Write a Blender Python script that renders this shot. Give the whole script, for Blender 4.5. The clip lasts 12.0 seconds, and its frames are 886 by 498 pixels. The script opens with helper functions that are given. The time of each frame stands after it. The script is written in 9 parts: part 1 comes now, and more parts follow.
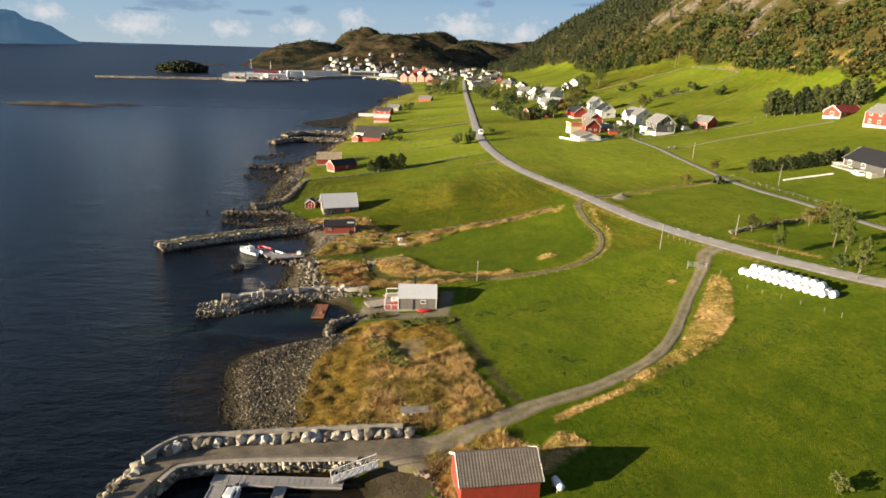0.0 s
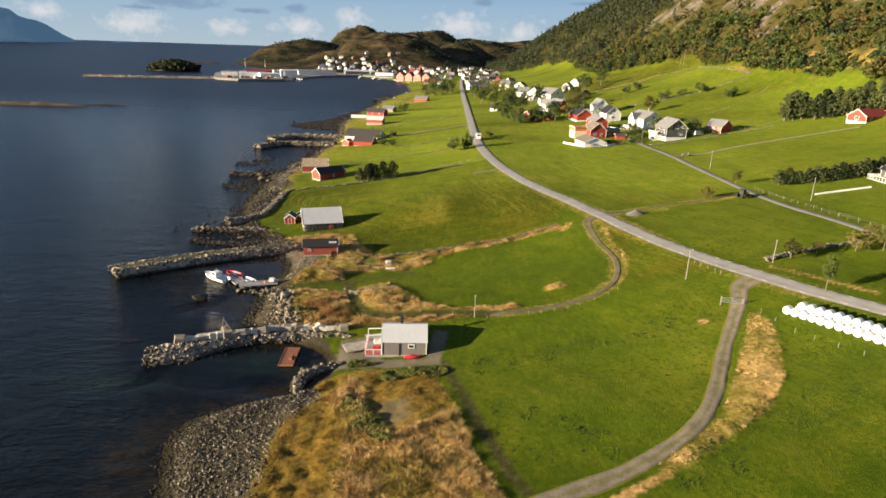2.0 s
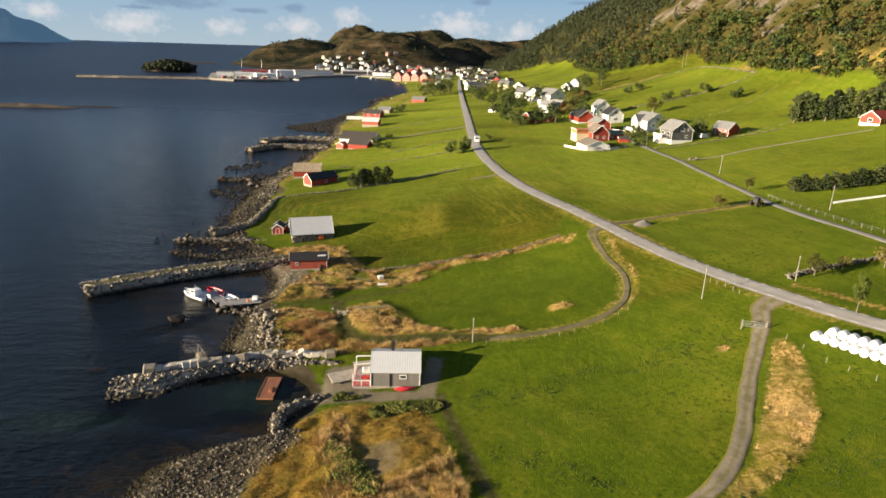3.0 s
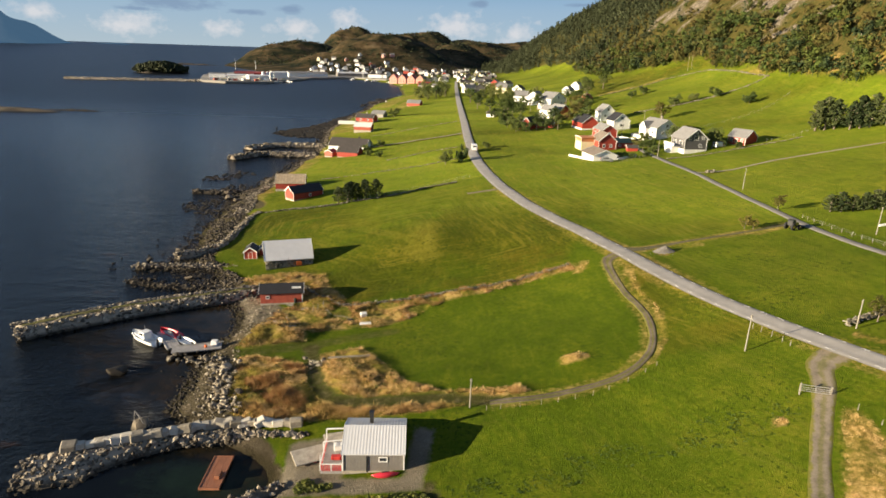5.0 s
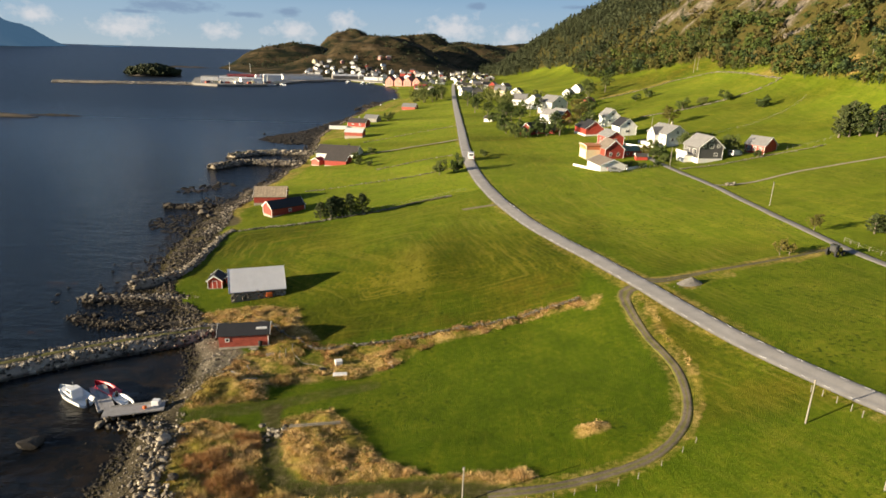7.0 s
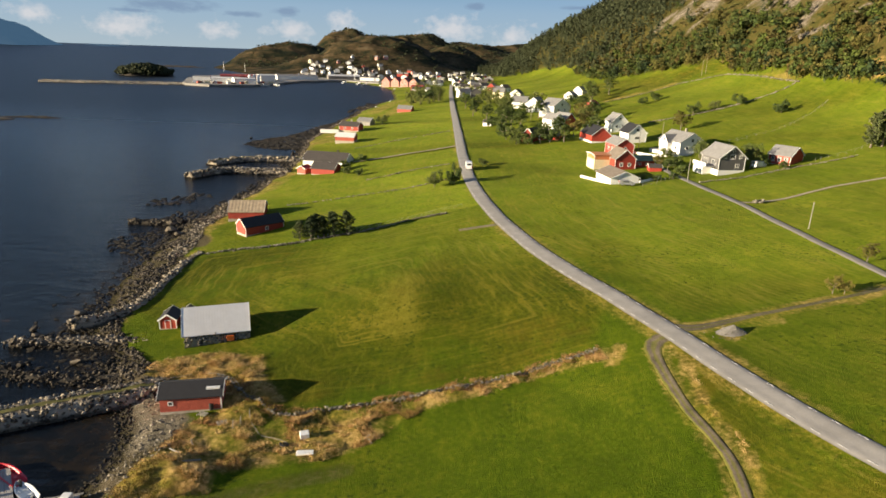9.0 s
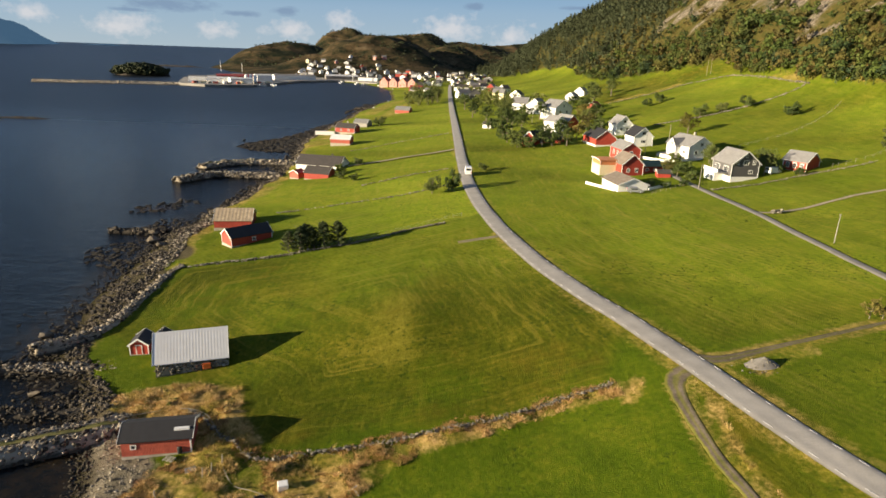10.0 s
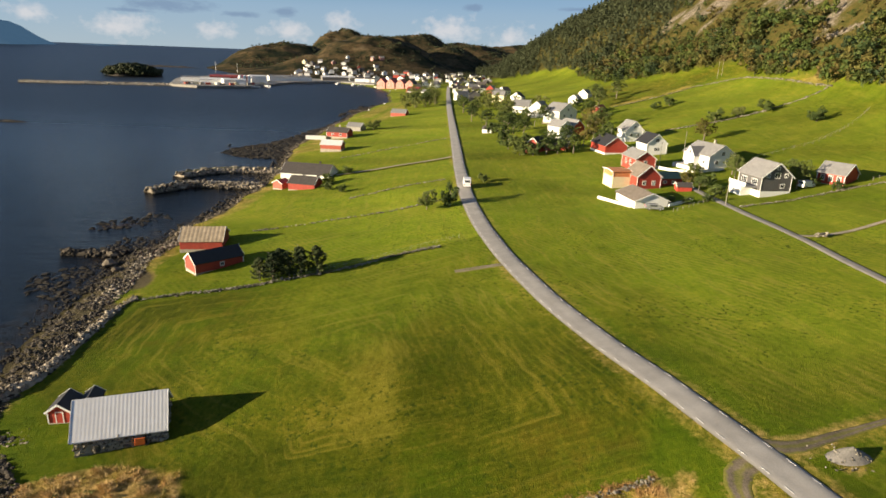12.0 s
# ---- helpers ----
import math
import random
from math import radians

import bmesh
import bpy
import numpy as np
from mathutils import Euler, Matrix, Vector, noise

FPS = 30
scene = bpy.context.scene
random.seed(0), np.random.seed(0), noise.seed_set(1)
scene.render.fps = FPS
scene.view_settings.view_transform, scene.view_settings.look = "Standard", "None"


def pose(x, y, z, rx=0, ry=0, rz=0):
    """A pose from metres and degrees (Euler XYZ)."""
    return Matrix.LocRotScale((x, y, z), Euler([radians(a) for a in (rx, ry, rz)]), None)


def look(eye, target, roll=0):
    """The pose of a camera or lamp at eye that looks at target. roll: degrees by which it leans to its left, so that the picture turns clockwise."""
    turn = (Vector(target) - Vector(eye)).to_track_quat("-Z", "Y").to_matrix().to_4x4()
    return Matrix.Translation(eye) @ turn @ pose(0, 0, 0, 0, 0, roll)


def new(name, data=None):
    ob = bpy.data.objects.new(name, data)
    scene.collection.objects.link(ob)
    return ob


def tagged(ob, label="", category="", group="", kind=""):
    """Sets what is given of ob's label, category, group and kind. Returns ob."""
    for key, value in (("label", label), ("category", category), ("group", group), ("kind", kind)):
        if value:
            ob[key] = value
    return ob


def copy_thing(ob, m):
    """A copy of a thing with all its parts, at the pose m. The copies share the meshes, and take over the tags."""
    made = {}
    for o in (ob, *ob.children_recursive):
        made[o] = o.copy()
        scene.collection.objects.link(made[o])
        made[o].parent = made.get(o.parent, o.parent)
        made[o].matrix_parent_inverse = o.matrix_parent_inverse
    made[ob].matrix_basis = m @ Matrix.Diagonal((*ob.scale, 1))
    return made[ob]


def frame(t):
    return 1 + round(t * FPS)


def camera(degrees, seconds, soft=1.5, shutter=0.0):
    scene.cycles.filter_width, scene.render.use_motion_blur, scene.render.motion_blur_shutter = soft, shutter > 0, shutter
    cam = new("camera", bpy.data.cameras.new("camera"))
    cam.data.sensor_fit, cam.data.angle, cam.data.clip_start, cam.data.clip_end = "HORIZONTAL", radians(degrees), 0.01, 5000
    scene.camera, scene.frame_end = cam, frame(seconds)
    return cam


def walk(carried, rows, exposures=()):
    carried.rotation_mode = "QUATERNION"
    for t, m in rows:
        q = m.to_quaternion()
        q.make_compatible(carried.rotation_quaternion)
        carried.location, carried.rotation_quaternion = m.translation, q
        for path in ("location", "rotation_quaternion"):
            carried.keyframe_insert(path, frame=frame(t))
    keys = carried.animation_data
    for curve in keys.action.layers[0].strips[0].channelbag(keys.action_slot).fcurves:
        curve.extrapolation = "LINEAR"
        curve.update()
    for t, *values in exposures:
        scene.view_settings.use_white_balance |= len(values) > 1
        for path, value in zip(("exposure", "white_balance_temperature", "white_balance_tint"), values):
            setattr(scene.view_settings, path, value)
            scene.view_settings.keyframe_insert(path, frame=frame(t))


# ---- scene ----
EXPOSURE = 1.54
cam = camera(71.0, 12.0, soft=1.65)
PATH = [
    (0, (1.527, 0.063, 46.978), (1.534, 1.968, 46.369), 1.8),
    (0.5, (1.668, 4.822, 46.863), (1.676, 6.727, 46.253), 1.9),
    (1, (1.901, 9.426, 46.906), (1.911, 11.331, 46.296), 1.8),
    (1.5, (2.194, 13.91, 46.911), (2.206, 15.814, 46.3), 1.9),
    (2, (2.368, 18.342, 47.006), (2.383, 20.246, 46.394), 1.9),
    (2.5, (2.64, 22.966, 47.142), (2.657, 24.869, 46.528), 1.9),
    (3, (2.911, 27.569, 47.201), (2.93, 29.472, 46.588), 1.8),
    (5, (3.731, 45.757, 47.22), (3.759, 47.662, 46.612), 1.9),
    (5.5, (4.026, 50.127, 47.165), (4.056, 52.032, 46.557), 1.8),
    (6, (4.342, 54.567, 47.135), (4.374, 56.472, 46.528), 1.8),
    (6.5, (4.772, 58.934, 47.021), (4.805, 60.841, 46.417), 1.8),
    (7, (5.23, 63.403, 46.964), (5.263, 65.311, 46.362), 1.8),
    (9, (6.248, 82.05, 47.104), (6.288, 83.957, 46.503), 2.0),
    (9.5, (6.402, 86.727, 47.114), (6.444, 88.634, 46.513), 2.0),
    (10, (6.512, 91.495, 47.1), (6.556, 93.402, 46.499), 2.1),
    (10.5, (6.749, 96.255, 47.041), (6.795, 98.162, 46.441), 2.1),
    (11, (6.915, 100.936, 47.022), (6.963, 102.843, 46.422), 2.2),
    (11.5, (7.166, 105.667, 46.822), (7.214, 107.575, 46.225), 2.2),
    (12, (7.504, 110.329, 46.797), (7.552, 112.237, 46.199), 2.2),
]
walk(cam, [(t, look(eye, target, roll)) for t, eye, target, roll in PATH], exposures=[(0.0, EXPOSURE), (3.0, EXPOSURE), (9.5, EXPOSURE - 0.09), (12.0, EXPOSURE - 0.09)])

# ---------------------------------------------------------------- sky and sun
SUN_HEIGHT, SUN_FROM = radians(10.8), radians(-108.0)  # low evening sun over the sea
world = bpy.data.worlds.new("sky")
scene.world = world
world.use_nodes = True
wn, wl = world.node_tree.nodes, world.node_tree.links
wn.clear()


sky = wn.new("ShaderNodeTexSky")
sky.sky_type, sky.sun_disc = "NISHITA", False
sky.sun_elevation, sky.sun_rotation, sky.altitude = SUN_HEIGHT, SUN_FROM, 50
sky.air_density, sky.dust_density, sky.ozone_density = 1.0, 0.0, 1.2
way = wn.new("ShaderNodeTexCoord")
# cumulus banks near the horizon
stretch = wn.new("ShaderNodeMapping")
stretch.inputs["Scale"].default_value = (9.5, 9.5, 23.0)
stretch.inputs["Location"].default_value = (1.7, 0.4, 0.35)
wl.new(way.outputs["Generated"], stretch.inputs["Vector"])
puffs = wn.new("ShaderNodeTexNoise")
puffs.inputs["Scale"].default_value, puffs.inputs["Detail"].default_value, puffs.inputs["Roughness"].default_value = 1.3, 7, 0.55
wl.new(stretch.outputs["Vector"], puffs.inputs["Vector"])
cover = wn.new("ShaderNodeMapRange")
for k, v in (("From Min", 0.50), ("From Max", 0.66), ("To Min", 0.0), ("To Max", 0.66)):
    cover.inputs[k].default_value = v
wl.new(puffs.outputs["Fac"], cover.inputs["Value"])
shade = wn.new("ShaderNodeTexNoise")
shade.inputs["Scale"].default_value, shade.inputs["Detail"].default_value = 2.1, 4
wl.new(stretch.outputs["Vector"], shade.inputs["Vector"])
tone = wn.new("ShaderNodeValToRGB")
tone.color_ramp.elements[0].position, tone.color_ramp.elements[0].color = 0.36, (4.4, 5.2, 6.4, 1)
tone.color_ramp.elements[1].position, tone.color_ramp.elements[1].color = 0.60, (9.4, 9.4, 9.6, 1)
wl.new(shade.outputs["Fac"], tone.inputs["Fac"])
tint = wn.new("ShaderNodeMix")
tint.data_type, tint.blend_type = "RGBA", "MULTIPLY"
tint.inputs["Factor"].default_value = 1.0
rise = wn.new("ShaderNodeSeparateXYZ")
wl.new(way.outputs["Generated"], rise.inputs[0])
air_tint = wn.new("ShaderNodeValToRGB")
air_tint.color_ramp.elements[0].position, air_tint.color_ramp.elements[0].color = 0.0, (0.35, 0.54, 1.14, 1)
air_tint.color_ramp.elements[1].position, air_tint.color_ramp.elements[1].color = 0.35, (0.27, 0.36, 0.52, 1)
haze = air_tint.color_ramp.elements.new(0.09)
haze.color = (0.33, 0.47, 0.86, 1)
wl.new(rise.outputs["Z"], air_tint.inputs["Fac"])
wl.new(air_tint.outputs["Color"], tint.inputs[7])
wl.new(sky.outputs["Color"], tint.inputs[6])
# milky air towards the horizon
milk = wn.new("ShaderNodeValToRGB")
milk.color_ramp.elements[0].position, milk.color_ramp.elements[0].color = 0.0, (2.75, 3.45, 3.95, 1)
milk.color_ramp.elements[1].position, milk.color_ramp.elements[1].color = 0.075, (1.95, 2.95, 4.0, 1)
wl.new(rise.outputs["Z"], milk.inputs["Fac"])
milk_share = wn.new("ShaderNodeMapRange")
for k, v in (("From Min", 0.06), ("From Max", 0.13), ("To Min", 0.92), ("To Max", 0.0)):
    milk_share.inputs[k].default_value = v
wl.new(rise.outputs["Z"], milk_share.inputs["Value"])
milky = wn.new("ShaderNodeMix")
milky.data_type = "RGBA"
wl.new(milk_share.outputs["Result"], milky.inputs["Factor"])
wl.new(tint.outputs[2], milky.inputs[6])
wl.new(milk.outputs["Color"], milky.inputs[7])
blend = wn.new("ShaderNodeMix")
blend.data_type = "RGBA"
low = wn.new("ShaderNodeMapRange")
for k, v in (("From Min", 0.085), ("From Max", 0.16), ("To Min", 0.0), ("To Max", 0.5)):
    low.inputs[k].default_value = v
wl.new(rise.outputs["Z"], low.inputs["Value"])
puff_share = wn.new("ShaderNodeMath")
puff_share.operation = "MULTIPLY"
wl.new(cover.outputs["Result"], puff_share.inputs[0])
wl.new(low.outputs["Result"], puff_share.inputs[1])
wl.new(puff_share.outputs[0], blend.inputs["Factor"])
wl.new(milky.outputs[2], blend.inputs[6])
wl.new(tone.outputs["Color"], blend.inputs[7])
# flat blue-grey clouds higher up
flat = wn.new("ShaderNodeMapping")
flat.inputs["Scale"].default_value = (7.0, 7.0, 60.0)
flat.inputs["Location"].default_value = (0.6, 2.3, 0.9)
wl.new(way.outputs["Generated"], flat.inputs["Vector"])
bars = wn.new("ShaderNodeTexNoise")
bars.inputs["Scale"].default_value, bars.inputs["Detail"].default_value, bars.inputs["Roughness"].default_value = 1.0, 6, 0.55
wl.new(flat.outputs["Vector"], bars.inputs["Vector"])
grey_cover = wn.new("ShaderNodeMapRange")
for k, v in (("From Min", 0.53), ("From Max", 0.60), ("To Min", 0.0), ("To Max", 0.8)):
    grey_cover.inputs[k].default_value = v
wl.new(bars.outputs["Fac"], grey_cover.inputs["Value"])
above = wn.new("ShaderNodeMapRange")
for k, v in (("From Min", 0.085), ("From Max", 0.12), ("To Min", 0.0), ("To Max", 1.0)):
    above.inputs[k].default_value = v
wl.new(rise.outputs["Z"], above.inputs["Value"])
grey_share = wn.new("ShaderNodeMath")
grey_share.operation = "MULTIPLY"
wl.new(grey_cover.outputs["Result"], grey_share.inputs[0])
wl.new(above.outputs["Result"], grey_share.inputs[1])
dull = wn.new("ShaderNodeMix")
dull.data_type = "RGBA"
dull.inputs[7].default_value = (2.4, 3.5, 5.2, 1)
wl.new(grey_share.outputs[0], dull.inputs["Factor"])
wl.new(blend.outputs[2], dull.inputs[6])
# single clouds low over the land: azimuth, height, width and depth in degrees
bearing = wn.new("ShaderNodeMath")
bearing.operation = "ARCTAN2"
wl.new(rise.outputs["X"], bearing.inputs[0])
wl.new(rise.outputs["Y"], bearing.inputs[1])
chart = wn.new("ShaderNodeCombineXYZ")
wl.new(bearing.outputs[0], chart.inputs[0])
wl.new(rise.outputs["Z"], chart.inputs[1])


def cloud_bank(clouds, grain, ragged, a, b, most, colour, under):
    """Soft clouds at fixed places of the sky, laid over the colour under."""
    best = None
    for az, el, w, h in clouds:
        at = wn.new("ShaderNodeMapping")
        w, h = radians(w), radians(h)
        at.inputs["Scale"].default_value = (1 / w, 1 / h, 0)
        at.inputs["Location"].default_value = (-radians(az) / w, -radians(el) / h, 0)
        wl.new(chart.outputs[0], at.inputs["Vector"])
        off = wn.new("ShaderNodeVectorMath")
        off.operation = "LENGTH"
        wl.new(at.outputs["Vector"], off.inputs[0])
        if best is None:
            best = off.outputs["Value"]
        else:
            least = wn.new("ShaderNodeMath")
            least.operation = "MINIMUM"
            wl.new(best, least.inputs[0])
            wl.new(off.outputs["Value"], least.inputs[1])
            best = least.outputs[0]
    frayed = wn.new("ShaderNodeMapping")
    frayed.inputs["Scale"].default_value = grain
    wl.new(way.outputs["Generated"], frayed.inputs["Vector"])
    fluff = wn.new("ShaderNodeTexNoise")
    fluff.inputs["Scale"].default_value, fluff.inputs["Detail"].default_value, fluff.inputs["Roughness"].default_value = 1.0, 6, 0.6
    wl.new(frayed.outputs["Vector"], fluff.inputs["Vector"])
    rag = wn.new("ShaderNodeMath")
    rag.operation = "MULTIPLY_ADD"
    rag.inputs[1].default_value = ragged
    wl.new(fluff.outputs["Fac"], rag.inputs[0])
    turned = wn.new("ShaderNodeMath")
    turned.operation = "SUBTRACT"
    turned.inputs[0].default_value = 1.0 - ragged / 2
    wl.new(best, turned.inputs[1])
    wl.new(turned.outputs[0], rag.inputs[2])
    share = wn.new("ShaderNodeMapRange")
    for k, v in (("From Min", a), ("From Max", b), ("To Min", 0.0), ("To Max", most)):
        share.inputs[k].default_value = v
    wl.new(rag.outputs[0], share.inputs["Value"])
    laid = wn.new("ShaderNodeMix")
    laid.data_type = "RGBA"
    wl.new(share.outputs["Result"], laid.inputs["Factor"])
    wl.new(under, laid.inputs[6])
    laid.inputs[7].default_value = (*colour, 1)
    return laid.outputs[2]


full_sky = cloud_bank([(-31.5, 1.9, 2.2, 0.8), (-25.3, 1.2, 3.0, 1.3), (-18.4, 1.2, 2.2, 1.0), (-12.6, 1.4, 2.6, 1.0), (-8.0, 2.1, 1.7, 1.1), (1.3, 2.0, 3.2, 1.6), (6.9, 1.6, 2.2, 1.4)], (55, 55, 75), 2.2, 0.1, 0.95, 0.75, (4.9, 4.8, 4.85), dull.outputs[2])
full_sky = cloud_bank([(-22.0, 2.95, 4.6, 0.75), (-16.4, 2.55, 2.2, 0.3), (-12.9, 2.9, 1.7, 0.5), (-24.5, 2.4, 2.4, 0.2), (3.2, 3.9, 1.2, 0.4), (12.0, 4.0, 2.0, 0.25)], (40, 40, 110), 1.9, 0.15, 0.75, 0.72, (1.35, 1.95, 2.9), full_sky)
air = wn.new("ShaderNodeBackground")
air.inputs["Strength"].default_value = 0.055
wl.new(full_sky, air.inputs["Color"])
wl.new(air.outputs["Background"], wn.new("ShaderNodeOutputWorld").inputs["Surface"])

sun = new("sun", bpy.data.lights.new("sun", "SUN"))
sun.data.energy, sun.data.angle, sun.data.color = 5.0, radians(0.55), (1.0, 0.83, 0.58)
toward = Vector((math.sin(SUN_FROM) * math.cos(SUN_HEIGHT), math.cos(SUN_FROM) * math.cos(SUN_HEIGHT), math.sin(SUN_HEIGHT)))
sun.matrix_world = look(tuple(toward * 100), (0, 0, 0))


# ---------------------------------------------------------------- materials
class Nodes:
    """A small helper round one material's node tree."""

    def __init__(self, name, rough=0.8, metal=0.0, spec=0.5):
        self.mat = bpy.data.materials.new(name)
        self.mat.use_nodes = True
        self.n, self.l = self.mat.node_tree.nodes, self.mat.node_tree.links
        self.bsdf = self.n["Principled BSDF"]
        self.bsdf.inputs["Roughness"].default_value = rough
        self.bsdf.inputs["Metallic"].default_value = metal
        self.bsdf.inputs["Specular IOR Level"].default_value = spec
        self.where = self.n.new("ShaderNodeNewGeometry").outputs["Position"]

    def noise(self, scale, detail=4, rough=0.55, vector=None, distort=0.0):
        t = self.n.new("ShaderNodeTexNoise")
        t.inputs["Scale"].default_value, t.inputs["Detail"].default_value = scale, detail
        t.inputs["Roughness"].default_value, t.inputs["Distortion"].default_value = rough, distort
        self.l.new(vector or self.where, t.inputs["Vector"])
        return t.outputs["Fac"]

    def scaled(self, sx, sy, sz, turn=0.0, vector=None):
        t = self.n.new("ShaderNodeMapping")
        t.inputs["Scale"].default_value = (sx, sy, sz)
        t.inputs["Rotation"].default_value = (0, 0, turn)
        self.l.new(vector or self.where, t.inputs["Vector"])
        return t.outputs["Vector"]

    def object_space(self):
        return self.n.new("ShaderNodeTexCoord").outputs["Object"]

    def waves(self, scale, vector, axis="X", distort=0.0):
        t = self.n.new("ShaderNodeTexWave")
        t.bands_direction = axis
        t.inputs["Scale"].default_value, t.inputs["Distortion"].default_value = scale, distort
        self.l.new(vector, t.inputs["Vector"])
        return t.outputs["Fac"]

    def ramp(self, fac, *stops):
        t = self.n.new("ShaderNodeValToRGB")
        while len(t.color_ramp.elements) < len(stops):
            t.color_ramp.elements.new(0.5)
        for e, (p, c) in zip(t.color_ramp.elements, stops):
            e.position, e.color = p, (*c, 1)
        self.l.new(fac, t.inputs["Fac"])
        return t.outputs["Color"]

    def span(self, value, a, b, to0=0.0, to1=1.0):
        t = self.n.new("ShaderNodeMapRange")
        for k, v in (("From Min", a), ("From Max", b), ("To Min", to0), ("To Max", to1)):
            t.inputs[k].default_value = v
        self.l.new(value, t.inputs["Value"])
        return t.outputs["Result"]

    def sum(self, a, b, op="ADD"):
        t = self.n.new("ShaderNodeMath")
        t.operation = op
        for k, v in ((0, a), (1, b)):
            if isinstance(v, (int, float)):
                t.inputs[k].default_value = v
            else:
                self.l.new(v, t.inputs[k])
        return t.outputs["Value"]

    def mix(self, fac, a, b, how="MIX"):
        t = self.n.new("ShaderNodeMix")
        t.data_type, t.blend_type = "RGBA", how
        for k, v in (("Factor", fac), (6, a), (7, b)):
            if isinstance(v, (int, float)):
                t.inputs[k].default_value = v
            elif isinstance(v, tuple):
                t.inputs[k].default_value = (*v, 1)
            else:
                self.l.new(v, t.inputs[k])
        return t.outputs[2]

    def attribute(self, name):
        t = self.n.new("ShaderNodeAttribute")
        t.attribute_name = name
        return t.outputs["Fac"]

    def random(self):
        return self.n.new("ShaderNodeObjectInfo").outputs["Random"]

    def island(self):
        return self.n.new("ShaderNodeNewGeometry").outputs["Random Per Island"]

    def colour(self, c):
        if isinstance(c, tuple):
            self.bsdf.inputs["Base Color"].default_value = (*c, 1)
        else:
            self.l.new(c, self.bsdf.inputs["Base Color"])
        return self

    def rough(self, value):
        self.l.new(value, self.bsdf.inputs["Roughness"])
        return self

    def bump(self, height, strength=0.5, distance=0.05):
        t = self.n.new("ShaderNodeBump")
        t.inputs["Strength"].default_value, t.inputs["Distance"].default_value = strength, distance
        self.l.new(height, t.inputs["Height"])
        self.l.new(t.outputs["Normal"], self.bsdf.inputs["Normal"])
        return self


def plain(name, c, rough=0.6, metal=0.0, vary=0.25, scale=3.0, relief=0.02):
    """Painted or cast stuff with mottling at two scales."""
    m = Nodes(name, rough, metal)
    dark, light = tuple(v * (1 - vary) for v in c), tuple(min(1, v * (1 + vary * 0.6)) for v in c)
    v = m.object_space()
    f = m.sum(m.sum(m.noise(scale, 5, 0.6, v), 0.6, "MULTIPLY"), m.sum(m.noise(scale * 9, 3, 0.6, v), 0.4, "MULTIPLY"))
    m.colour(m.ramp(f, (0.35, dark), (0.65, light))).bump(f, 0.4, relief)
    return m.mat


def boards(name, c, axis="X", pitch=0.16, rough=0.65, vary=0.3):
    """Painted timber cladding: joints every pitch metres, weathered streaks."""
    m = Nodes(name, rough)
    v = m.object_space()
    joints = m.waves(0.314 / pitch, v, axis)
    wear = m.noise(1.3, 6, 0.65, v)
    fine = m.noise(14, 3, 0.6, m.scaled(1, 1, 0.15, 0, v))
    f = m.sum(m.sum(wear, 0.55, "MULTIPLY"), m.sum(fine, 0.45, "MULTIPLY"))
    col = m.ramp(f, (0.35, tuple(x * (1 - vary) for x in c)), (0.65, tuple(min(1, x * (1 + vary * 0.5)) for x in c)))
    col = m.mix(m.span(joints, 0.0, 0.12, 0.45, 0.0), col, tuple(x * 0.35 for x in c))
    m.colour(col).bump(joints, 0.5, 0.02)
    return m.mat


def roofing(name, c, pitch=0.3, axis="X", rough=0.7, vary=0.35, metal=0.0, course=0.0, line=0.35):
    m = Nodes(name, rough, metal)
    v = m.object_space()
    rows = m.waves(0.314 / pitch, v, axis)
    if course:
        rows = m.sum(rows, m.span(m.waves(0.314 / course, v, "Y"), 0.0, 0.35), "MULTIPLY")
    f = m.sum(m.sum(m.noise(0.9, 6, 0.65, v), 0.6, "MULTIPLY"), m.sum(m.noise(9, 4, 0.6, v), 0.4, "MULTIPLY"))
    col = m.ramp(f, (0.35, tuple(x * (1 - vary) for x in c)), (0.65, tuple(min(1, x * (1 + vary * 0.5)) for x in c)))
    m.colour(m.mix(m.span(rows, 0.0, 0.25, line, 0.0), col, tuple(x * 0.5 for x in c))).bump(rows, 0.6, 0.04 if line > 0.2 else 0.012 if line > 0.05 else 0.004)
    return m.mat


def stone(name, dark, light, scale=1.2, rough=0.9):
    """Rock, a tone of its own for every stone."""
    m = Nodes(name, rough, 0.0, 0.3)
    pick = m.sum(m.sum(m.random(), m.island()), 1.0, "FRACT")
    f = m.sum(m.sum(m.sum(m.noise(scale, 6, 0.65), 0.34, "MULTIPLY"), m.sum(pick, 0.5, "MULTIPLY")), m.sum(m.noise(0.16, 3), 0.2, "MULTIPLY"))
    lichen = m.noise(scale * 4, 5, 0.7)
    col = m.ramp(f, (0.28, dark), (0.50, tuple(a * 0.5 + b * 0.36 for a, b in zip(dark, light))), (0.74, light))
    col = m.mix(m.span(lichen, 0.58, 0.7, 0.0, 0.5), col, tuple(v * 1.25 for v in light))
    z = m.n.new("ShaderNodeSeparateXYZ")
    m.l.new(m.where, z.inputs[0])
    col = m.mix(m.span(m.sum(z.outputs["Z"], m.sum(lichen, 0.5, "MULTIPLY")), 0.45, 0.85, 0.85, 0.0), col, (0.018, 0.014, 0.008))
    m.colour(col).bump(lichen, 0.7, 0.06)
    return m.mat


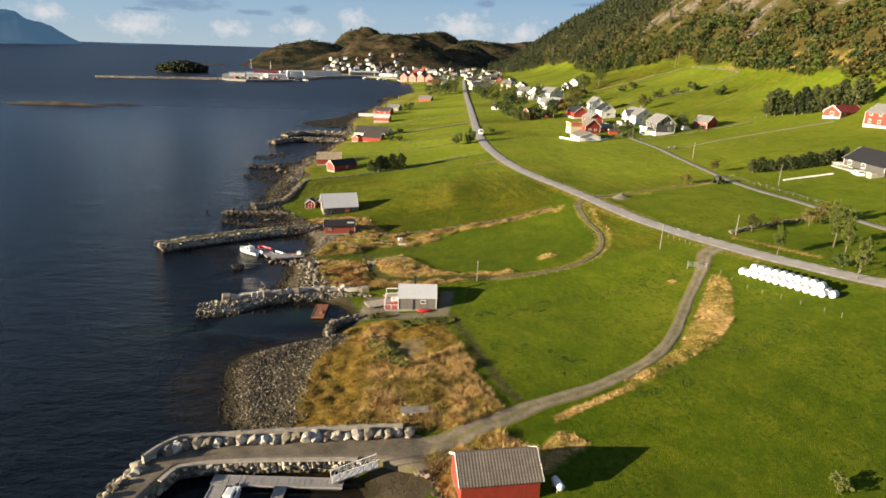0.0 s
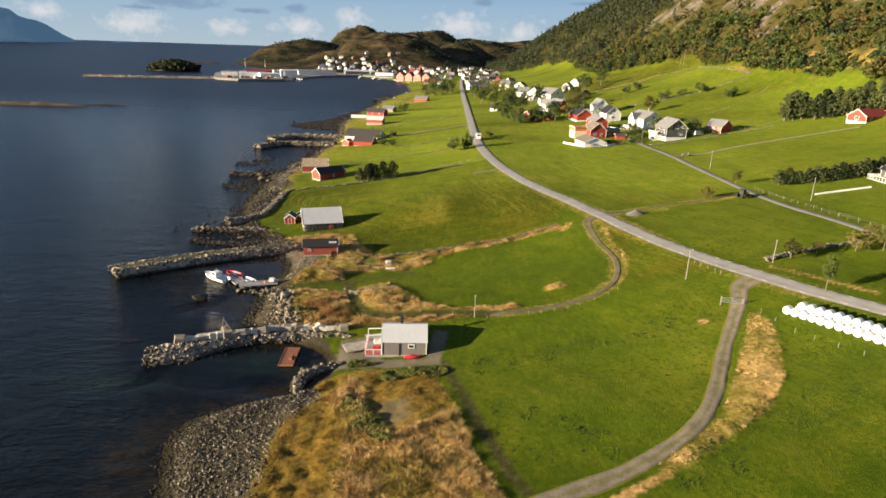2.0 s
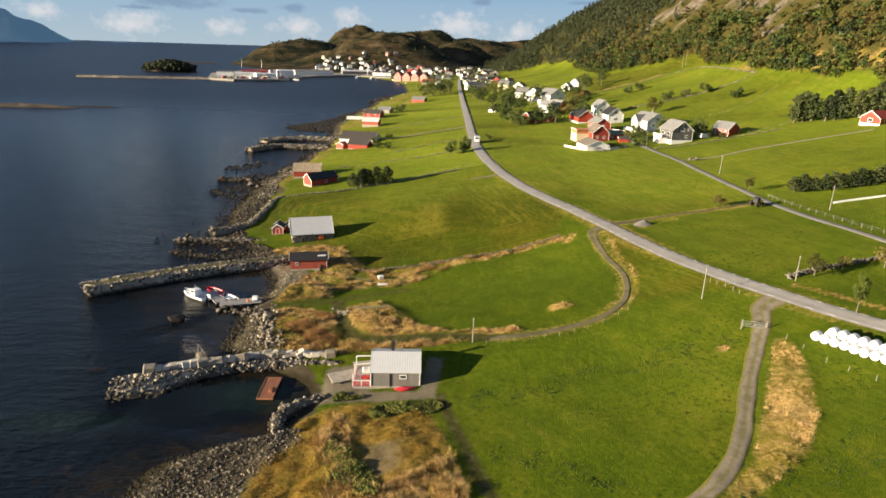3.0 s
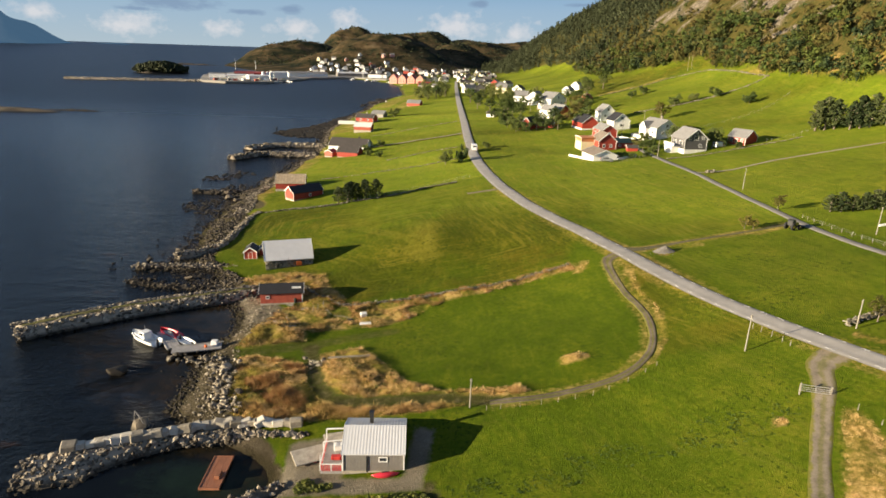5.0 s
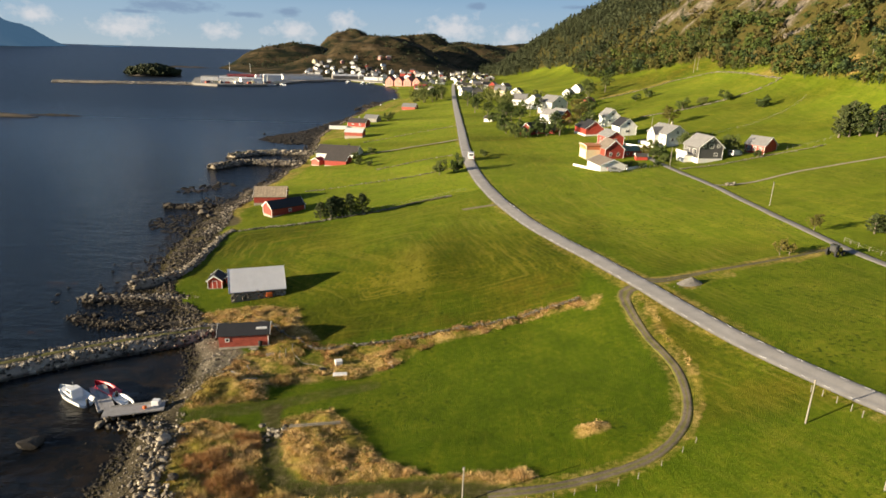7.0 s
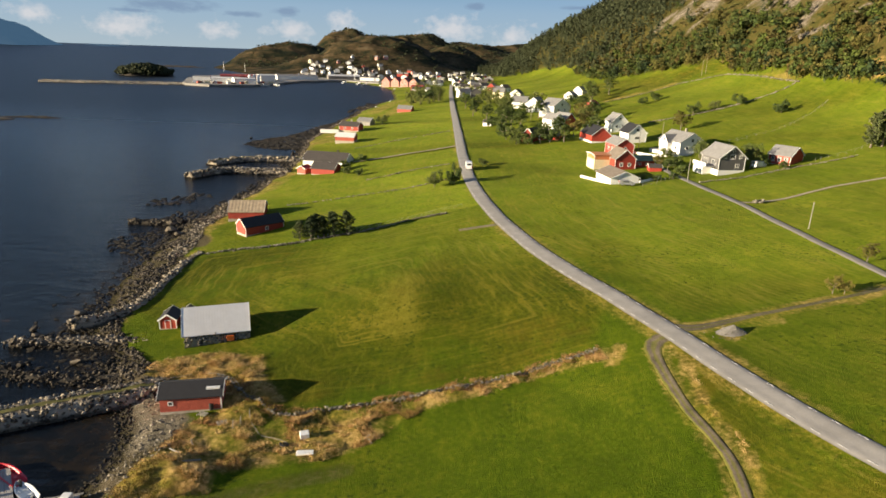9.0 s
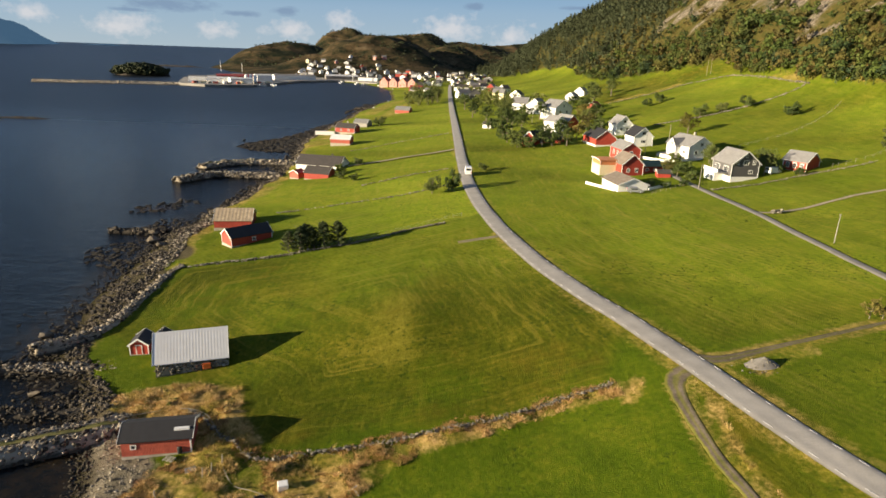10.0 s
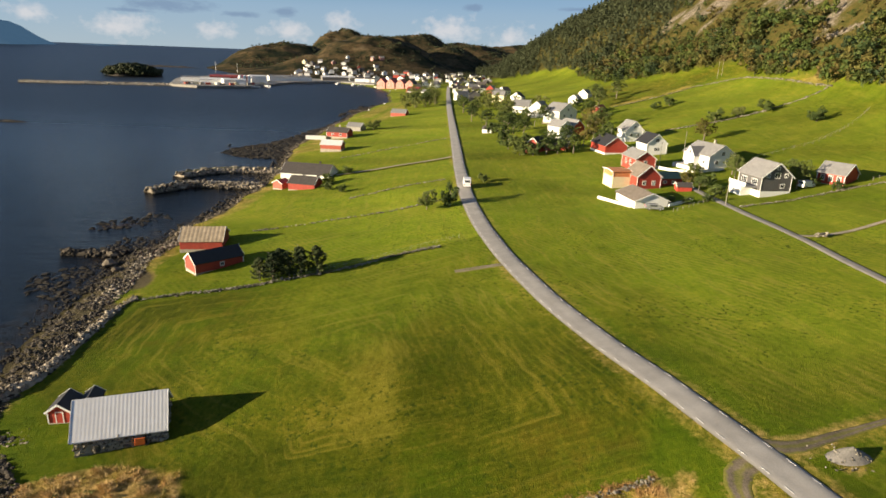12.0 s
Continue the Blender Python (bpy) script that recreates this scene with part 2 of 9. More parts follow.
def foliage(name, dark, mid, light, rough=0.75, patch=None, spot=0.16, own=0.42):
    """Leaves or blades: a tone for each plant, a lesser one for each leaf, and wider patches."""
    m = Nodes(name, rough, 0.0, 0.2)
    plant_tone = m.sum(m.attribute("tone"), m.random())
    f = m.sum(m.sum(m.noise(0.35, 3), 0.42, "MULTIPLY"), m.sum(m.sum(m.sum(plant_tone, own, "MULTIPLY"), m.sum(m.island(), 0.16, "MULTIPLY")), (0.42 - own) / 2))
    col = m.ramp(f, (0.25, dark), (0.5, mid), (0.8, light))
    if patch:
        col = m.mix(m.span(m.noise(spot, 4, 0.6), 0.47, 0.6, 0.0, 0.85), col, m.ramp(f, (0.25, tuple(v * 0.45 for v in patch)), (0.75, tuple(v * 1.25 for v in patch))))
    m.colour(col)
    m.bsdf.inputs["Subsurface Weight"].default_value = 0.0
    return m.mat


def wood_material(name):
    """Trees of several kinds side by side: each has a hue of its own."""
    m = Nodes(name, 0.8, 0.0, 0.15)
    tree = m.sum(m.attribute("tone"), m.sum(m.noise(0.03, 4, 0.6), -0.5))
    col = m.ramp(tree, (0.02, (0.024, 0.042, 0.019)), (0.22, (0.046, 0.070, 0.016)), (0.42, (0.074, 0.100, 0.018)), (0.58, (0.056, 0.066, 0.019)), (0.74, (0.098, 0.092, 0.022)), (0.9, (0.110, 0.080, 0.026)), (1.0, (0.046, 0.060, 0.018)))
    shade = m.sum(m.sum(m.noise(0.6, 4, 0.65), 0.7, "MULTIPLY"), m.sum(m.island(), 0.3, "MULTIPLY"))
    col = m.mix(m.span(shade, 0.50, 0.28, 0.0, 0.4), col, (0.018, 0.026, 0.010))
    m.colour(m.mix(m.span(shade, 0.52, 0.75, 0.0, 0.45), col, (0.130, 0.125, 0.034)))
    return m.mat


def ground_material():
    m = Nodes("ground", 0.95, 0.0, 0.04)
    big, mid, fine, tiny = m.noise(0.035, 5, 0.6), m.noise(0.22, 6, 0.65), m.noise(1.3, 6, 0.75), m.noise(7.0, 3, 0.7)
    f = m.sum(m.sum(m.sum(big, 0.30, "MULTIPLY"), m.sum(mid, 0.32, "MULTIPLY")), m.sum(fine, 0.38, "MULTIPLY"))
    lush = m.ramp(f, (0.36, (0.0240, 0.0470, 0.0022)), (0.49, (0.0510, 0.0860, 0.0031)), (0.56, (0.0790, 0.1060, 0.0049)), (0.66, (0.1450, 0.1450, 0.0100)))
    olive = m.ramp(f, (0.38, (0.0220, 0.0330, 0.0020)), (0.47, (0.0470, 0.0550, 0.0032)), (0.54, (0.0780, 0.0760, 0.0052)), (0.64, (0.1700, 0.1300, 0.0160)))
    spring_lit = m.ramp(f, (0.36, (0.0900, 0.1420, 0.0075)), (0.49, (0.1620, 0.2180, 0.0120)), (0.56, (0.2160, 0.2500, 0.0180)), (0.66, (0.3200, 0.2900, 0.0350)))
    # swaths left by mowing, in rounds along the edges of the field
    rounds = m.sum(m.sum(m.attribute("swath"), 5.6, "MULTIPLY"), m.sum(m.noise(0.05, 4, 0.6), 16.0, "MULTIPLY"))
    swath = m.sum(m.sum(m.sum(rounds, 1.0, "SINE"), m.attribute("mown"), "MULTIPLY"), m.span(m.noise(0.9, 5, 0.7), 0.3, 0.7, 0.2, 1.5), "MULTIPLY")
    wet, bare = m.noise(0.05, 6, 0.68), m.noise(0.085, 5, 0.65)
    olive = m.mix(m.span(wet, 0.50, 0.60, 0.0, 0.75), olive, lush)
    olive = m.mix(m.span(bare, 0.54, 0.66, 0.0, 0.6), olive, (0.105, 0.070, 0.008))
    olive = m.mix(m.span(m.sum(swath, m.span(m.noise(0.06, 4), 0.47, 0.60), "MULTIPLY"), 0.1, 1.0, 0.0, 0.34), olive, (0.215, 0.175, 0.022))
    olive = m.mix(m.span(m.sum(swath, m.span(m.noise(0.06, 4), 0.55, 0.42), "MULTIPLY"), -0.1, -1.0, 0.0, 0.44), olive, (0.038, 0.042, 0.003))
    combed = m.noise(1.1, 5, 0.72, m.scaled(1.0, 0.17, 1, -0.35))
    olive = m.mix(m.span(combed, 0.52, 0.70, 0.0, 0.28), olive, (0.165, 0.130, 0.016))
    olive = m.mix(m.span(combed, 0.47, 0.33, 0.0, 0.28), olive, (0.026, 0.034, 0.003))
    olive = m.mix(m.span(m.sum(m.attribute("straw"), m.sum(m.sum(m.noise(0.6, 6, 0.75, m.scaled(1.0, 0.3, 1, 0.25)), -0.5), 2.4, "MULTIPLY")), 0.35, 1.2, 0.0, 0.62), olive, (0.240, 0.200, 0.026))
    rows = m.n.new("ShaderNodeVectorMath")
    rows.operation = "DOT_PRODUCT"
    m.l.new(m.where, rows.inputs[0])
    rows.inputs[1].default_value = (4.4, 3.2, 0)
    line = m.sum(m.sum(rows.outputs["Value"], m.sum(m.noise(0.04, 3), 22.0, "MULTIPLY")), 1.0, "SINE")
    line = m.sum(line, m.span(m.noise(0.09, 4), 0.42, 0.58), "MULTIPLY")
    spring_lit = m.mix(m.span(line, 0.0, 0.9, 0.0, 0.4), spring_lit, (0.27, 0.225, 0.04))
    spring_lit = m.mix(m.span(line, 0.0, -0.9, 0.0, 0.3), spring_lit, (0.085, 0.110, 0.008))
    rows_at = m.n.new("ShaderNodeCombineXYZ")
    plot = m.n.new("ShaderNodeSeparateXYZ")
    m.l.new(m.where, plot.inputs[0])
    m.l.new(m.sum(m.attribute("swath"), m.sum(m.noise(0.06, 3, 0.5), 5.0, "MULTIPLY")), rows_at.inputs["X"])
    m.l.new(m.sum(plot.outputs["Y"], 0.10, "MULTIPLY"), rows_at.inputs["Y"])
    hay = m.noise(0.62, 6, 0.72, rows_at.outputs[0])
    olive = m.mix(m.span(hay, 0.52, 0.66, 0.0, 0.62), olive, (0.220, 0.172, 0.026))
    olive = m.mix(m.span(hay, 0.47, 0.34, 0.0, 0.65), olive, (0.036, 0.044, 0.004))
    spring_lit = m.mix(m.span(hay, 0.53, 0.68, 0.0, 0.45), spring_lit, (0.300, 0.245, 0.055))
    spring_lit = m.mix(m.span(hay, 0.46, 0.34, 0.0, 0.35), spring_lit, (0.100, 0.120, 0.009))
    col = m.mix(m.attribute("olive"), lush, olive)
    # this mask mixes bright grass with painted light and shade of the fields
    col = m.mix(m.attribute("spring_lit"), col, spring_lit)
    col = m.mix(m.span(m.noise(0.5, 6, 0.75), 0.57, 0.70, 0.0, 0.45), col, (0.042, 0.072, 0.005))
    col = m.mix(m.span(combed, 0.55, 0.74, 0.0, 0.32), col, (0.165, 0.165, 0.014))
    col = m.mix(m.span(combed, 0.45, 0.30, 0.0, 0.35), col, (0.028, 0.052, 0.004))
    clump = m.sum(m.sum(mid, 0.4, "MULTIPLY"), m.sum(fine, 0.6, "MULTIPLY"))
    dry = m.ramp(clump, (0.36, (0.070, 0.056, 0.014)), (0.47, (0.22, 0.150, 0.042)), (0.56, (0.42, 0.28, 0.10)), (0.68, (0.60, 0.42, 0.18)))
    ochre = m.ramp(clump, (0.36, (0.055, 0.062, 0.010)), (0.5, (0.20, 0.165, 0.025)), (0.64, (0.38, 0.27, 0.05)))
    docks = m.sum(m.span(m.noise(1.5, 3, 0.6), 0.56, 0.64), m.span(m.noise(0.07, 4, 0.6), 0.46, 0.58), "MULTIPLY")
    col = m.mix(m.sum(docks, 0.8, "MULTIPLY"), col, (0.022, 0.044, 0.005))
    dry = m.mix(m.span(m.noise(0.16, 4, 0.6), 0.47, 0.6, 0.0, 0.9), dry, ochre)
    moss = m.ramp(clump, (0.36, (0.064, 0.054, 0.010)), (0.48, (0.175, 0.108, 0.018)), (0.62, (0.320, 0.195, 0.036)))
    dry = m.mix(m.sum(m.attribute("moss"), m.span(mid, 0.35, 0.6, 0.6, 1.0), "MULTIPLY"), dry, moss)
    heath = m.ramp(m.sum(m.sum(mid, 0.5, "MULTIPLY"), m.sum(fine, 0.5, "MULTIPLY")), (0.34, (0.026, 0.032, 0.008)), (0.46, (0.056, 0.054, 0.014)), (0.56, (0.082, 0.066, 0.020)), (0.64, (0.115, 0.076, 0.026)), (0.74, (0.150, 0.096, 0.038)))
    crag = m.ramp(m.noise(0.5, 8, 0.7), (0.38, (0.060, 0.052, 0.034)), (0.52, (0.14, 0.118, 0.088)), (0.64, (0.29, 0.25, 0.205)))
    gravel = m.ramp(m.sum(m.sum(tiny, 0.6, "MULTIPLY"), m.sum(mid, 0.4, "MULTIPLY")), (0.35, (0.022, 0.017, 0.011)), (0.65, (0.120, 0.097, 0.066)))
    ragged = m.sum(m.sum(fine, 0.9, "MULTIPLY"), -0.45)

    def patch(c, name, colour, hard=0.18):
        edge = m.sum(m.attribute(name), ragged)
        return m.mix(m.span(edge, 0.5 - hard, 0.5 + hard), c, colour)

    col = patch(col, "heath", heath, 0.3)
    moor = m.ramp(m.sum(m.sum(m.noise(0.016, 8, 0.75), 0.8, "MULTIPLY"), m.sum(mid, 0.2, "MULTIPLY")), (0.43, (0.010, 0.015, 0.008)), (0.50, (0.040, 0.034, 0.017)), (0.56, (0.080, 0.056, 0.028)), (0.65, (0.140, 0.108, 0.064)))
    col = m.mix(m.attribute("moor"), col, moor)
    col = patch(col, "dry", dry, 0.3)
    mud = m.ramp(m.sum(m.sum(tiny, 0.3, "MULTIPLY"), m.sum(m.noise(0.9, 5, 0.7), 0.7, "MULTIPLY")), (0.38, (0.028, 0.032, 0.008)), (0.5, (0.052, 0.048, 0.018)), (0.64, (0.120, 0.100, 0.055)))
    col = patch(col, "worn", mud, 0.3)
    col = patch(col, "beach", gravel, 0.2)
    shingle = m.ramp(m.sum(m.sum(tiny, 0.6, "MULTIPLY"), m.sum(mid, 0.4, "MULTIPLY")), (0.35, (0.075, 0.062, 0.043)), (0.65, (0.245, 0.210, 0.160)))
    col = patch(col, "yard", shingle, 0.2)
    col = patch(col, "crag", crag, 0.15)
    # wet weed below the tide mark
    z = m.n.new("ShaderNodeSeparateXYZ")
    m.l.new(m.where, z.inputs[0])
    tide = m.sum(z.outputs["Z"], m.sum(mid, 0.9, "MULTIPLY"))
    col = m.mix(m.span(tide, 0.55, 0.95, 0.9, 0.0), col, (0.030, 0.024, 0.014))
    m.colour(col)
    m.l.new(m.span(m.sum(m.attribute("moor"), m.attribute("heath")), 0, 1, 0.05, 0.0), m.bsdf.inputs["Sheen Weight"])  # blade tips catch the light at a low angle
    m.bsdf.inputs["Sheen Roughness"].default_value = 0.45
    m.bsdf.inputs["Sheen Tint"].default_value = (0.62, 0.66, 0.12, 1)
    m.bump(m.sum(m.sum(fine, 0.6, "MULTIPLY"), m.sum(tiny, 0.4, "MULTIPLY")), 1.0, 0.32)
    return m.mat


def water_material():
    m = Nodes("sea", 0.10, 0.0, 0.21)
    m.bsdf.inputs["IOR"].default_value = 1.33
    weed = m.span(m.sum(m.attribute("shoal"), m.sum(m.noise(0.16, 6, 0.7), -0.5)), 0.55, 0.9, 0.0, 0.8)
    deep = m.ramp(m.noise(0.02, 3), (0.35, (0.0030, 0.0043, 0.0054)), (0.65, (0.0040, 0.0058, 0.0074)))
    sea_col = m.mix(weed, deep, m.ramp(m.noise(0.4, 5, 0.7), (0.4, (0.009, 0.009, 0.006)), (0.62, (0.032, 0.021, 0.009))))
    blot = m.sum(m.noise(0.5, 5, 0.7), -0.5)
    sea_col = m.mix(m.span(m.sum(m.attribute("kelp"), blot), 0.4, 0.75, 0.0, 0.8), sea_col, (0.070, 0.030, 0.006))
    m.colour(m.mix(m.span(m.sum(m.attribute("sand"), blot), 0.3, 0.9, 0.0, 0.75), sea_col, (0.013, 0.025, 0.017)))
    swell = m.noise(0.2, 5, 0.6, m.scaled(0.7, 2.0, 1, 0.45))
    chop = m.noise(0.7, 6, 0.62, m.scaled(1.0, 1.8, 1, 0.35))
    gusts = m.sum(m.noise(0.07, 6, 0.65, m.scaled(0.7, 1.7, 1, 0.55)), m.span(m.attribute("lee"), 0, 1, 1.1, 0.0), "MULTIPLY")
    swell = m.sum(swell, gusts)
    m.l.new(m.span(m.attribute("open"), 0, 1, 0.10, 0.36), m.bsdf.inputs["Roughness"])
    t = m.n.new("ShaderNodeBump")
    t.inputs["Strength"].default_value, t.inputs["Distance"].default_value = 1.0, 0.55
    m.l.new(m.sum(m.sum(swell, m.span(m.attribute("lee"), 0, 1, 1.0, 0.12), "MULTIPLY"), m.sum(m.sum(chop, m.span(m.attribute("lee"), 0, 1, 0.46, 0.03), "MULTIPLY"), 1.0, "MULTIPLY")), t.inputs["Height"])
    m.l.new(t.outputs["Normal"], m.bsdf.inputs["Normal"])
    return m.mat


def asphalt_material(name="asphalt", k=1.0):
    m = Nodes(name, 0.85, 0.0, 0.3)
    lane = m.attribute("across")
    f = m.sum(m.sum(m.noise(0.4, 5), 0.5, "MULTIPLY"), m.sum(m.noise(9, 4, 0.7), 0.5, "MULTIPLY"))
    col = m.ramp(f, (0.35, (0.235 * k, 0.222 * k, 0.205 * k)), (0.65, (0.36 * k, 0.34 * k, 0.315 * k)))
    col = m.mix(m.span(lane, 0.84, 0.99, 0.0, 0.6), col, (0.13, 0.12, 0.09))
    m.colour(col).bump(f, 0.4, 0.02)
    return m.mat


def track_material(name="gravel_track", green=0.6, dark=(0.13, 0.115, 0.095), light=(0.30, 0.275, 0.235)):
    """Gravel wheel tracks with a worn grassy strip between them."""
    m = Nodes(name, 0.95, 0.0, 0.2)
    lane = m.attribute("across")
    n1, n2 = m.noise(0.5, 5, 0.65), m.noise(6, 4, 0.7)
    f = m.sum(m.sum(n1, 0.5, "MULTIPLY"), m.sum(n2, 0.5, "MULTIPLY"))
    gravel = m.ramp(f, (0.35, dark), (0.65, light))
    grass = m.ramp(f, (0.35, (0.07, 0.085, 0.010)), (0.65, (0.17, 0.15, 0.03)))
    rag = m.sum(m.sum(m.sum(n1, 0.8, "MULTIPLY"), m.sum(m.noise(2.2, 4, 0.7), 0.6, "MULTIPLY")), -0.7)
    centre = m.span(m.sum(lane, rag), 0.10, 0.34, green, 0.0)
    edge = m.span(m.sum(lane, rag), 0.62, 0.86, 0.0, 0.97)
    m.colour(m.mix(edge, m.mix(centre, gravel, grass), grass)).bump(f, 0.6, 0.05)
    return m.mat


GROUND, SEA, ASPHALT, OLD_ASPHALT = ground_material(), water_material(), asphalt_material(), asphalt_material("old_asphalt", 0.62)
TRACK = track_material("grassy_track", 0.7, (0.050, 0.042, 0.030), (0.185, 0.152, 0.112))
WHARF_DIRT = track_material("trodden_gravel", 0.1, (0.085, 0.070, 0.050), (0.25, 0.21, 0.16))
LANE = track_material("gravel_lane", 0.55, (0.115, 0.096, 0.072), (0.275, 0.232, 0.175))
PALE_LANE = track_material("pale_gravel_lane", 0.1, (0.19, 0.160, 0.125), (0.40, 0.345, 0.275))
RED = boards("falu_red_boards", (0.38, 0.045, 0.025))
RED_PALE = boards("faded_red_boards", (0.42, 0.085, 0.05))
RED_LAP = boards("red_lap_boards", (0.40, 0.05, 0.03), "Z", 0.15)
PINK = boards("pink_boards", (0.62, 0.30, 0.24))
ORANGE = boards("orange_boards", (0.55, 0.22, 0.08), "Z", 0.15)
WHITE = boards("white_boards", (0.86, 0.85, 0.81), "Z", 0.15, vary=0.08)
CREAM = boards("cream_boards", (0.75, 0.66, 0.42), "Z", 0.15, vary=0.1)
GREY = boards("grey_boards", (0.20, 0.185, 0.165), "X", 0.16, vary=0.18)
SLATE_GREY = boards("dark_grey_lap_boards", (0.095, 0.092, 0.092), "Z", 0.15, vary=0.15)
SILVER_WOOD = boards("silvered_timber", (0.30, 0.28, 0.25), "X", 0.14, vary=0.4)
DECK = boards("deck_planks", (0.34, 0.32, 0.30), "X", 0.14, vary=0.3)
RUST_DECK = boards("reddish_deck_planks", (0.30, 0.12, 0.06), "Y", 0.14, vary=0.35)
TRIM = plain("white_trim", (0.80, 0.79, 0.76), 0.5, vary=0.08)
RED_TRIM = plain("red_paint", (0.55, 0.05, 0.04), 0.5, vary=0.15)
TIN = roofing("pale_corrugated_sheet", (0.66, 0.65, 0.635), 0.42, "X", 0.5, 0.10, 0.0, 0.0, 0.03)
CABIN_TIN = roofing("light_grey_sheet", (0.60, 0.60, 0.60), 0.35, "X", 0.45, 0.08, 0.0, 0.0, 0.10)
TAR = roofing("black_roofing", (0.017, 0.017, 0.020), 0.9, "X", 0.75, 0.3, 0.0, 0.0, 0.04)
TILE = roofing("grey_slate_roof", (0.225, 0.22, 0.215), 0.34, "X", 0.8, 0.3, course=0.36)
OLD_TILE = roofing("weathered_brown_tiles", (0.20, 0.165, 0.13), 0.34, "X", 0.85, 0.45, course=0.36)
BROWN_TILE = roofing("dark_brown_tiles", (0.068, 0.058, 0.052), 0.34, "X", 0.8, 0.35, course=0.36)
RUSTY_TIN = roofing("rust_streaked_sheet", (0.42, 0.33, 0.22), 0.9, "X", 0.75, 0.5)
RED_TILE = roofing("red_tiles", (0.30, 0.040, 0.035), 0.34, "X", 0.7, 0.25, course=0.36)
GREEN_ROOF = roofing("green_roofing", (0.14, 0.20, 0.125), 0.5, "X", 0.8, 0.3)
CONCRETE = plain("concrete", (0.40, 0.355, 0.285), 0.9, vary=0.4, scale=1.1)
QUAY = plain("quay_concrete", (0.24, 0.225, 0.20), 0.9, vary=0.3, scale=0.05)
GLASS = Nodes("window_glass", 0.08, 0.0, 0.6).colour((0.03, 0.035, 0.04)).mat
SHORE_STONE = stone("shore_stone", (0.014, 0.011, 0.008), (0.20, 0.165, 0.12))
PALE_STONE = stone("pale_boulders", (0.075, 0.064, 0.046), (0.46, 0.41, 0.32))
WEED_STONE = stone("weedy_stone", (0.014, 0.012, 0.009), (0.085, 0.07, 0.052))
FIELD_STONE = stone("lichened_field_stone", (0.050, 0.043, 0.030), (0.31, 0.28, 0.22))
TIMBER = plain("grey_pole_timber", (0.27, 0.245, 0.20), 0.85, vary=0.3)
DARK_TIMBER = plain("tarred_timber", (0.05, 0.042, 0.035), 0.85, vary=0.3)
BARK = plain("bark", (0.20, 0.165, 0.13), 0.95, vary=0.4, scale=6)
STEEL = plain("galvanised_steel", (0.55, 0.55, 0.54), 0.45, 0.6, vary=0.15)
BLACK_STEEL = plain("black_steel", (0.02, 0.02, 0.02), 0.5, vary=0.2)
RUBBER = plain("tyre_rubber", (0.02, 0.02, 0.02), 0.9, vary=0.2)
GELCOAT = plain("white_gelcoat", (0.80, 0.80, 0.78), 0.25, vary=0.06)
RED_PLASTIC = plain("red_plastic", (0.60, 0.03, 0.05), 0.4, vary=0.12)
ORANGE_PAINT = plain("orange_paint", (0.75, 0.16, 0.03), 0.5, vary=0.15)
WRAP = plain("white_silage_wrap", (0.66, 0.66, 0.67), 0.35, vary=0.05, scale=2, relief=0.03)
CAR_WHITE = plain("white_car_paint", (0.78, 0.78, 0.78), 0.25, vary=0.04)
CAR_GREY = plain("silver_car_paint", (0.35, 0.36, 0.38), 0.25, 0.4, vary=0.05)
YELLOW_PAINT = plain("yellow_paint", (0.65, 0.45, 0.03), 0.5, vary=0.15)
ROAD_PAINT = plain("road_paint", (0.58, 0.57, 0.55), 0.7, vary=0.25, scale=4)
DRY_GRASS = foliage("dry_grass", (0.13, 0.078, 0.022), (0.42, 0.265, 0.092), (0.78, 0.55, 0.25), patch=(0.24, 0.185, 0.036), own=0.26)
MOSSY = foliage("ochre_grass", (0.090, 0.062, 0.012), (0.230, 0.140, 0.026), (0.420, 0.265, 0.060), own=0.3)
RUSSET = foliage("russet_scrub", (0.11, 0.060, 0.024), (0.26, 0.135, 0.048), (0.42, 0.24, 0.09))
DOCKS = foliage("dark_docks", (0.022, 0.046, 0.005), (0.042, 0.076, 0.008), (0.075, 0.108, 0.014))
WEEDS = foliage("green_weeds", (0.040, 0.058, 0.009), (0.078, 0.100, 0.016), (0.150, 0.155, 0.034))
LEAF = foliage("broad_leaves", (0.030, 0.048, 0.012), (0.070, 0.096, 0.021), (0.130, 0.142, 0.036))
AUTUMN = foliage("yellowing_leaves", (0.050, 0.048, 0.010), (0.115, 0.100, 0.021), (0.210, 0.165, 0.042))
PINE = foliage("pine_needles", (0.018, 0.030, 0.010), (0.046, 0.062, 0.019), (0.090, 0.102, 0.034))
FOREST = wood_material("hillside_wood")
SCRUB = foliage("slope_scrub", (0.026, 0.036, 0.010), (0.066, 0.068, 0.019), (0.125, 0.100, 0.034), patch=(0.042, 0.064, 0.016), spot=0.04)
SPRUCE = foliage("spruce_wood", (0.012, 0.022, 0.011), (0.025, 0.038, 0.016), (0.046, 0.055, 0.024))


# ---------------------------------------------------------------- lie of the land
SHORE_Y = [-80, 40, 56, 60, 66, 70, 83, 92, 95, 106, 109, 117, 122, 130, 141, 152, 157, 163, 168, 172, 175.5, 181, 189, 201, 213, 222, 232, 247, 262, 293, 311, 327, 350, 380, 405, 440, 495, 612, 745, 900, 985, 1050, 1120, 1500, 2000, 2600]
